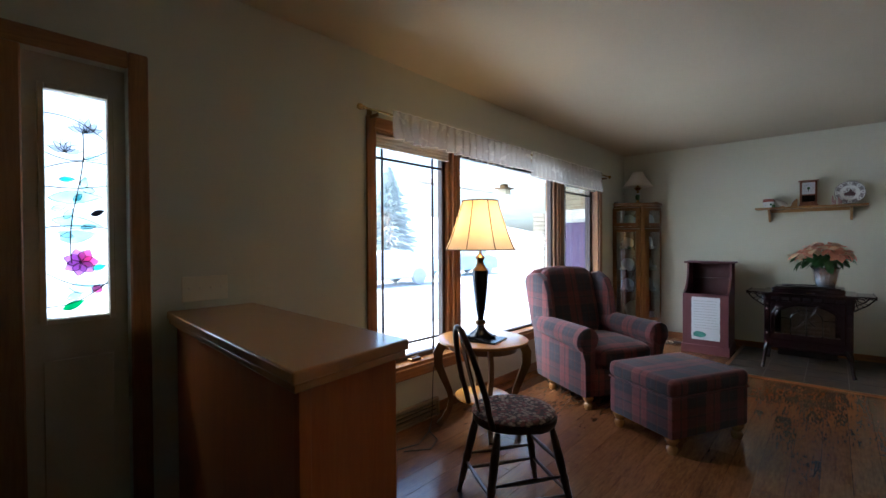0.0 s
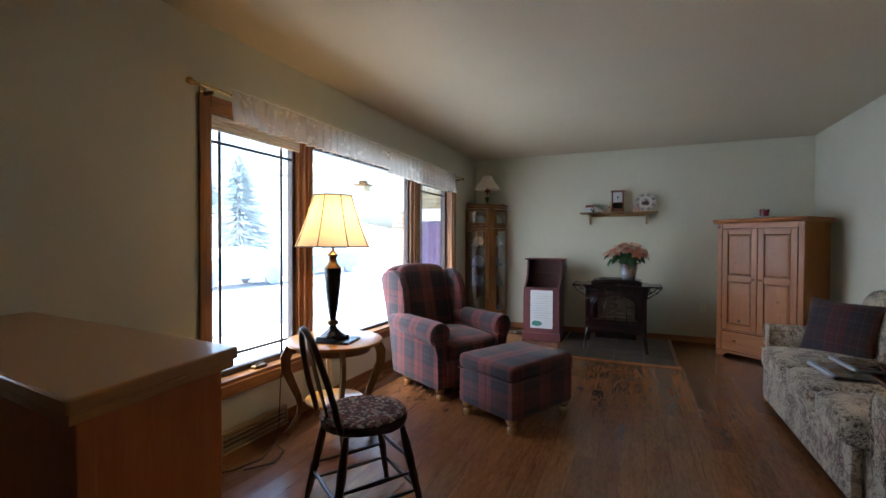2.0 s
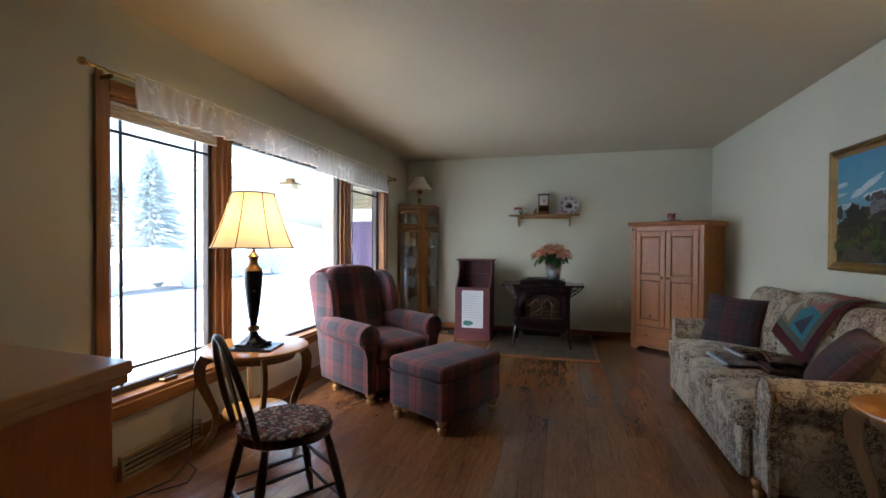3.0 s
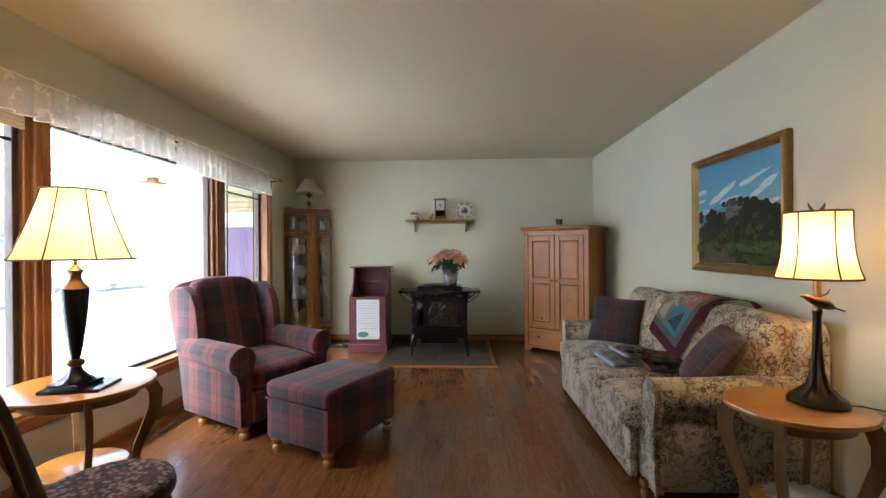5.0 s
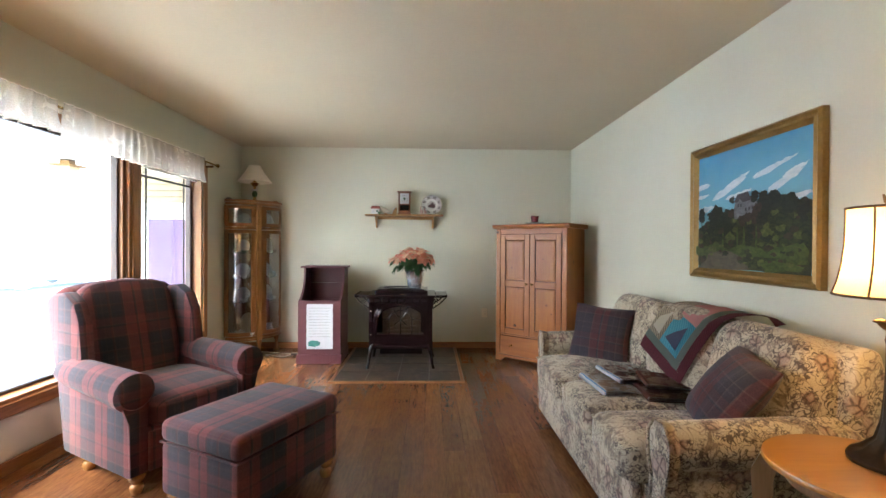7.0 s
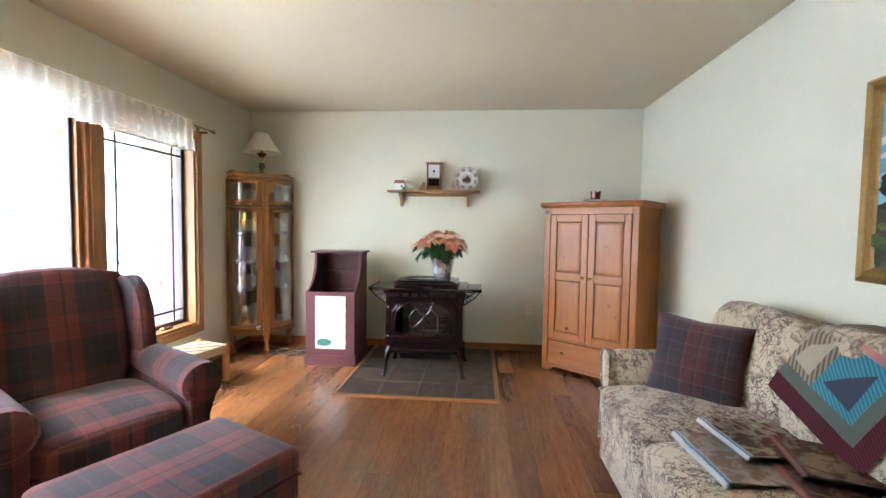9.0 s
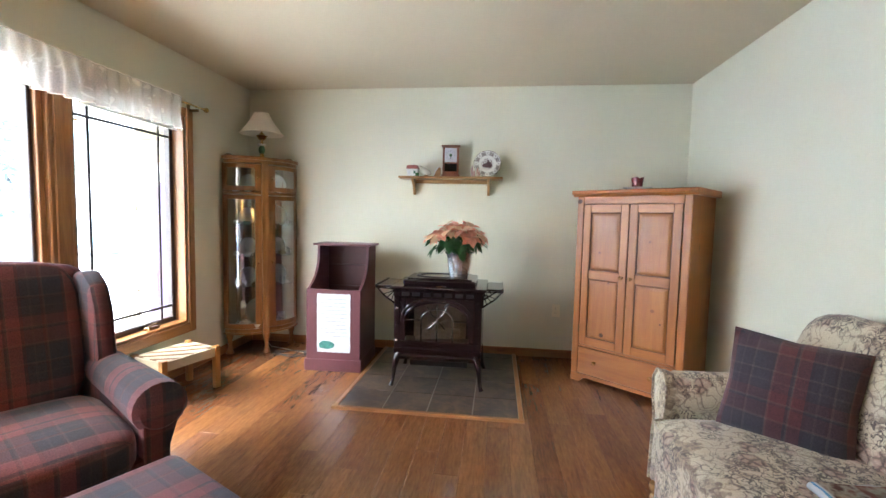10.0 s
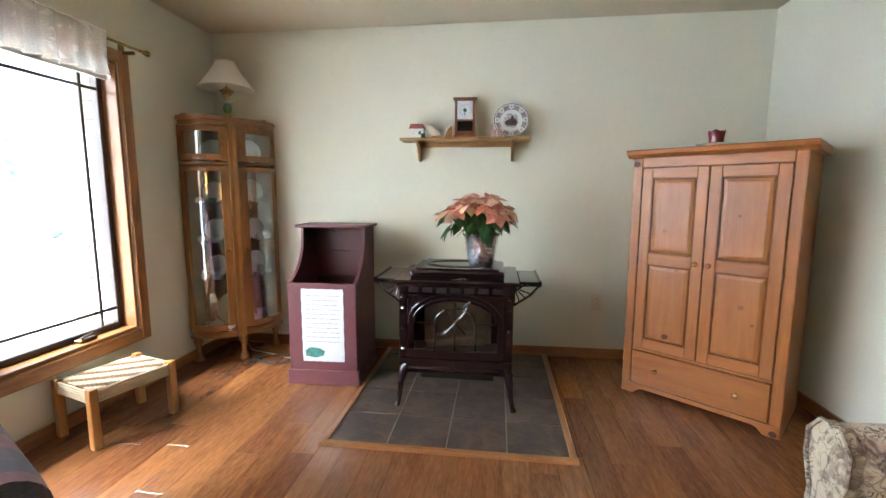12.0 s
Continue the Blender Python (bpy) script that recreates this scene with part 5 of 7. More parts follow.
for p, q in zip(ring, ring[1:]):
    for i in range(48):
        b.faces.new((p[i], p[(i + 1) % 48], q[(i + 1) % 48], q[i]))
bmesh.ops.solidify(b, geom=b.faces[:], thickness=0.003)
part("lace_round", b, WHITEP, dl)


# ---- lamps ----
def shade(parent, prof, material, n=48, ribs=0):
    """Profile from bottom to top; ribs of dark braid run over it."""
    b = bmesh.new()
    out = [[b.verts.new((r * math.cos(2 * math.pi * i / n), r * math.sin(2 * math.pi * i / n), z)) for i in range(n)] for r, z in prof]
    for p, q in zip(out, out[1:]):
        for i in range(n):
            b.faces.new((p[i], p[(i + 1) % n], q[(i + 1) % n], q[i]))
    sh = part("shade", b, material, parent, "glowing cloth lamp shade" if ribs else "printed cloth shade", True)
    for r, z in (prof[0], prof[-1]):
        tube_pts = [((r + 0.001) * math.cos(2 * math.pi * i / n), (r + 0.001) * math.sin(2 * math.pi * i / n), z) for i in range(n + 1)]
        part("rim_braid", tube(tube_pts, 0.0045, 6), SHADETRIM if ribs else material, sh)
    for k in range(ribs):
        a = 2 * math.pi * (k + 0.35) / ribs
        part("rib_braid", tube([((r + 0.002) * math.cos(a), (r + 0.002) * math.sin(a), z) for r, z in prof], 0.003, 5), SHADETRIM, sh)
    return sh


lpa = thing("table_lamp", (LAMP_L[0], LAMP_L[1], 0.615), 0, "lit table lamp with a cream bell shade and black tapered body", "lamp")
part("base", prism([(-0.075, -0.075), (0.075, -0.075), (0.075, 0.075), (-0.075, 0.075)], 0.0, 0.018, "xy", 0.006), BLACKMETAL, lpa)
part("base_bell", lathe([(0.075, 0.018), (0.072, 0.026), (0.05, 0.04), (0.03, 0.065), (0.022, 0.085)], 24), BLACKMETAL, lpa, smooth=True)
part("collar", lathe([(0.02, 0.085), (0.033, 0.092), (0.036, 0.105), (0.031, 0.117), (0.02, 0.122)], 24), DARKBRASS, lpa, smooth=True)
part("body", lathe([(0.018, 0.122), (0.03, 0.19), (0.042, 0.29), (0.050, 0.38), (0.053, 0.44), (0.052, 0.448)], 28), BLACKMETAL, lpa, "black tapered body", True)
part("shoulder", lathe([(0.053, 0.449), (0.05, 0.455), (0.032, 0.475), (0.022, 0.50), (0.025, 0.52), (0.036, 0.533), (0.02, 0.545), (0.01, 0.56)], 28), DARKBRASS, lpa, "burnished brass shoulder", True)
part("stem", tube([(0, 0, 0.56), (0, 0, 0.66)], 0.009, 8), BRASS, lpa)
sha = shade(lpa, [(0.232, 0.585), (0.215, 0.62), (0.188, 0.69), (0.160, 0.77), (0.135, 0.85), (0.120, 0.905)], SHADE_A, ribs=8)
for k in range(3):
    a = k * 2.094
    part("spider_arm", tube([(0.01 * math.cos(a), 0.01 * math.sin(a), 0.87), (0.117 * math.cos(a), 0.117 * math.sin(a), 0.895)], 0.002, 4), BRASS, lpa)
part("harp", tube([(0.0, 0.01, 0.66), (0.0, 0.05, 0.72), (0.0, 0.05, 0.82), (0, 0, 0.875), (0, -0.05, 0.82), (0, -0.05, 0.72), (0, -0.01, 0.66)], 0.002, 5), BRASS, lpa)
bk2 = thing("black_book", (LAMP_L[0] + 0.02, LAMP_L[1] + 0.005, 0.6), 12, "thin black book under the lamp base", "book")
part("cover", box(-0.125, 0.125, -0.095, 0.095, 0.0, 0.0145, 0.002), BLACKMETAL, bk2)
part("pages", box(-0.122, 0.1255, -0.092, 0.0955, 0.003, 0.0115, 0), PAPER, bk2)

lpb = thing("table_lamp", (LAMP_R[0], LAMP_R[1], 0.60), 0, "lit table lamp with a parchment shade and dark tree-trunk base", "lamp")
b = bmesh.new()
n = 36
prof = [(0.0, 0.0), (0.100, 0.0), (0.103, 0.012), (0.095, 0.026), (0.068, 0.040), (0.036, 0.075), (0.023, 0.13), (0.017, 0.21), (0.015, 0.30), (0.015, 0.36), (0.018, 0.375)]
rings = []
for k, (r, z) in enumerate(prof):
    if r == 0:
        rings.append([b.verts.new((0, 0, z))])
        continue
    rings.append([b.verts.new(((r * (1 + (0.10 * math.sin(9 * a + 0.4 * math.sin(3 * a)) if 3 < k < 8 else 0.02 * math.sin(5 * a)))) * math.cos(a), r * (1 + (0.10 * math.sin(9 * a) if 3 < k < 8 else 0)) * math.sin(a), z)) for a in (2 * math.pi * i / n for i in range(n))])
for p, q in zip(rings, rings[1:]):
    for i in range(n):
        if len(p) == 1:
            b.faces.new((p[0], q[(i + 1) % n], q[i]))
        else:
            b.faces.new((p[i], p[(i + 1) % n], q[(i + 1) % n], q[i]))
part("trunk", b, BRONZE, lpb, "dark bronze root-flared trunk", True)
part("branch_stem", tube([(0, 0, 0.375), (0.004, 0, 0.42), (0, 0, 0.47), (0, 0, 0.56)], [0.017, 0.014, 0.014, 0.009], 10), TURNED, lpb, "brown stem", True)
part("twig", tube([(0.005, 0, 0.43), (0.03, -0.01, 0.445), (0.04, -0.015, 0.465)], [0.005, 0.004, 0.002], 6), DARKBRASS, lpb)
bird = part("bird", tube([(-0.066, -0.018, 0.436), (-0.058, -0.018, 0.434), (-0.048, -0.02, 0.428), (-0.034, -0.023, 0.419), (-0.012, -0.028, 0.411), (0.014, -0.033, 0.402), (0.032, -0.036, 0.394), (0.042, -0.038, 0.39)], [0.003, 0.011, 0.014, 0.015, 0.021, 0.019, 0.011, 0.003], 14), DARKBRASS, lpb, "small bronze bird", True)
part("tail", prism([(0.024, 0.400), (0.024, 0.392), (0.076, 0.376), (0.078, 0.381)], -0.042, -0.030, "xz", 0.002), DARKBRASS, bird)
part("beak", lathe([(0.008, 0), (0.004, 0.012), (0.0, 0.02)], 8, None, T(-0.062, -0.018, 0.436, 168, 0, 0) @ T(0, 0, 0, 0, 0, 90)), DARKBRASS, bird)
sb = shade(lpb, [(0.138, 0.508), (0.126, 0.545), (0.115, 0.60), (0.109, 0.66), (0.107, 0.72), (0.107, 0.775)], SHADE_B, ribs=6)
for k in range(3):
    a = k * 2.094
    part("spider_arm", tube([(0.0, 0.0, 0.765), (0.106 * math.cos(a), 0.106 * math.sin(a), 0.772)], 0.002, 4), BRASS, lpb)
part("harp", tube([(0.0, 0.01, 0.56), (0.0, 0.05, 0.61), (0.0, 0.05, 0.71), (0, 0, 0.765), (0, -0.05, 0.71), (0, -0.05, 0.61), (0, -0.01, 0.56)], 0.002, 5), BRASS, lpb)
fin = bmesh.new()
for s in (-1, 1):
    prism([(0, 0.775), (s * 0.012, 0.785), (s * 0.035, 0.815), (s * 0.03, 0.79), (s * 0.012, 0.776)], -0.004, 0.004, "xz", 0.001, fin)
part("leaf_finial", fin, DARKBRASS, lpb, "two-leaf finial")

lpc = thing("small_lamp", (-1.925, 5.985, 1.757), 0, "small unlit brass lamp with an ivory printed shade", "lamp")
part("base", lathe([(0, 0), (0.045, 0), (0.045, 0.01), (0.02, 0.02), (0.016, 0.045)], 20), BRASS, lpc, smooth=True)
part("glass_body", lathe([(0.016, 0.045), (0.026, 0.06), (0.03, 0.085), (0.024, 0.105), (0.014, 0.115)], 20), LEAF, lpc, "green glass font", True)
part("white_collar", lathe([(0.014, 0.115), (0.036, 0.118), (0.036, 0.132), (0.014, 0.136)], 20), CHINA, lpc, smooth=True)
part("burner", lathe([(0.013, 0.136), (0.013, 0.165), (0.03, 0.175), (0.04, 0.195), (0.05, 0.205), (0.03, 0.215), (0.01, 0.235)], 20), BRASS, lpc, smooth=True)
part("stem", tube([(0, 0, 0.235), (0, 0, 0.39)], 0.005, 6), BRASS, lpc)
shade(lpc, [(0.182, 0.222), (0.145, 0.275), (0.100, 0.335), (0.068, 0.395), (0.062, 0.405)], SHADE_C)


# ---- windsor chair ----
wd = thing("windsor_chair", (-1.12, 1.73, 0), 57, "dark bow-back wooden chair with a woven seat pad", "chair")
# local x is forward
bm = prism([(0.20 * math.cos(a) * (1.0 if math.cos(a) > 0 else 0.95), 0.205 * math.sin(a) * (1 - 0.08 * (math.cos(a) < 0))) for a in (2 * math.pi * i / 28 for i in range(28))], 0.415, 0.45, "xy", 0.01)
part("seat", bm, DARKWOOD, wd, "rounded dark wooden seat", True)
for sx in (-1, 1):
    for sy in (-1, 1):
        p0, p1 = Vector((sx * 0.13, sy * 0.13, 0.415)), Vector((sx * 0.21, sy * 0.19, 0.0))
        pts = [p0.lerp(p1, f) for f in (0, 0.08, 0.2, 0.35, 0.5, 0.55, 0.6, 0.8, 0.92, 1.0)]
        part("leg", tube(pts, [0.012, 0.015, 0.018, 0.02, 0.017, 0.02, 0.017, 0.016, 0.012, 0.013], 10), DARKWOOD, wd, "turned dark leg", True)


def leg_at(sx, sy, z):
    f = 1 - z / 0.415
    return (sx * (0.13 + 0.08 * f), sy * (0.13 + 0.06 * f), z)


for a, c, z in (((-1, -1), (1, -1), 0.2), ((-1, 1), (1, 1), 0.2), ((1, -1), (1, 1), 0.26), ((1, -1), (1, 1), 0.13), ((-1, -1), (-1, 1), 0.16), ((-1, -1), (1, -1), 0.12), ((-1, 1), (1, 1), 0.12)):
    p, q = Vector(leg_at(*a, z)), Vector(leg_at(*c, z))
    part("stretcher", tube([p, p.lerp(q, 0.3), p.lerp(q, 0.5), p.lerp(q, 0.7), q], [0.006, 0.009, 0.011, 0.009, 0.006], 8), DARKWOOD, wd, smooth=True)


def back_at(y, z):
    return Vector((-0.165 - (z - 0.45) * 0.25, y, z))


pts = []
for i in range(25):
    a = math.pi * i / 24
    pts.append(back_at(0.185 * math.cos(a) * (1 - 0.12 * (math.sin(a) < 0.2)) * (1 - 0.12 * math.sin(a)), 0.45 + 0.41 * math.sin(a) ** 0.9))
part("bow", tube(pts, 0.0135, 10), DARKWOOD, wd, "bent bow back", True)
b = bmesh.new()
rows = []
for k in range(13):
    z = 0.447 + 0.405 * k / 12
    w = 0.012 + 0.012 * math.sin(math.pi * k / 12) ** 2 + (0.008 if k in (8, 9) else 0)
    rows.append([b.verts.new(back_at(y, z) + Vector((o, 0, 0))) for y, o in ((-w, -0.004), (w, -0.004), (w, 0.004), (-w, 0.004))])
for p, q in zip(rows, rows[1:]):
    for k in range(4):
        b.faces.new((p[k], p[(k + 1) % 4], q[(k + 1) % 4], q[k]))
b.faces.new(rows[0][::-1]), b.faces.new(rows[-1])
part("splat", b, DARKWOOD, wd, "shaped central back splat", True)
m, nt, b = node_mat("braided_pad", 0.95)
v = coords(nt)
vo = N(nt, "ShaderNodeTexVoronoi", Scale=62.0)
L(nt, v, vo.inputs["Vector"])
c1 = ramp(nt, vo.outputs["Color"], [(0.0, (0.30, 0.22, 0.17)), (0.45, (0.16, 0.045, 0.04)), (0.7, (0.04, 0.025, 0.025)), (0.9, (0.42, 0.35, 0.28))], True)
L(nt, mix(nt, c1, (0.02, 0.01, 0.01), ramp(nt, vo.outputs["Distance"], [(0.4, (0, 0, 0)), (0.75, (1, 1, 1))])), b.inputs["Base Color"])
bump(nt, b, vo.outputs["Distance"], -1.0, 0.006)
BRAID = m
pad = thing("seat_pad", (-1.12, 1.73, 0.4505), 57, "round braided maroon and cream seat pad on the dark chair", "cushion")
b = bmesh.new()
rng = []
for k in range(15):
    f = k / 14
    r = 0.195 * f
    z = 0.02 + 0.004 * math.sin(f * 14 * math.pi) - 0.012 * max(0, f - 0.9) * 10
    rng.append([b.verts.new((r * math.cos(a) * (1 + 0.012 * math.sin(17 * a) * f) - 0.0, r * math.sin(a) * (1 + 0.012 * math.sin(17 * a) * f), z)) for a in (2 * math.pi * i / 48 for i in range(48))])
for p, q in zip(rng, rng[1:]):
    for i in range(48):
        b.faces.new((p[i], p[(i + 1) % 48], q[(i + 1) % 48], q[i]))
bmesh.ops.remove_doubles(b, verts=b.verts[:], dist=0.0005)
lowr = [b.verts.new((v.co.x * 0.98, v.co.y * 0.98, 0.0)) for v in rng[-1]]
for i in range(48):
    b.faces.new((rng[-1][i], rng[-1][(i + 1) % 48], lowr[(i + 1) % 48], lowr[i]))
b.faces.new(lowr[::-1])
part("braid", b, BRAID, pad, smooth=True)

# ---- woven stool ----
st = thing("footstool", (-1.945, 4.905, 0), 73.4, "low maple footstool with a woven cream and tan seat", "stool")
SX, SY = 0.193, 0.145
for sx in (-1, 1):
    for sy in (-1, 1):
        part("leg", box(sx * SX - 0.02, sx * SX + 0.02, sy * SY - 0.02, sy * SY + 0.02, 0, 0.305, 0.006, seg=2), STOOLWOOD, st, smooth=False)
W1 = varied("cream_cord", (0.50, 0.42, 0.28), 0.08, 0.8, fine=120, relief=0.4)
W2 = varied("tan_cord", (0.16, 0.085, 0.035), 0.1, 0.8, fine=120, relief=0.4)
bm = bmesh.new()
for z in range(5):
    for s in (-1, 1):
        tube([(-SX + 0.02, s * (SY + 0.006), 0.236 + z * 0.013), (SX - 0.02, s * (SY + 0.006), 0.236 + z * 0.013)], 0.0066, 6, bm)
        tube([(s * (SX + 0.006), -SY + 0.02, 0.236 + z * 0.013), (s * (SX + 0.006), SY - 0.02, 0.236 + z * 0.013)], 0.0066, 6, bm)
part("side_cord", bm, W1, st, "wound cord sides", kind="stuff")
n, mm = 30, 22
hi, lo = bmesh.new(), bmesh.new()
dx, dy = 2 * SX / n, 2 * SY / mm
for i in range(n):
    for j in range(mm):
        over = ((i + j) % 10) < 5
        x, y = -SX + dx * (i + 0.5), -SY + dy * (j + 0.5)
        if max(abs(x) - SX + 0.02, -1) > 0 and abs(y) > SY - 0.02:
            continue
        z = 0.297 + (0.003 if over else 0.0) - 0.006 * (1 - (x / SX) ** 2)
        box(x - dx * 0.5, x + dx * 0.5, y - dy * 0.45, y + dy * 0.45, z - 0.008, z, 0.0015, hi if over else lo)
part("weave", hi, W1, st, "cream woven cords", kind="stuff")
part("weave", lo, W2, st, "tan woven cords", kind="stuff")

# ---- curved corner cabinet ----
cc = thing("corner_cabinet", (XW + 0.012, YN - 0.012, 0), 0, "honey oak corner curio cabinet with curved glass doors filled with china", "cabinet")
LP, CP_, RP = (0.012, -0.455), (0.318, -0.345), (0.465, -0.012)
CL, CR = (0.315, -0.362), (0.352, -0.325)
left_path = [Vector(p) for p in bez(LP, (0.21, -0.50), CL, 14)]
right_path = [Vector(p) for p in bez(CR, (0.50, -0.20), RP, 14)]


def sub(path, f0, f1, k=10):
    n = len(path) - 1
    out = []
    for i in range(k + 1):
        t = (f0 + (f1 - f0) * i / k) * n
        j = min(int(t), n - 1)
        out.append(path[j].lerp(path[j + 1], t - j))
    return out


plan = [(0, 0), LP] + [tuple(p) for p in left_path[1:]] + [tuple(p) for p in right_path] + [(0.465, 0)]


def grown(g):
    c = Vector((0.16, -0.16))
    return [(0, 0)] + [(max(0.0, x + (x - c.x) * g / 0.3) if k not in (0,) else x, min(0.0, y + (y - c.y) * g / 0.3)) for k, (x, y) in enumerate(plan[1:])]


part("top", prism(grown(0.018), 1.727, 1.755, "xy", 0.004), CURIO, cc, "overhanging moulded top")
part("crown_rail", prism(plan, 1.695, 1.7265, "xy", 0.002), CURIO, cc)
part("bottom_board", prism(plan, 0.195, 0.225, "xy", 0.003), CURIO, cc)
part("base_moulding", prism(grown(0.012), 0.178, 0.1945, "xy", 0.003), CURIO, cc)
part("middle_board", prism(plan, 1.425, 1.447, "xy", 0.003), CURIO, cc)
part("middle_moulding", prism(grown(0.008), 1.431, 1.441, "xy", 0.002), CURIO, cc)
CURBACK = wood("cabinet_back", (0.10, 0.045, 0.015), (0.15, 0.07, 0.025), (0.2, 0.1, 0.04), "z", 0.4)
part("back_panel", box(0.0, 0.008, -0.45, -0.009, 0.225, 1.695, 0), CURBACK, cc)
part("back_panel", box(0.0, 0.46, -0.008, 0.0, 0.225, 1.695, 0), CURBACK, cc)
part("centre_post", band([(0.325, -0.375), (0.342, -0.352), (0.366, -0.335)], 0.1785, 1.6945, 0.03), CURIO, cc, "oak centre post")
for nm, path, flip in (("left", left_path, 0), ("right", right_path, 1)):
    for z0, z1 in ((0.235, 1.415), (1.455, 1.687)):
        fa, fb = (0.0, 0.11) if not flip else (0.89, 1.0)
        ga, gb = (0.83, 0.99) if not flip else (0.01, 0.17)
        door = part("door", band(sub(path, ga, gb, 4), z0, z1, 0.02), CURIO, cc, "curved glass door frame")
        part("stile", band(sub(path, fa, fb, 4), z0, z1, 0.02), CURIO, door)
        lo_, hi_ = min(fb, gb), max(fa, ga)
        part("rail", band(sub(path, lo_, hi_), z0, z0 + 0.04, 0.018), CURIO, door)
        part("rail", band(sub(path, lo_, hi_), z1 - 0.035, z1, 0.018), CURIO, door)
        g = part("glass", band(sub(path, lo_, hi_), z0 + 0.04, z1 - 0.035, 0.003), CABGLASS, door, smooth=True)
        g.visible_shadow = False
        kp = sub(path, ga, gb, 4)[2]
        outw = Vector((kp.x - 0.16, kp.y + 0.16)).normalized()
        part("knob", lathe([(0.008, 0), (0.005, 0.008), (0.009, 0.014), (0, 0.02)], 10, None, Matrix.Translation((kp.x + outw.x * 0.01, kp.y + outw.y * 0.01, (z0 + z1) / 2)) @ outw.to_3d().to_track_quat("Z", "Y").to_matrix().to_4x4()), BRASS, door, smooth=True)
for z in (0.60, 0.87, 1.15):
    gsh = part("glass_shelf", prism([(0.01, -0.01), (0.012, -0.43), (0.18, -0.45), (0.31, -0.34), (0.44, -0.18), (0.445, -0.01)], z, z + 0.006, "xy"), SHELFGLASS, cc)
    gsh.visible_shadow = False
for x, y in ((0.05, -0.44), (0.345, -0.345), (0.435, -0.05)):
    part("claw_foot", lathe([(0.0, 0), (0.03, 0), (0.034, 0.012), (0.026, 0.03), (0.016, 0.06), (0.02, 0.12), (0.03, 0.15), (0.03, 0.178), (0, 0.178)], 10, None, T(x, y)), CURIO, cc, "carved claw foot", True)
for x, y in ((0.03, -0.40), (0.42, -0.06)):
    b = lathe([(0, 0), (0.03, 0), (0.035, 0.012), (0.02, 0.024), (0, 0.026)], 12, None, T(x, y, 1.755))
    part("top_ornament", b, DARKWOOD if x < 0.1 else CURIO, cc, smooth=True)


def at_cab(x, y, z):
    return (XW + 0.012 + x, YN - 0.012 + y, z)


def china_plate(x, y, z, r, turn, material, label, group="china in the corner cabinet", absolute=False):
    p = thing("plate", (x, y, z) if absolute else at_cab(x, y, z), 0, label, "plate", group)
    m0 = T(0, 0, r, turn) @ T(0, 0, 0, 0, 78, 0)
    b = lathe([(0, -0.004), (r * 0.6, -0.004), (r * 0.98, 0.012), (r, 0.016), (r * 0.96, 0.015), (r * 0.6, 0.001), (0, 0.001)], 28, None, m0)
    part("dish", b, material, p, smooth=True)
    part("stand", tube([(0.03, -0.03, 0), (0, 0, 0.012), (-0.03, -0.03, 0)], 0.003, 5, None, T(0, 0, 0.003, turn)), DARKWOOD, p)
    return p


def transfer(name, c, ink, sc):
    m, nt, b = node_mat(name, 0.12)
    v = coords(nt)
    n = noise_of(nt, v, sc, 4, 0.6, 1.2)
    L(nt, ramp(nt, n, [(0.45, c), (0.52, ink), (0.56, c), (0.64, c), (0.68, ink)]), b.inputs["Base Color"])
    return m


BLUEWHITE = transfer("blue_transfer_china", (0.66, 0.67, 0.68), (0.16, 0.2, 0.3), 30)
BROWNWHITE = transfer("brown_transfer_china", (0.66, 0.66, 0.66), (0.10, 0.055, 0.05), 36)


def pot_of(name, x, y, z, s, material, label, handle=True, spout=False, prof=None, group="china in the corner cabinet", absolute=False, turn=0.0, cat="china"):
    p = thing(name, (x, y, z) if absolute else at_cab(x, y, z), turn, label, cat, group)
    prof = prof or [(0, 0), (0.55, 0), (0.6, 0.06), (0.95, 0.35), (1.0, 0.7), (0.8, 1.05), (0.5, 1.2), (0.5, 1.25), (0.2, 1.32), (0.12, 1.45), (0, 1.5)]
    part("body", lathe([(r * s, q * s) for r, q in prof], 20), material, p, smooth=True)
    if handle:
        part("handle", tube([(0.75 * s, 0, 1.05 * s), (1.25 * s, 0, 1.1 * s), (1.45 * s, 0, 0.75 * s), (1.2 * s, 0, 0.35 * s), (0.85 * s, 0, 0.3 * s)], 0.1 * s, 6), material, p, smooth=True)
    if spout:
        part("spout", tube([(-0.8 * s, 0, 0.4 * s), (-1.3 * s, 0, 0.7 * s), (-1.5 * s, 0, 1.15 * s)], [0.2 * s, 0.14 * s, 0.09 * s], 8), material, p, smooth=True)
    return p


CUP = [(0, 0), (0.5, 0), (0.55, 0.1), (0.9, 0.6), (1.0, 1.1), (0.94, 1.1), (0.82, 0.6), (0.4, 0.15), (0, 0.12)]
JUG = [(0, 0), (0.6, 0), (0.62, 0.08), (0.9, 0.5), (0.85, 1.1), (0.6, 1.6), (0.65, 1.9), (0.78, 2.1), (0.7, 2.1), (0.5, 1.6), (0, 1.5)]
CHINAB = varied("cream_china", (0.58, 0.54, 0.44), 0.1, 0.18, fine=60, relief=0)
REDGLASS = varied("ruby_glassware", (0.12, 0.02, 0.02), 0.2, 0.08, relief=0)
GREENG = varied("green_glassware", (0.04, 0.14, 0.09), 0.2, 0.08, relief=0)
pot_of("teapot", 0.15, -0.36, 0.2255, 0.052, CHINA, "white china teapot on the cabinet floor", spout=True, turn=200)
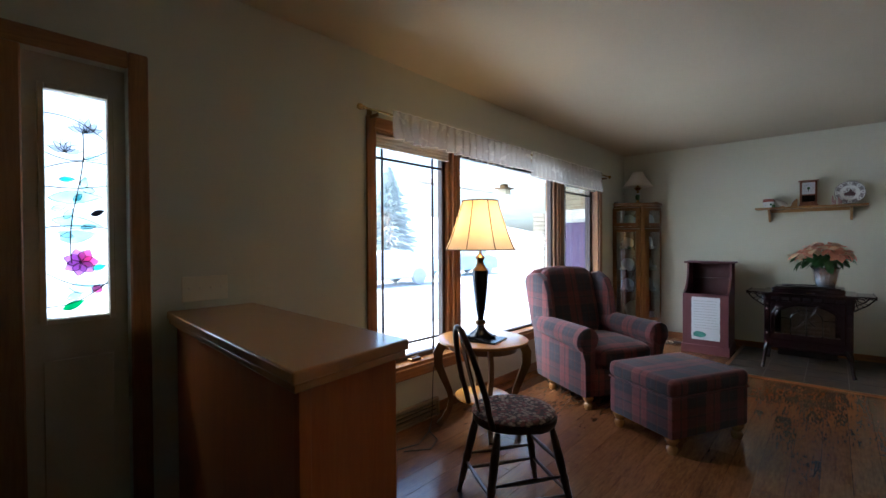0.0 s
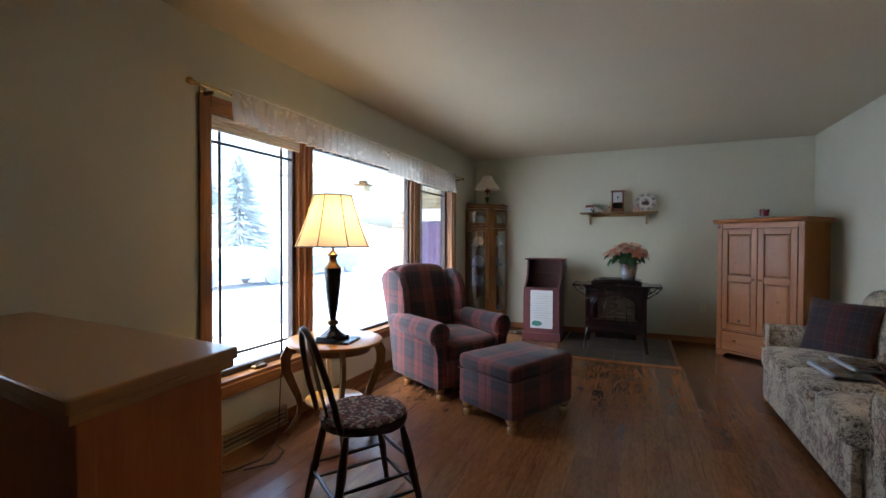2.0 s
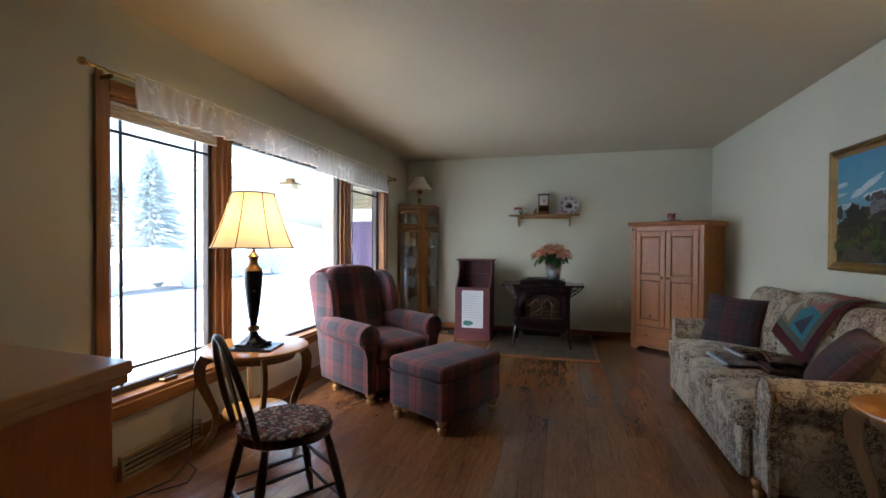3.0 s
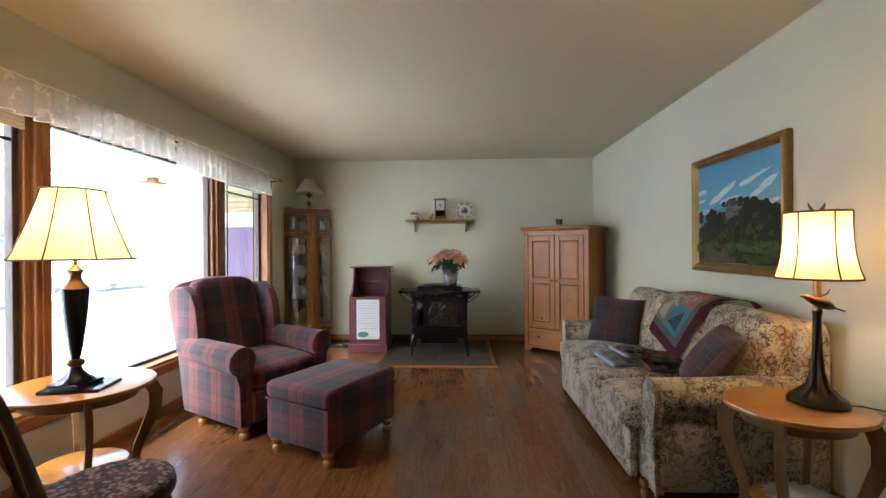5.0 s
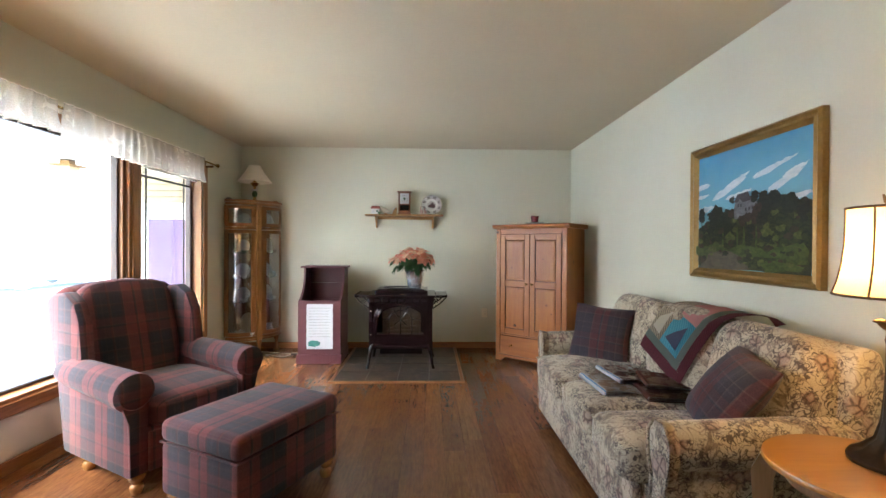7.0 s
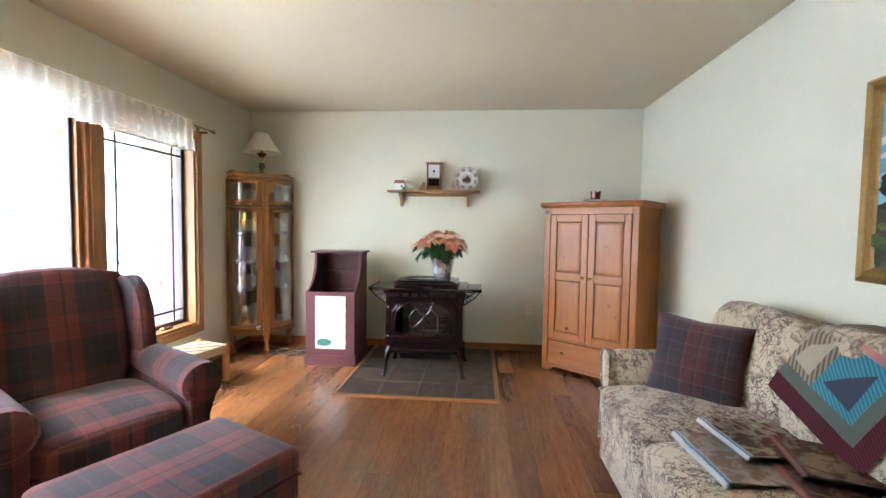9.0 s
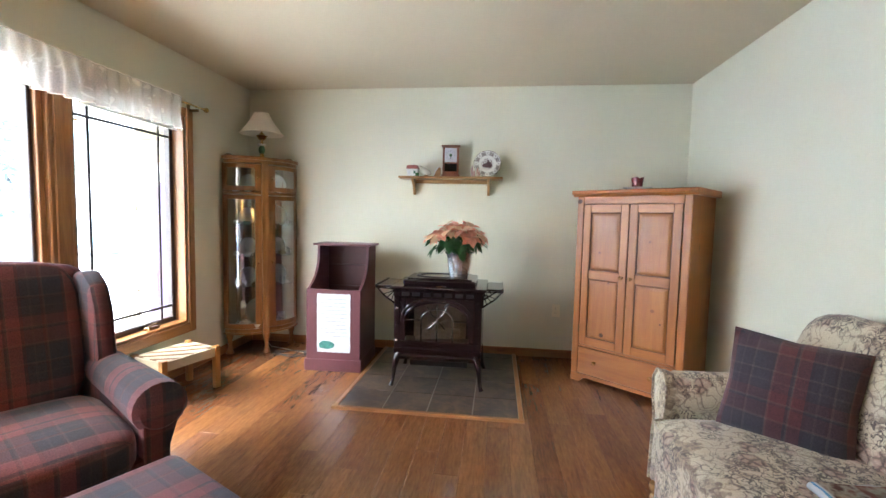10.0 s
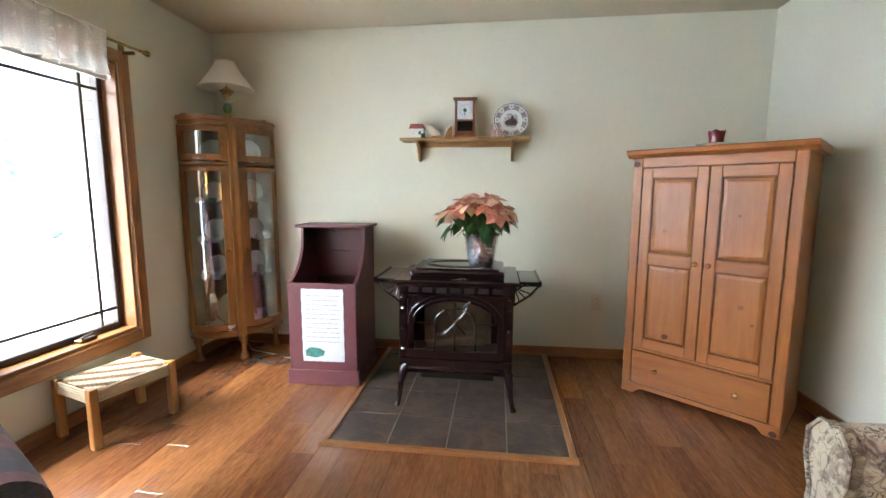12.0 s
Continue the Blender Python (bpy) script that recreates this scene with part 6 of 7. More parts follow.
pot_of("jug", 0.24, -0.31, 0.2255, 0.05, CHINAB, "cream china jug on the cabinet floor", prof=JUG, turn=-40)
pot_of("cup", 0.27, -0.38, 0.2255, 0.04, CHINA, "white china cup on the cabinet floor", prof=CUP, turn=-60)
pot_of("pitcher", 0.39, -0.16, 0.2255, 0.052, BLUEWHITE, "blue and white pitcher on the cabinet floor", prof=JUG, turn=-120)
pot_of("vase", 0.35, -0.24, 0.2255, 0.04, CHINA, "white china vase on the cabinet floor", False, prof=JUG)
china_plate(0.18, -0.20, 0.2255, 0.12, 45, CHINAB, "cream china platter standing at the back of the cabinet")
rnd = random.Random(8)
for zs in (0.6065, 0.8765, 1.1565):
    china_plate(0.13, -0.27, zs, rnd.uniform(0.075, 0.095), 20, BLUEWHITE if zs < 0.8 else CHINA, "china plate standing on a glass shelf")
    china_plate(0.33, -0.11, zs, rnd.uniform(0.075, 0.09), 70, CHINA, "white china plate standing on a glass shelf")
    for x, y in ((0.10, -0.39), (0.20, -0.40), (0.27, -0.33), (0.35, -0.24), (0.40, -0.16), (0.41, -0.08)):
        k = rnd.randrange(5)
        mt = (CHINA, BLUEWHITE, REDGLASS, CHINAB, GREENG)[k]
        nm = ("cup", "creamer", "goblet", "sugar_bowl", "bowl")[k]
        pot_of(nm, x, y, zs, rnd.uniform(0.028, 0.036), mt, ("white china cup", "blue transfer china creamer", "ruby glass goblet", "cream china sugar bowl", "green glass bowl")[k] + " on a glass shelf", k in (0, 1), prof=None if k == 3 else (JUG if k in (1,) else CUP), turn=rnd.uniform(0, 360))
china_plate(0.36, -0.17, 1.4475, 0.085, 62, CHINA, "white china plate in the top of the corner cabinet")
china_plate(0.16, -0.30, 1.4475, 0.08, 28, CHINAB, "cream china plate in the top of the corner cabinet")
pot_of("cup", 0.09, -0.40, 1.4475, 0.034, CHINA, "white china cup in the top of the corner cabinet", prof=CUP)
pot_of("candle_cup", 0.24, -0.37, 1.4475, 0.028, BRASS, "small brass cup in the top of the corner cabinet", False, prof=CUP)

# ---- wood box ----
wb = thing("wood_box", (-1.058, 5.51, 0), 1.5, "maroon painted kindling box with a scooped opening and paper sign", "wood box")
HW = 0.222
part("front", box(-HW, HW, 0.0, 0.02, 0.0, 0.665, 0.003), MAROON, wb)
for s in (-1, 1):
    side_p = [(0.0205, 0.0), (0.47, 0.0), (0.47, 1.0), (0.235, 1.0), (0.233, 0.93), (0.225, 0.87), (0.20, 0.81), (0.155, 0.75), (0.10, 0.705), (0.05, 0.68), (0.0205, 0.665)]
    a, c = sorted((s * HW, s * (HW - 0.02)))
    part("side", prism(side_p, a, c, "yz", 0.002), MAROON, wb, "scooped maroon side")
for k in range(4):
    z0 = 0.25 + k * 0.19
    part("back_board", box(-HW + 0.0205, HW - 0.0205, 0.45, 0.468, z0 - (0.23 if k == 0 else 0), z0 + 0.1885, 0.003), MAROON_IN, wb)
part("floor_board", box(-HW + 0.0205, HW - 0.0205, 0.021, 0.448, 0.30, 0.315, 0), MAROON_IN, wb)
part("top", box(-HW - 0.028, HW + 0.028, 0.20, 0.475, 1.0005, 1.02, 0.005), MAROON, wb, "overhanging top board")
bm = box(-HW - 0.014, HW + 0.014, -0.014, -0.0005, 0.0, 0.098, 0.005)
part("plinth", bm, MAROON, wb)
for s in (-1, 1):
    a, c = sorted((s * (HW + 0.0005), s * (HW + 0.014)))
    part("plinth", box(a, c, 0.0, 0.44, 0.0, 0.098, 0.005), MAROON, wb)
part("nail", tube([(-0.1, 0.41, 0.955), (-0.06, 0.445, 0.955)], 0.003, 6), CHROME, wb)
sign = part("paper_sign", prism([(-0.135 + 0.27 * (i / 12) + 0.0, 0.63 + 0.002 * math.sin(i * 2.3)) for i in range(13)] + [(0.137 + 0.002 * math.sin(j * 1.9), 0.63 - 0.475 * j / 16) for j in range(1, 17)] + [(0.137 - 0.272 * i / 12, 0.155 + 0.002 * math.sin(i * 2.9)) for i in range(1, 13)] + [(-0.137 + 0.002 * math.sin(j * 2.1), 0.155 + 0.475 * j / 16) for j in range(1, 16)], -0.0035, -0.0006, "xz"), PAPER, wb, "deckle-edged white paper with faint writing")
sign.location.x = 0.005
rnd = random.Random(2)
bars = bmesh.new()
for k in range(11):
    z = 0.585 - k * 0.03
    x = -0.11
    while x < 0.10:
        w = rnd.uniform(0.012, 0.045)
        box(x, min(0.11, x + w), -0.0045, -0.0038, z, z + 0.004, 0, bars)
        x += w + 0.008
part("writing", bars, GREYINK, sign, kind="stuff")
em = bmesh.new()
prism([(-0.115, 0.19), (-0.12, 0.225), (-0.09, 0.248), (-0.03, 0.245), (0.01, 0.225), (0.0, 0.195), (-0.05, 0.18)], -0.0048, -0.0039, "xz", 0, em)
part("emblem", em, varied("green_print", (0.06, 0.22, 0.18), 0.4, 0.7, big=30), sign)

# ---- stove ----
sv = thing("gas_stove", (-0.187, 5.30, 0.0095), 0, "dark brown enamelled cast-iron stove with an arched glass door", "stove")
BW = 0.322
part("body", box(-BW, BW, 0.17, 0.50, 0.235, 0.7, 0.008, seg=2), ENAMEL, sv)
for s in (-1, 1):
    a, c = sorted((s * BW, s * (BW - 0.06)))
    part("side_cheek", box(a, c, 0.02, 0.1695, 0.235, 0.7, 0.004), ENAMEL, sv)
part("firebox_floor", box(-BW + 0.0605, BW - 0.0605, 0.02, 0.1695, 0.235, 0.33, 0.002), IRON, sv)
part("firebox_top", box(-BW + 0.0605, BW - 0.0605, 0.02, 0.1695, 0.665, 0.7, 0.002), IRON, sv)
part("firebrick_back", box(-0.2, 0.2, 0.158, 0.1695, 0.3305, 0.6, 0.002), EMBER, sv, "grey firebrick panel")
for a, c, rr in (((-0.17, 0.06, 0.352), (0.15, 0.09, 0.362), 0.022), ((-0.12, 0.12, 0.375), (0.16, 0.11, 0.40), 0.024), ((-0.08, 0.07, 0.39), (0.06, 0.10, 0.47), 0.02)):
    part("ceramic_log", tube([a, tuple((p + q) / 2 + 0.008 for p, q in zip(a, c)), c], [rr * 0.9, rr, rr * 0.8], 9), EMBER, sv, "grey ceramic log", True)
part("front_frame", box(-BW, BW, -0.005, 0.0195, 0.235, 0.285, 0.006, box(-BW, BW, -0.005, 0.0195, 0.665, 0.715, 0.006, box(-BW, -BW + 0.045, -0.005, 0.0195, 0.2855, 0.6645, 0.006, box(BW - 0.045, BW, -0.005, 0.0195, 0.2855, 0.6645, 0.006)))), ENAMEL, sv, "moulded front frame")
part("top_plate", box(-BW - 0.03, BW + 0.03, -0.03, 0.52, 0.718, 0.742, 0.008, seg=2), ENAMEL, sv)
part("cornice", box(-BW - 0.014, BW + 0.014, -0.016, 0.51, 0.70, 0.7175, 0.006), ENAMEL, sv)
bm = box(-0.27, 0.27, 0.05, 0.47, 0.7425, 0.785, 0.012, seg=2)
part("raised_top", bm, ENAMEL, sv)
bm = prism([(-0.24, 0.08), (0.24, 0.08), (0.22, 0.45), (-0.22, 0.45)], 0.785, 0.795, "xy", 0.003)
part("griddle", bm, ENAMEL, sv)
b = bmesh.new()
for i in range(2):
    pts = [((0.20 - 0.02 * i) * math.cos(a), 0.26 + (0.13 - 0.02 * i) * math.sin(a), 0.797) for a in (2 * math.pi * k / 32 for k in range(33))]
    tube(pts, 0.004, 6, b)
part("griddle_ring", b, IRON, sv)
for s in (-1, 1):
    x0, x1 = sorted((s * (BW + 0.03), s * (BW + 0.145)))
    part("side_shelf", box(x0, x1, 0.03, 0.40, 0.722, 0.738, 0.005), ENAMEL, sv, "fold-out side shelf")
    part("shelf_edge", box(s * (BW + 0.145) - 0.006, s * (BW + 0.145) + 0.006, 0.025, 0.405, 0.712, 0.745, 0.003), ENAMEL, sv)
    for yy in (0.045, 0.36):
        b = bmesh.new()
        tube([(s * (BW + 0.004), yy, 0.60), (s * (BW + 0.03), yy, 0.62), (s * (BW + 0.09), yy, 0.66), (s * (BW + 0.14), yy, 0.718)], 0.007, 6, b)
        tube([(s * (BW + 0.004), yy, 0.60), (s * (BW + 0.006), yy, 0.70)], 0.006, 6, b)
        for f in (0.25, 0.5, 0.75):
            tube([(s * (BW + 0.006), yy, 0.70), (s * (BW + 0.13 * f), yy, 0.60 + 0.09 * f)], 0.004, 5, b)
        tube([(s * (BW + 0.006), yy, 0.712), (s * (BW + 0.14), yy, 0.716)], 0.005, 6, b)
        part("shelf_bracket", b, ENAMEL, sv, "openwork iron bracket")
for k in range(7):
    x = -0.235 + k * 0.0784
    part("grille_slot", box(x - 0.028, x + 0.028, -0.0085, -0.0055, 0.672, 0.702, 0.006), IRON, sv)
    part("slot_rib", box(x - 0.004 + 0.0392, x + 0.004 + 0.0392, -0.016, -0.0055, 0.667, 0.705, 0.002), ENAMEL, sv)
door = part("door", box(-0.272, 0.272, -0.02, -0.0055, 0.290, 0.345, 0.006, box(-0.272, -0.232, -0.02, -0.0055, 0.3455, 0.66, 0.006, box(0.232, 0.272, -0.02, -0.0055, 0.3455, 0.66, 0.006))), ENAMEL, sv, "cast door with an arched window")
arch = [(-0.2315, 0.66), (0.2315, 0.66), (0.2315, 0.50)] + [(0.225 * math.cos(math.pi * i / 16), 0.50 + 0.125 * math.sin(math.pi * i / 16)) for i in range(0, 17)] + [(-0.2315, 0.50)]
part("arch_spandrel", prism(arch, -0.019, -0.0055, "xz", 0.002), ENAMEL, door)
part("glass", box(-0.23, 0.23, -0.0052, -0.002, 0.34, 0.63, 0), FIREGLASS, door, "smoky reflective stove glass")
for r in (0.235, 0.262):
    pts = [(r * math.cos(math.pi * i / 20), -0.0215, 0.51 + (r - 0.10) * math.sin(math.pi * i / 20)) for i in range(1, 20)]
    part("arch_moulding", tube(pts, 0.005, 6), ENAMEL, door, smooth=True)
b = bmesh.new()
tube([(0, -0.017, 0.345), (0, -0.017, 0.62)], 0.006, 6, b)
for s in (-1, 1):
    tube([(s * 0.115, -0.017, 0.345), (s * 0.115, -0.017, 0.50)] + [(s * 0.115 * math.cos(math.pi / 2 * i / 8), -0.017, 0.50 + 0.085 * math.sin(math.pi / 2 * i / 8)) for i in range(1, 9)], 0.0055, 6, b)
    tube([(s * 0.23, -0.017, 0.50), (s * 0.115, -0.017, 0.50)], 0.005, 6, b)
    tube([(0, -0.017, 0.52)] + [(s * 0.07 * math.sin(a), -0.017, 0.56 - 0.04 * math.cos(a * 2)) for a in (0.4, 0.8, 1.2, 1.5)], 0.005, 6, b)
    tube([(0, -0.017, 0.50), (s * 0.06, -0.017, 0.44)], 0.0045, 6, b)
part("tracery", b, ENAMEL, door, "gothic window tracery")
b = bmesh.new()
tube([(0.05, -0.03, 0.60), (0.085, -0.034, 0.63)], 0.006, 6, b)
part("door_catch", b, IRON, door)
for s in (-1, 1):
    for z in (0.34, 0.46, 0.58, 0.64):
        part("hinge_knob", lathe([(0.009, 0), (0.011, 0.008), (0.006, 0.016), (0, 0.018)], 10, None, T(s * 0.298, -0.0055, z, 0, 90)), CHROME if s < 0 and z in (0.34, 0.58) else ENAMEL, sv, smooth=True)
part("ash_lip", box(-0.29, 0.29, -0.012, 0.46, 0.198, 0.2345, 0.010), ENAMEL, sv)
part("valve_box", box(-0.22, 0.22, 0.10, 0.40, 0.12, 0.1975, 0.006), IRON, sv)
for sx in (-1, 1):
    for yy, q in ((0.0, -1), (0.46, 1)):
        path = [(sx * 0.285, yy + 0.02 * -q, 0.234), (sx * 0.30, yy, 0.20), (sx * 0.312, yy + q * 0.008, 0.14), (sx * 0.318, yy + q * 0.006, 0.08), (sx * 0.325, yy + q * 0.01, 0.03), (sx * 0.335, yy + q * 0.02, 0.0)]
        part("leg", tube(path, [0.032, 0.026, 0.018, 0.014, 0.013, 0.017], 10), ENAMEL, sv, "curved cast leg", True)
part("key_rest", tube([(0.02, 0.03, 0.7475), (0.05, 0.02, 0.7475), (0.06, 0.0, 0.7475)], 0.003, 6), IRON, sv)
kf = thing("key", (-0.18, 5.29, 0.756), 30, "small brass stove key lying on the stove edge", "key")
b = tube([(-0.02, 0, 0.002), (0.02, 0, 0.002)], 0.002, 6)
tube([(0.02 + 0.008 * math.cos(a), 0.008 * math.sin(a), 0.002) for a in (i * 0.785 for i in range(9))], 0.002, 5, b)
part("shank", b, BRASS, kf)

# ---- poinsettia ----
pn = thing("poinsettia", (-0.055, 5.53, 0.8065), 0, "peach-coloured poinsettia in a silver foil-wrapped pot on the stove", "plant")
m, nt, bb = node_mat("silver_foil", 0.24, 1.0)
v = coords(nt, (1, 1, 0.35))
nf = noise_of(nt, v, 38, 3, 0.6, 1.5)
L(nt, ramp(nt, nf, [(0.3, (0.66, 0.68, 0.74)), (0.7, (0.9, 0.91, 0.94))]), bb.inputs["Base Color"])
bump(nt, bb, nf, 0.9, 0.006)
FOIL = m
b = bmesh.new()
rings = []
for r, z in ((0.0, 0.0), (0.068, 0.0), (0.074, 0.02), (0.088, 0.10), (0.100, 0.165), (0.112, 0.185), (0.108, 0.186), (0.094, 0.16), (0.0, 0.155)):
    if r == 0:
        rings.append([b.verts.new((0, 0, z))])
    else:
        rings.append([b.verts.new((r * (1 + 0.035 * math.sin(i * 2.4) + 0.02 * math.sin(i * 5.1 + z * 30)) * math.cos(2 * math.pi * i / 40), r * (1 + 0.035 * math.sin(i * 2.4)) * math.sin(2 * math.pi * i / 40), z + (0.008 * math.sin(i * 1.7) if z > 0.17 else 0))) for i in range(40)])
for p, q in zip(rings, rings[1:]):
    for i in range(40):
        j = (i + 1) % 40
        if len(p) == 1:
            b.faces.new((p[0], q[j], q[i]))
        elif len(q) == 1:
            b.faces.new((p[i], p[j], q[0]))
        else:
            b.faces.new((p[i], p[j], q[j], q[i]))
part("foil_pot", b, FOIL, pn, "crinkled silver foil pot wrap", True)


def leaf_mesh(name, ln, w, material, droop=0.25, lobed=True):
    b = bmesh.new()
    n = 7
    rows = []
    for i in range(n + 1):
        f = i / n
        ww = w / 2 * math.sin(math.pi * min(1, f * 0.96 + 0.04)) ** 0.8 * (1.12 if lobed and i in (2, 4) else 0.94)
        z = -droop * ln * f * f
        rows.append([b.verts.new((f * ln, -ww, z + 0.10 * ww)), b.verts.new((f * ln, 0, z - 0.06 * w)), b.verts.new((f * ln, ww, z + 0.10 * ww))])
    for p, q in zip(rows, rows[1:]):
        for k in (0, 1):
            b.faces.new((p[k], p[k + 1], q[k + 1], q[k]))
    bmesh.ops.solidify(b, geom=b.faces[:], thickness=0.0006)
    return b


rnd = random.Random(21)
stems = bmesh.new()
leaf_me, br_me, br2_me = None, None, None
heads = [(0.0, 0.0, 0.385), (0.11, 0.02, 0.38), (-0.11, 0.02, 0.39), (0.05, -0.11, 0.37), (-0.07, -0.10, 0.375), (0.18, -0.05, 0.355), (-0.19, -0.04, 0.365), (0.07, 0.11, 0.375), (-0.07, 0.12, 0.38), (-0.15, -0.11, 0.35), (0.13, -0.13, 0.335), (0.20, 0.05, 0.35), (-0.23, 0.03, 0.355)]
for hx, hy, hz in heads:
    hx, hy = hx * 0.9 - 0.02, hy * 0.95
    hz += 0.01 - 1.2 * hx * hx - 1.6 * min(0, hy) ** 2
    tube([(hx * 0.12, hy * 0.12, 0.155), (hx * 0.5, hy * 0.5, 0.24), (hx, hy, hz - 0.01)], 0.004, 5, stems)
    for ringk, (cnt, tilt, sc) in enumerate(((6, 0, 1.0), (5, 40, 0.72))):
        for k in range(cnt):
            a = 360 * k / cnt + rnd.uniform(-18, 18)
            sc2 = sc * rnd.uniform(0.85, 1.15)
            lean = min(30, 140 * math.hypot(hx + 0.02, hy))
            axis = Vector((-hy, hx + 0.02, 0)) if lean > 1 else Vector((1, 0, 0))
            mm_ = Matrix.Translation((hx, hy, hz + 0.004 * ringk)) @ Matrix.Rotation(radians(lean), 4, axis) @ pose(0, 0, 0, 0, 0, a) @ pose(0, 0, 0, rnd.uniform(-20, 20), -tilt + rnd.uniform(-22, 22) + 18, 0) @ Matrix.Diagonal((sc2, sc2, sc2, 1))
            pale = rnd.random() < 0.4
            me = br2_me if pale else br_me
            if me is None:
                ob = part("bract", leaf_mesh("bract", 0.092, 0.062, BRACT, 0.32), BRACT2 if pale else BRACT, pn, at=mm_)
                if pale:
                    br2_me = ob.data
                else:
                    br_me = ob.data
            else:
                share("bract", me, pn, mm_)
for k in range(60):
    a = rnd.uniform(0, 360)
    r = rnd.uniform(0.04, 0.17)
    z = rnd.uniform(0.22, 0.33)
    mm_ = Matrix.Translation((r * math.cos(radians(a)) - 0.02, r * math.sin(radians(a)), z)) @ pose(0, 0, 0, 0, 0, a + rnd.uniform(-30, 30)) @ pose(0, 0, 0, rnd.uniform(-20, 20), rnd.uniform(0, 45), 0) @ Matrix.Diagonal((*(rnd.uniform(0.85, 1.2),) * 3, 1))
    if leaf_me is None:
        leaf_me = part("leaf", leaf_mesh("leaf", 0.10, 0.056, LEAF, 0.4), LEAF, pn, at=mm_).data
    else:
        share("leaf", leaf_me, pn, mm_)
part("stems", stems, LEAF, pn)
part("soil", lathe([(0, 0.157), (0.092, 0.157), (0.09, 0.162), (0, 0.164)], 20), varied("potting_soil", (0.03, 0.02, 0.013), 0.3, 0.95), pn)

# ---- wall shelf ----
ws = thing("wall_shelf", (-0.203, YN, 1.605), 0, "oak wall shelf on two scrolled brackets", "shelf")
part("board", prism([(-0.465, -0.165), (0.465, -0.165), (0.465, -0.001), (-0.465, -0.001)], 0.0, 0.02, "xy", 0.005), SHELFWOOD, ws)
part("cleat", box(-0.33, 0.33, -0.018, -0.001, -0.035, -0.0005, 0.003), SHELFWOOD, ws)
for x in (-0.34, 0.34):
    part("bracket", prism([(-0.0015, -0.0008), (-0.14, -0.0008), (-0.14, -0.02), (-0.115, -0.035), (-0.09, -0.045), (-0.065, -0.07), (-0.055, -0.10), (-0.04, -0.125), (-0.02, -0.14), (-0.0015, -0.14)], x - 0.011, x + 0.011, "yz", 0.002), SHELFWOOD, ws, "scrolled oak bracket")
ZS = 1.6255
ck = thing("mantel_clock", (-0.205, 6.13, ZS), 4, "small cherry mantel clock with a square dial", "clock")
CHERRY = wood("cherry_case", (0.13, 0.045, 0.02), (0.21, 0.078, 0.034), (0.28, 0.11, 0.05), "z", 0.3)
part("case", box(-0.072, 0.072, -0.035, 0.035, 0.018, 0.262, 0.003), CHERRY, ck)
part("base", box(-0.082, 0.082, -0.042, 0.04, 0, 0.0175, 0.004), CHERRY, ck)
part("cap", box(-0.085, 0.085, -0.045, 0.04, 0.2625, 0.276, 0.005), CHERRY, ck)
part("dial", box(-0.054, 0.054, -0.040, -0.0355, 0.125, 0.25, 0.001), PAPER, ck, "white dial")
b = bmesh.new()
for k in range(12):
    a = k * math.pi / 6
    box(-0.0015, 0.0015, -0.0415, -0.0405, 0.034, 0.042, 0, b, T(0, 0, 0.187) @ pose(0, 0, 0, 0, math.degrees(a), 0))
part("hour_marks", b, CORD, ck)
for a, ln in ((170, 0.022), (185, 0.033)):
    b = box(-0.002, 0.002, -0.043, -0.042, 0, ln, 0, None, T(0, 0, 0.187) @ pose(0, 0, 0, 0, a, 0))
    part("hand", b, CORD, ck)
part("hub_flower", lathe([(0, 0), (0.014, 0), (0.010, 0.002), (0, 0.003)], 8, None, T(0, -0.0405, 0.187, 0, 90)), LEAF, ck)
part("lower_glass", box(-0.054, 0.054, -0.039, -0.0355, 0.045, 0.112, 0.001), STOVEGLASS, ck, "dark lower glass")
part("door_rail", box(-0.06, 0.06, -0.041, -0.0355, 0.114, 0.122, 0.001), CHERRY, ck)

pl = thing("plate", (0.122, 6.145, ZS), 0, "white plate with a brown transfer scene on a stand", "plate", "things on the wall shelf")
m0 = T(0, 0, 0.118) @ T(0, 0, 0, 0, 78, 0)
part("dish", lathe([(0, -0.005), (0.07, -0.005), (0.115, 0.010), (0.119, 0.014), (0.115, 0.013), (0.072, 0.0), (0, 0.0)], 40, None, m0), CHINA, pl, smooth=True)
PRINT = varied("brown_print", (0.10, 0.06, 0.065), 0.5, 0.2, big=40, relief=0)
PRINT2 = varied("grey_print", (0.36, 0.33, 0.34), 0.4, 0.2, big=60, relief=0)
part("scene_print", lathe([(0, 0.0006), (0.052, 0.0006), (0.054, 0.0012), (0, 0.0014)], 24, None, m0), BROWNWHITE, pl)
b = bmesh.new()
prism([(-0.04, -0.03), (0.035, -0.035), (0.045, -0.005), (0.02, 0.012), (0.015, 0.035), (0.0, 0.04), (-0.005, 0.012), (-0.03, 0.005), (-0.045, -0.01)], 0.0016, 0.0022, "xy", 0, b, m0)
part("castle_print", b, PRINT, pl)
ringv = [[(rr * math.cos(t * math.pi / 24), rr * math.sin(t * math.pi / 24)) for t in range(48)] for rr in (0.080, 0.114)]
b = bmesh.new()
lo_, hi_ = [b.verts.new(m0 @ Vector((x, y, 0.0045))) for x, y in ringv[0]], [b.verts.new(m0 @ Vector((x, y, 0.0125))) for x, y in ringv[1]]
for k in range(48):
    b.faces.new((lo_[k], lo_[(k + 1) % 48], hi_[(k + 1) % 48], hi_[k]))
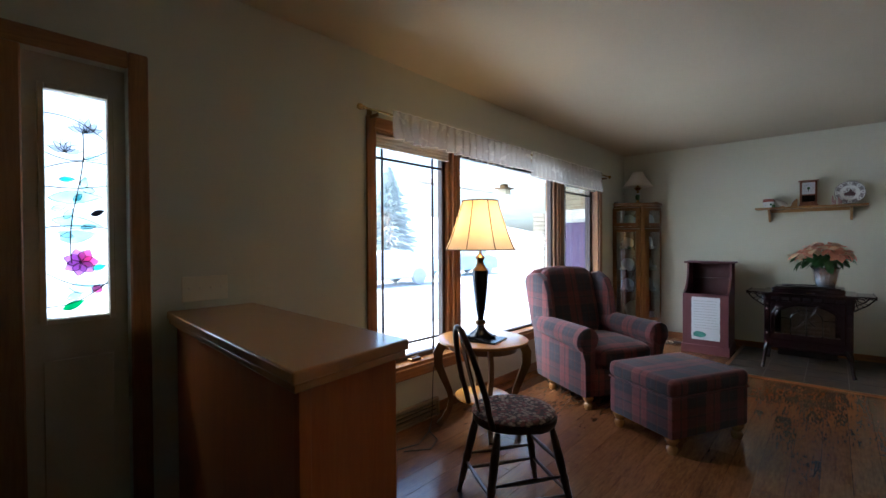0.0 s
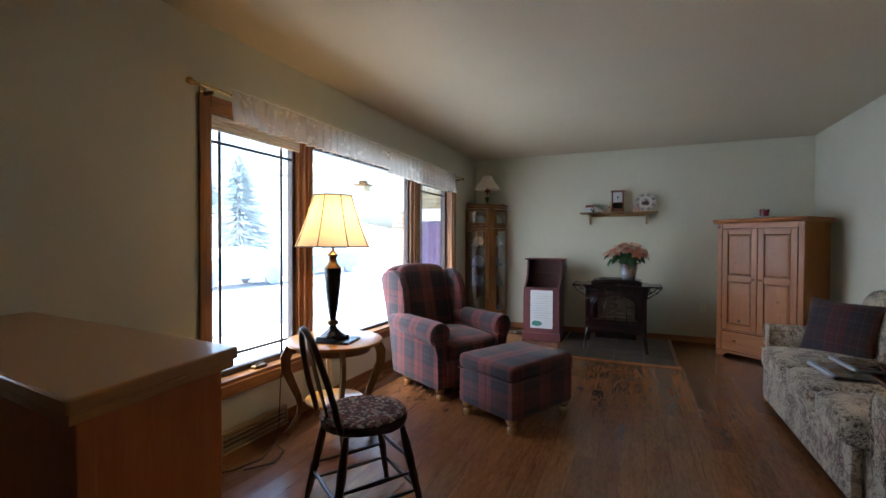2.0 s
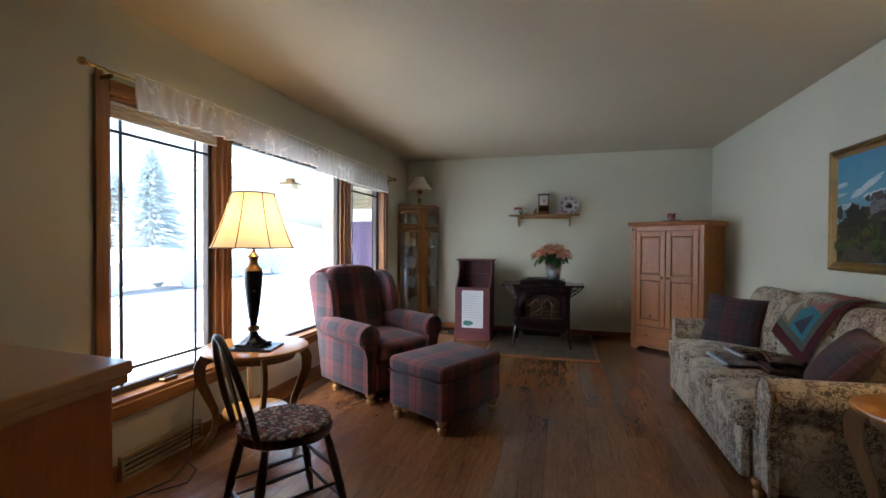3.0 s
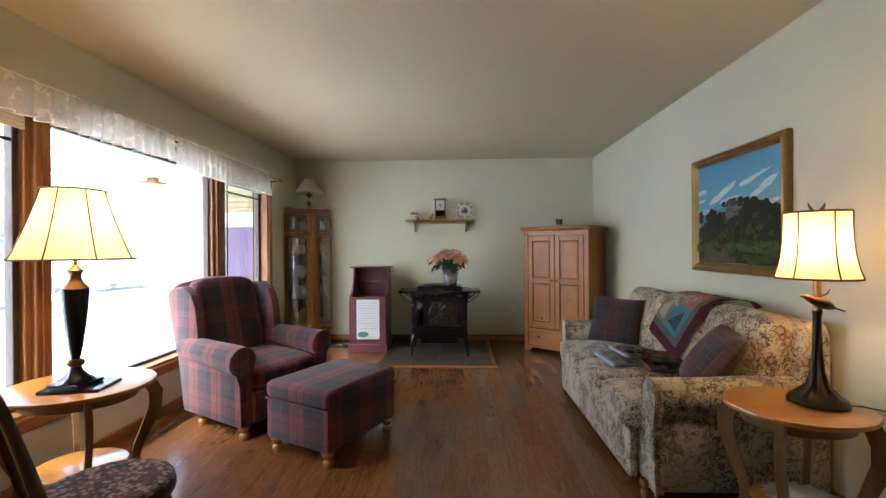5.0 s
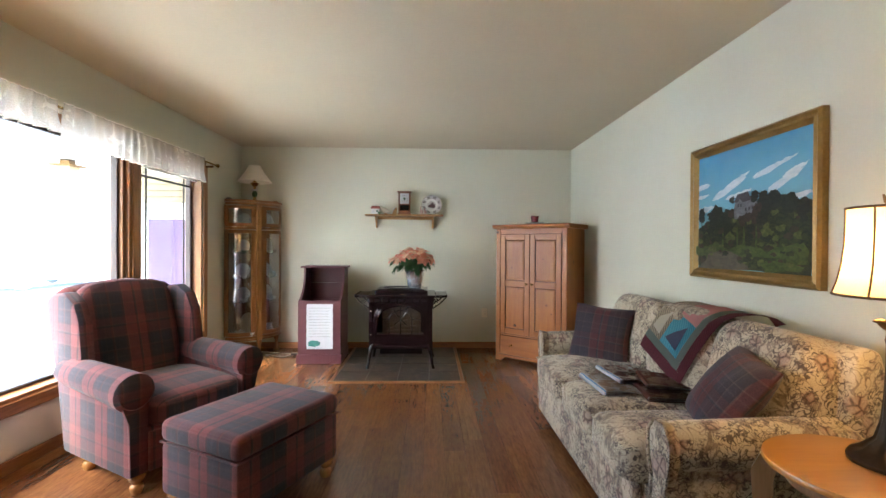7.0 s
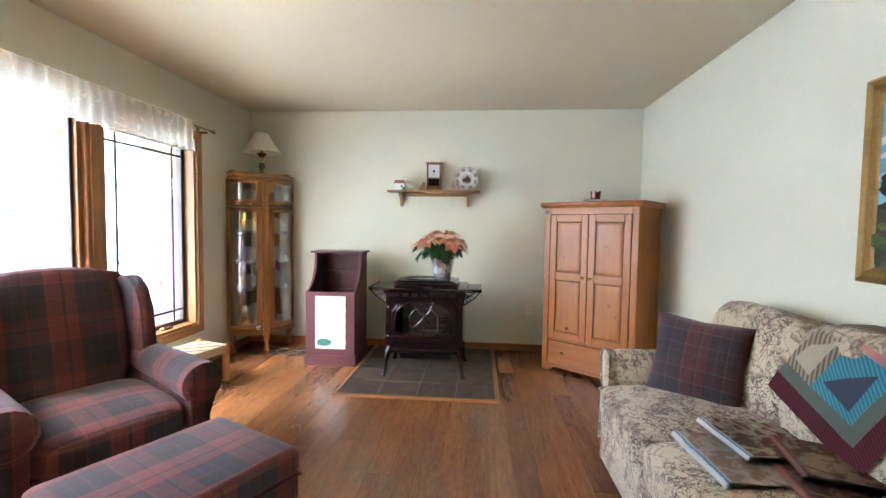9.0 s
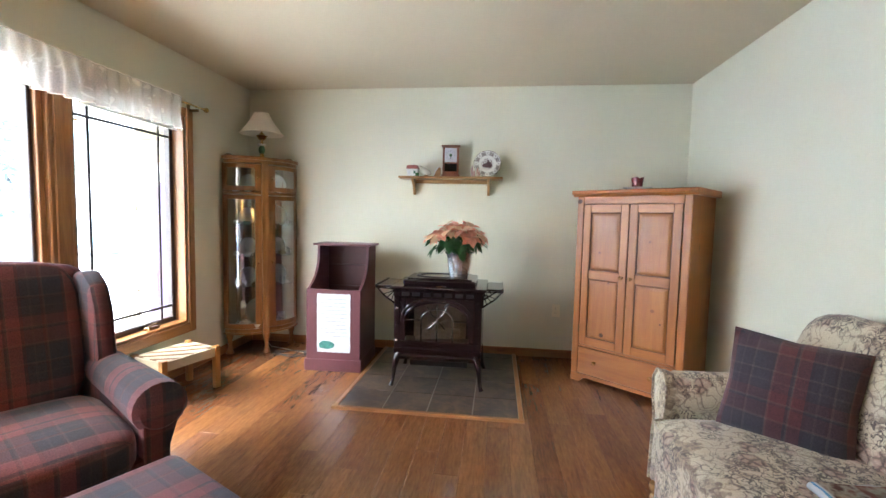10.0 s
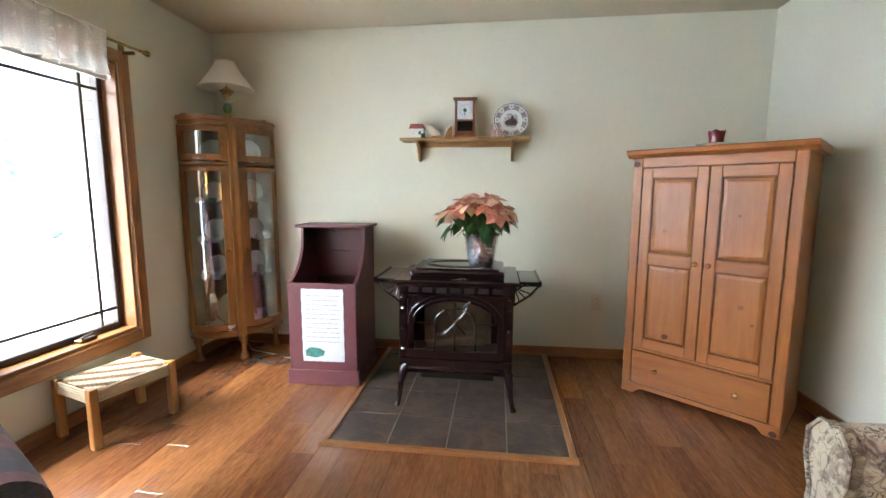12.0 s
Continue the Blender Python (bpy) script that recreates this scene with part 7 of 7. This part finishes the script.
part("printed_border", b, transfer("grey_brown_border", (0.36, 0.34, 0.34), (0.10, 0.07, 0.07), 120), pl, "grey-brown printed border", True)
for k in range(8):
    a = k * math.pi / 4
    r = 0.098
    b = bmesh.new()
    prism([(r * math.cos(a) + 0.019 * math.cos(t), r * math.sin(a) + 0.019 * math.sin(t)) for t in (i * math.pi / 5 for i in range(10))], 0.0135, 0.0142, "xy", 0, b, m0)
    part("white_lobe", b, CHINA, pl)
    b = prism([(r * math.cos(a) + 0.008 * math.cos(t), r * math.sin(a) + 0.008 * math.sin(t)) for t in (i * math.pi / 4 for i in range(8))], 0.0143, 0.0148, "xy", 0, None, m0)
    part("border_print", b, PRINT2, pl)
part("rim", tube([tuple(m0 @ Vector((0.119 * math.cos(a), 0.119 * math.sin(a), 0.013))) for a in (i * math.pi / 20 for i in range(41))], 0.0025, 5), PRINT, pl)
part("easel", tube([(-0.04, -0.045, 0.006), (-0.03, 0.03, 0.003), (0, 0.045, 0.09), (0.03, 0.03, 0.003), (0.04, -0.045, 0.006)], 0.003, 5), DARKWOOD, pl)

ct = thing("cottage_ornament", (-0.545, 6.10, ZS), 0, "small painted china cottage with a red roof", "ornament", "things on the wall shelf")
part("walls", box(-0.05, 0.05, -0.03, 0.03, 0, 0.065, 0.003), CHINA, ct)
part("roof", prism([(-0.056, 0.063), (0.056, 0.063), (0.044, 0.096), (-0.044, 0.096)], -0.036, 0.036, "xz", 0.003), varied("red_roof", (0.26, 0.07, 0.05), 0.3, 0.5, big=30), ct)
part("chimney", box(-0.008, 0.008, -0.008, 0.008, 0.09, 0.115, 0.002), CHINA, ct)
for x in (-0.025, 0.022):
    part("blue_window", box(x - 0.009, x + 0.009, -0.0325, -0.0305, 0.022, 0.045, 0.001), BLUEWHITE if x < 0 else GREENG, ct)
part("shrub", puff(0.03, 0.02, 0.03, m=T(0.045, -0.03, 0.014), n=3), LEAF, ct)
vs = thing("shell_ornament", (-0.425, 6.11, ZS), 0, "pale curved shell-shaped ornament", "ornament", "things on the wall shelf")
part("shell", tube([(-0.06, 0, 0.095), (-0.045, 0, 0.07), (-0.015, 0, 0.045), (0.02, 0, 0.03), (0.045, 0, 0.022)], [0.004, 0.02, 0.032, 0.028, 0.01], 14), CHINAB, vs, smooth=True)
part("foot", lathe([(0, 0), (0.02, 0), (0.02, 0.012), (0, 0.02)], 12), SHELFWOOD, vs)
fan = thing("fan_ornament", (-0.325, 6.12, ZS), 0, "small brown and white fan-shaped ornament", "ornament", "things on the wall shelf")
part("fan", prism([(-0.03, 0), (0.03, 0), (0.032, 0.08), (0.018, 0.085), (-0.01, 0.05)], -0.006, 0.006, "xz", 0.003), SHELFWOOD, fan)
part("fan_edge", prism([(-0.038, 0), (-0.031, 0), (-0.011, 0.05), (0.017, 0.087), (0.012, 0.09), (-0.02, 0.06)], -0.008, 0.008, "xz", 0.002), CHINA, fan)
for k, (x, s) in enumerate(((-0.015, 1.0), (0.03, 0.8))):
    f = thing("china_figure", (x + 0.02, 6.07, ZS), 0, "small painted china castle ornament in front of the plate", "ornament", "things on the wall shelf")
    b = box(-0.014 * s, 0.014 * s, -0.01, 0.01, 0, 0.05 * s, 0.002)
    lathe([(0.009, 0.0), (0.009, 0.075 * s), (0.0, 0.1 * s)], 8, b, T(-0.014 * s, 0, 0))
    part("towers", b, transfer("painted_china_%d" % k, (0.55, 0.42, 0.4), (0.25, 0.05, 0.05), 60), f)

# ---- armoire ----
ar = thing("pine_armoire", (1.155, 5.44, 0), -39.2, "knotty pine armoire with two panelled doors and a bottom drawer", "armoire")
AW, AD = 0.405, 0.50
part("side", box(-AW, -AW + 0.022, 0.024, AD, 0.0, 1.44, 0.002), PINE, ar)
part("side", box(AW - 0.022, AW, 0.024, AD, 0.0, 1.44, 0.002), PINE, ar)
part("back", box(-AW + 0.0225, AW - 0.0225, AD - 0.012, AD, 0.06, 1.43, 0), PINE, ar)
for s in (-1, 1):
    a, c = sorted((s * AW, s * (AW - 0.052)))
    part("front_stile", box(a, c, 0.0, 0.0235, 0.065, 1.44, 0.004), PINE, ar)
part("top_rail", box(-AW + 0.0525, AW - 0.0525, 0.002, 0.0235, 1.385, 1.44, 0.002), PINEX, ar)
part("crown", prism([(0.0, 1.4405), (-0.012, 1.452), (-0.03, 1.458), (-0.036, 1.478), (-0.03, 1.486), (AD + 0.002, 1.486), (AD + 0.002, 1.4405)], -AW - 0.034, AW + 0.034, "yz", 0.002), PINEX, ar, "moulded crown")
part("drawer_rail", box(-AW + 0.0525, AW - 0.0525, 0.004, 0.0235, 0.282, 0.296, 0), PINEX, ar)
base = [(-AW, 0.0), (-AW + 0.07, 0.0), (-AW + 0.085, 0.012), (-AW + 0.10, 0.03), (-AW + 0.13, 0.038), (AW - 0.13, 0.038), (AW - 0.10, 0.03), (AW - 0.085, 0.012), (AW - 0.07, 0.0), (AW, 0.0), (AW, 0.0645), (-AW, 0.0645)]
part("scalloped_base", prism(base, 0.0, 0.0235, "xz", 0.002), PINEX, ar, "scalloped base board")
part("bottom", box(-AW + 0.0225, AW - 0.0225, 0.024, AD - 0.0125, 0.065, 0.085, 0), PINEX, ar)
BEAD = wood("bead_wood", (0.13, 0.038, 0.008), (0.17, 0.052, 0.011), (0.22, 0.070, 0.015), "z", 0.35)
DARKGAP = varied("gap_shade_knot_wood", (0.07, 0.026, 0.009), 0.1, 0.8)
dw = part("drawer", box(-AW + 0.056, AW - 0.056, -0.002, 0.018, 0.070, 0.277, 0.004), PINEX, ar, "wide pine drawer front")


def wooden_knob(parent, x, z, y=-0.002):
    part("knob", lathe([(0.008, 0), (0.007, 0.012), (0.014, 0.02), (0.015, 0.028), (0.009, 0.035), (0, 0.036)], 14, None, T(x, y, z, 0, 90)), TURNED, parent, "turned wooden knob", True)


wooden_knob(dw, -0.205, 0.178)
wooden_knob(dw, 0.205, 0.178)
# dark sheet behind the fronts: shade of the door gaps put into colour
part("gap_panel", box(-AW + 0.0525, AW - 0.0525, 0.0195, 0.0232, 0.066, 1.384, 0), DARKGAP, ar)
for s in (-1, 1):
    x0, x1 = sorted((s * 0.0025, s * (AW - 0.056)))
    z0, z1 = 0.300, 1.381
    y0, y1 = -0.002, 0.018
    rs, zr0, zr1 = 0.056, 0.818, 0.882
    dr = part("door", box(x0, x0 + rs, y0, y1, z0, z1, 0.003, box(x1 - rs, x1, y0, y1, z0, z1, 0.003)), PINE, ar, "panelled pine door")
    for za, zb in ((z0, z0 + 0.06), (zr0, zr1), (z1 - 0.056, z1)):
        part("rail", box(x0 + rs + 0.0003, x1 - rs - 0.0003, y0 + 0.0005, y1, za, zb, 0.002), PINEX, dr)
    for za, zb in ((z0 + 0.06, zr0), (zr1, z1 - 0.056)):
        xa, xb = x0 + rs, x1 - rs
        b = bmesh.new()
        rings = []
        for inset, yy in ((0.0, 0.010), (0.006, 0.010), (0.012, 0.004), (0.03, 0.0005), (0.031, 0.001)):
            rings.append([b.verts.new((x, yy, z)) for x, z in ((xa + inset, za + inset), (xb - inset, za + inset), (xb - inset, zb - inset), (xa + inset, zb - inset))])
        for p, q in zip(rings, rings[1:]):
            for i in range(4):
                b.faces.new((p[i], p[(i + 1) % 4], q[(i + 1) % 4], q[i]))
        b.faces.new(rings[-1])
        part("panel", b, PINE, dr, "raised pine panel")
        b = bmesh.new()
        for a_, c_, d_, e_ in ((xa, xb, za, za + 0.005), (xa, xb, zb - 0.005, zb), (xa, xa + 0.005, za + 0.005, zb - 0.005), (xb - 0.005, xb, za + 0.005, zb - 0.005)):
            box(a_, c_, -0.0005, 0.012, d_, e_, 0.001, b)
        part("bead", b, BEAD, dr)
    wooden_knob(dr, s * 0.032, 0.85)
    for z in (0.42, 0.84, 1.30):
        xh = s * (AW - 0.054)
        part("hinge", tube([(xh, -0.006, z - 0.028), (xh, -0.006, z + 0.028)], 0.005, 6), DARKBRASS, dr, "aged brass hinge")
for x, z, r_ in ((-AW + 0.02, 1.405, 0.019), (-0.17, 0.40, 0.017), (AW - 0.03, 0.02, 0.018), (0.19, 0.645, 0.014), (0.245, 0.56, 0.008), (-0.13, 0.80, 0.008), (-0.21, 1.02, 0.010), (0.15, 1.12, 0.009)):
    b = bmesh.new()
    on_panel = abs(x) < 0.3
    prism([(x + r_ * math.cos(t), z + r_ * 0.9 * math.sin(t)) for t in (i * math.pi / 7 for i in range(14))], 0.0001 if on_panel else -0.0006, 0.001, "xz", 0, b)
    part("knot", b, DARKGAP if r_ > 0.016 else BEAD, ar, "dark round knot" if r_ > 0.016 else "soft brown knot")
ds = thing("candle_dish", (1.245, 5.60, 1.4865), 0, "white saucer under the red candle", "dish")
part("saucer", lathe([(0, 0), (0.05, 0), (0.085, 0.016), (0.10, 0.024), (0.085, 0.021), (0.05, 0.005), (0, 0.005)], 28), CHINA, ds, smooth=True)
cd = thing("red_candle", (1.245, 5.60, 1.492), 0, "dark red pillar candle with a melted rim on a white saucer", "candle")
b = bmesh.new()
rings = []
for r, z in ((0, 0), (0.036, 0), (0.037, 0.05), (0.042, 0.075), (0.044, 0.085), (0.038, 0.088), (0.030, 0.075), (0, 0.07)):
    rings.append([b.verts.new((r * math.cos(2 * math.pi * i / 24), r * math.sin(2 * math.pi * i / 24), z + (0.008 * math.sin(i * 0.9) if 0.07 < z and r else 0))) for i in range(24)] if r else [b.verts.new((0, 0, z))])
for p, q in zip(rings, rings[1:]):
    for i in range(24):
        j = (i + 1) % 24
        b.faces.new((p[0], q[j], q[i]) if len(p) == 1 else ((p[i], p[j], q[0]) if len(q) == 1 else (p[i], p[j], q[j], q[i])))
part("wax", b, CANDLE, cd, smooth=True)
part("wick", tube([(0, 0, 0.07), (0.002, 0, 0.085)], 0.0012, 4), CORD, cd)

# ---- cords and floor crumbs ----
c1 = thing("lamp_cord", label="thin brown lamp cord trailing from the end table to the floor", category="cord", group="power cords")
pts = [(-2.05, 2.28, 0.60), (-2.10, 2.26, 0.52), (-2.12, 2.24, 0.3), (-2.11, 2.22, 0.1), (-2.08, 2.18, 0.006), (-1.98, 2.05, 0.004), (-1.90, 1.88, 0.004), (-1.95, 1.72, 0.004), (-2.05, 1.60, 0.004)]
part("cord", tube(pts, 0.003, 6), CORD, c1)
part("cord", tube([(-1.98, 2.05, 0.008), (-1.86, 2.0, 0.004), (-1.80, 1.88, 0.004), (-1.9, 1.75, 0.004)], 0.003, 6), CORD, c1)
c2 = thing("lamp_cord", label="black lamp cord hanging behind the end table", category="cord", group="power cords")
part("cord", tube([(1.56, 2.13, 0.605), (1.62, 2.10, 0.61), (1.70, 2.06, 0.60), (1.74, 2.05, 0.50), (1.77, 2.08, 0.3), (1.79, 2.10, 0.05), (1.80, 2.2, 0.004)], 0.003, 6), CORD, c2)
c3 = thing("extension_cord", (-1.56, 5.86, 0), label="tangled extension cord on the floor beside the corner cabinet", category="cord", group="power cords")
pts = [(0.16 * math.cos(t * 0.9) + 0.03 * math.sin(2.7 * t), 0.07 * math.sin(t * 0.9) + 0.02 * math.cos(3.1 * t), 0.005 + 0.004 * (1 + math.sin(t * 2.2))) for t in (i * 0.35 for i in range(60))]
part("cord", tube(pts, 0.0035, 6), CORD, c3)
part("cord", tube([(0.1, 0.03, 0.006), (-0.1, 0.10, 0.006), (-0.3, 0.16, 0.006), (-0.42, 0.3, 0.006)], 0.003, 6), PLASTIC, c3, "pale cord")
part("power_strip", box(0.10, 0.22, -0.03, 0.015, 0.004, 0.03, 0.005), CORD, c3)

# ---- outside ----
GZ = -0.45
bm = box(-120, XW - TH - 0.02, -90, 120, GZ - 0.3, GZ, 0)
ground = tagged(part("ground", bm, SNOW), "pale sunlit lawn and drive outside", "ground", kind="structure")
# dark strip out of view, added to weaken ground bounce on the ceiling
tagged(part("ground_bed", box(-3.5, XW - TH - 0.021, -30, 30, GZ + 0.002, GZ + 0.03, 0), varied("bounce_cut_brown", (0.13, 0.115, 0.075), 0.3, 0.95, big=1.2, fine=14, relief=0.6)), "unseen dark ground strip added to cut bounce onto the ceiling", "ground", kind="structure")
tagged(part("road", box(-26, -11, -60, 80, GZ + 0.004, GZ + 0.03, 0.0), ASPHALT), "street beyond the lawn, paled for outdoor glare", "road", kind="structure")
SIDING = varied("beige_siding", (0.28, 0.235, 0.155), 0.06, 0.7)
PURPLE = varied("purple_door_paint", (0.075, 0.045, 0.125), 0.05, 0.45)
BRICKM = varied("pale_brick", (0.5, 0.43, 0.33), 0.1, 0.9, fine=50)
gw = thing("garage_wall", label="pale siding porch wall with a brick edge beyond the window", category="wall", kind="structure")
bm = box(-3.42, -2.36, 6.24, 6.40, GZ, 1.75, 0)
part("white_wall", bm, WHITEP, gw)
bm = bmesh.new()
for k in range(6):
    box(-3.42, -2.36, 6.225, 6.40, 1.752 + k * 0.075, 1.822 + k * 0.075, 0.004, bm)
part("siding_boards", bm, SIDING, gw, "beige lap siding")
bm0 = box(-0.1, 0.1, -0.045, 0.045, -0.029, 0.029, 0.003)
bk = part("brick", bm0, BRICKM, gw, at=T(-3.53, 6.27, GZ + 0.035))
for k in range(1, 32):
    share("brick", bk.data, gw, T(-3.53 - 0.01 * (k % 2), 6.27, GZ + 0.035 + k * 0.068))
pd = thing("door_2", (-3.27, 6.235, GZ + 0.12), label="purple painted outside door with a lever and deadbolt", category="door", kind="structure")
part("leaf", box(0, 0.56, -0.045, -0.001, 0, 1.88, 0.004), PURPLE, pd)
bm = box(-0.05, -0.003, -0.03, -0.001, 0, 1.93, 0.003)
box(0.563, 0.62, -0.03, -0.001, 0, 1.93, 0.003, bm)
box(-0.05, 0.62, -0.031, -0.001, 1.932, 2.0, 0.003, bm)
part("door_frame", bm, WHITEP, pd)
for z in (0.80, 0.94):
    part("knob", lathe([(0, 0), (0.03, 0), (0.03, 0.01), (0.014, 0.02), (0.014, 0.03), (0.027, 0.04), (0.022, 0.06), (0, 0.065)], 14, None, T(0.06, -0.046, z, 0, 90)), CHROME, pd, smooth=True)
sof = thing("porch_roof", label="white porch soffit outside the window", category="roof", kind="structure")
part("soffit", box(-4.7, XW - TH - 0.02, 4.6, 6.6, 2.20, 2.26, 0.004), WHITEP, sof)
part("fascia", box(-4.74, -4.702, 4.6, 6.6, 2.16, 2.36, 0.004), WHITEP, sof)
# overhang out of view, added to block direct sun at the window
sunshade_eave = thing("sunshade_eave", label="unseen white overhang added to keep direct sun off the window", category="roof", kind="structure")
part("soffit", box(XW - TH - 0.75, XW - TH - 0.001, -2.0, 4.9, 2.27, 2.29, 0.0), WHITEP, sunshade_eave)
part("fascia", box(XW - TH - 0.775, XW - TH - 0.752, -2.0, 4.59, 2.25, 2.42, 0.003), WHITEP, sunshade_eave)
lan = thing("porch_lantern", (-4.0, 5.94, 2.03), label="square glass porch lantern below the soffit", category="lamp")
part("glass_box", box(-0.08, 0.08, -0.08, 0.08, 0.0, 0.09, 0.004), varied("frosted_lantern", (0.62, 0.56, 0.4), 0.05, 0.3), lan)
bm = box(-0.12, 0.12, -0.12, 0.12, 0.09, 0.115, 0.004)
box(-0.05, 0.05, -0.05, 0.05, 0.115, 0.168, 0.004, bm)
part("cap", bm, DARKBRASS, lan)


def car(at, turn, body, label):
    c = thing("parked_car", at, turn, label, "car", "parked cars")
    prof = [(-2.1, 0.35), (-2.15, 0.62), (-2.0, 0.86), (-1.1, 0.96), (-0.5, 1.38), (0.9, 1.42), (1.6, 1.02), (2.1, 0.94), (2.2, 0.5), (2.15, 0.3), (-2.0, 0.3)]
    part("body", prism(prof, -0.86, 0.86, "xz", 0.05), body, c)
    # window glass coloured pale to carry the outdoor glare
    gl = varied("glare_car_window", (0.68, 0.72, 0.74), 0.1, 0.2, relief=0)
    for s in (-1, 1):
        part("side_window", prism([(-0.95, 0.98), (-0.45, 1.32), (0.85, 1.35), (1.35, 1.02)], s * 0.865, s * 0.875, "xz"), gl, c)
        for x in (-1.3, 1.35):
            w = part("wheel", lathe([(0, -0.1), (0.32, -0.1), (0.34, -0.06), (0.34, 0.06), (0.32, 0.1), (0, 0.1)], 20, None, T(x, s * 0.80, 0.34, 0, 90)), TYRE, c, smooth=True)
            part("rim", lathe([(0.2, 0), (0.2, 0.03), (0.15, 0.015), (0, 0.03)], 16, None, T(x, s * 0.91, 0.34, 0, 90 * s)), CHROME, w)
    return c


# tyres and car paint far paler than real, glare put into their colour
TYRE = varied("glare_pale_tyre", (0.50, 0.51, 0.52), 0.1, 0.8, relief=0)
WHITECAR = varied("glare_pale_car_paint", (0.80, 0.82, 0.84), 0.04, 0.2, relief=0)
BLUECAR = varied("glare_teal_car_paint", (0.50, 0.70, 0.74), 0.05, 0.2, relief=0)
car((-13.5, 11.2, GZ + 0.03), 85, WHITECAR, "car parked on the street, paint paled for outdoor glare")
car((-15.0, 18.0, GZ + 0.03), 85, BLUECAR, "teal car parked further on, paint paled for outdoor glare")


def spruce(at, h, r, seed):
    t = thing("spruce_tree", at, 0, "tall spruce with drooping limbs, greyed pale for outdoor glare", "tree", "trees across the street")
    rnd = random.Random(seed)
    # bark and needles paled; veiling glare is put into their colours
    part("trunk", lathe([(0.22, 0), (0.16, h * 0.3), (0.03, h)], 10), varied("glare_pale_bark", (0.48, 0.46, 0.45), 0.3, 0.9, fine=20), t)
    b = bmesh.new()
    for k in range(1000):
        f = rnd.random() ** 0.8
        z = h * (0.1 + 0.9 * f)
        a = rnd.random() * 6.283
        ln = r * (1 - f) ** 0.8 * rnd.uniform(0.55, 1.1) + 0.15
        d = Vector((math.cos(a), math.sin(a), -0.25))
        base = Vector((0, 0, z)) + d * ln * rnd.uniform(0.0, 0.3)
        tip = base + d * ln * 0.75
        base, tip = base + d * ln * 0.3 * rnd.random(), tip.copy()
        s = Vector((-d.y, d.x, 0)) * (0.07 + 0.10 * rnd.random())
        vs = [b.verts.new(p) for p in (base, base.lerp(tip, 0.55) + s, tip, base.lerp(tip, 0.55) - s, base.lerp(tip, 0.5) - Vector((0, 0, 0.16)))]
        b.faces.new((vs[0], vs[1], vs[4])), b.faces.new((vs[1], vs[2], vs[4])), b.faces.new((vs[2], vs[3], vs[4])), b.faces.new((vs[3], vs[0], vs[4]))
    part("crown", b, varied("glare_pale_needles", (0.54, 0.59, 0.58), 0.15, 0.8, fine=10), t)


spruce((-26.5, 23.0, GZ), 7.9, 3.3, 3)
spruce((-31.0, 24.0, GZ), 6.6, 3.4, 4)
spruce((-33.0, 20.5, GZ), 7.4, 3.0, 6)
# driveway grey raised pale too, for the glare outside
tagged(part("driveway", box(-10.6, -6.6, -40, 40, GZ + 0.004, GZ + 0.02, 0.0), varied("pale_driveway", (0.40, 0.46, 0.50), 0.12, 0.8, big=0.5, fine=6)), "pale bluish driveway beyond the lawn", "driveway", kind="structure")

# added slope, tilted to catch the sun and cover the dim low sky
bm = bmesh.new()
prism([(-118, GZ), (-118, 12.0), (-100, 10.2), (-75, 6.0), (-55, 1.8), (-42, GZ)], -88, 118, "xz", 0, bm)
tagged(part("backdrop", bm, SNOW), "added pale slope hiding the dark band of sky at the horizon", "backdrop", kind="structure")

# ---- floor planks ----
PLANK = floor_plank_mat("hickory_plank")
rnd = random.Random(5)
PW, PL = 0.126, 1.22
plank_me = {}
count = 0
x = XW - 0.01
row = 0
small = bmesh.new()
while x < XE + 0.02:
    y = YS - rnd.uniform(0.1, 1.1)
    while y < YN:
        y1 = min(y + PL, YN + 0.004)
        if y1 - y > 0.03:
            if y1 < -0.2:
                box(x + 0.0006, x + PW - 0.0006, y + 0.0006, y1 - 0.0006, -0.012, 0.0, 0.0, small)
            else:
                key = round(y1 - y, 3)
                if key not in plank_me:
                    ob = part("plank", box(0.0003, PW - 0.0003, 0.0003, key - 0.0003, -0.012, 0.0, 0.0009), PLANK, floor, at=T(x, y, 0))
                    plank_me[key] = ob.data
                else:
                    share("plank", plank_me[key], floor, T(x, y, 0))
                count += 1
        y += PL
    x += PW
    row += 1
part("planks_behind", small, PLANK, floor, kind="stuff")
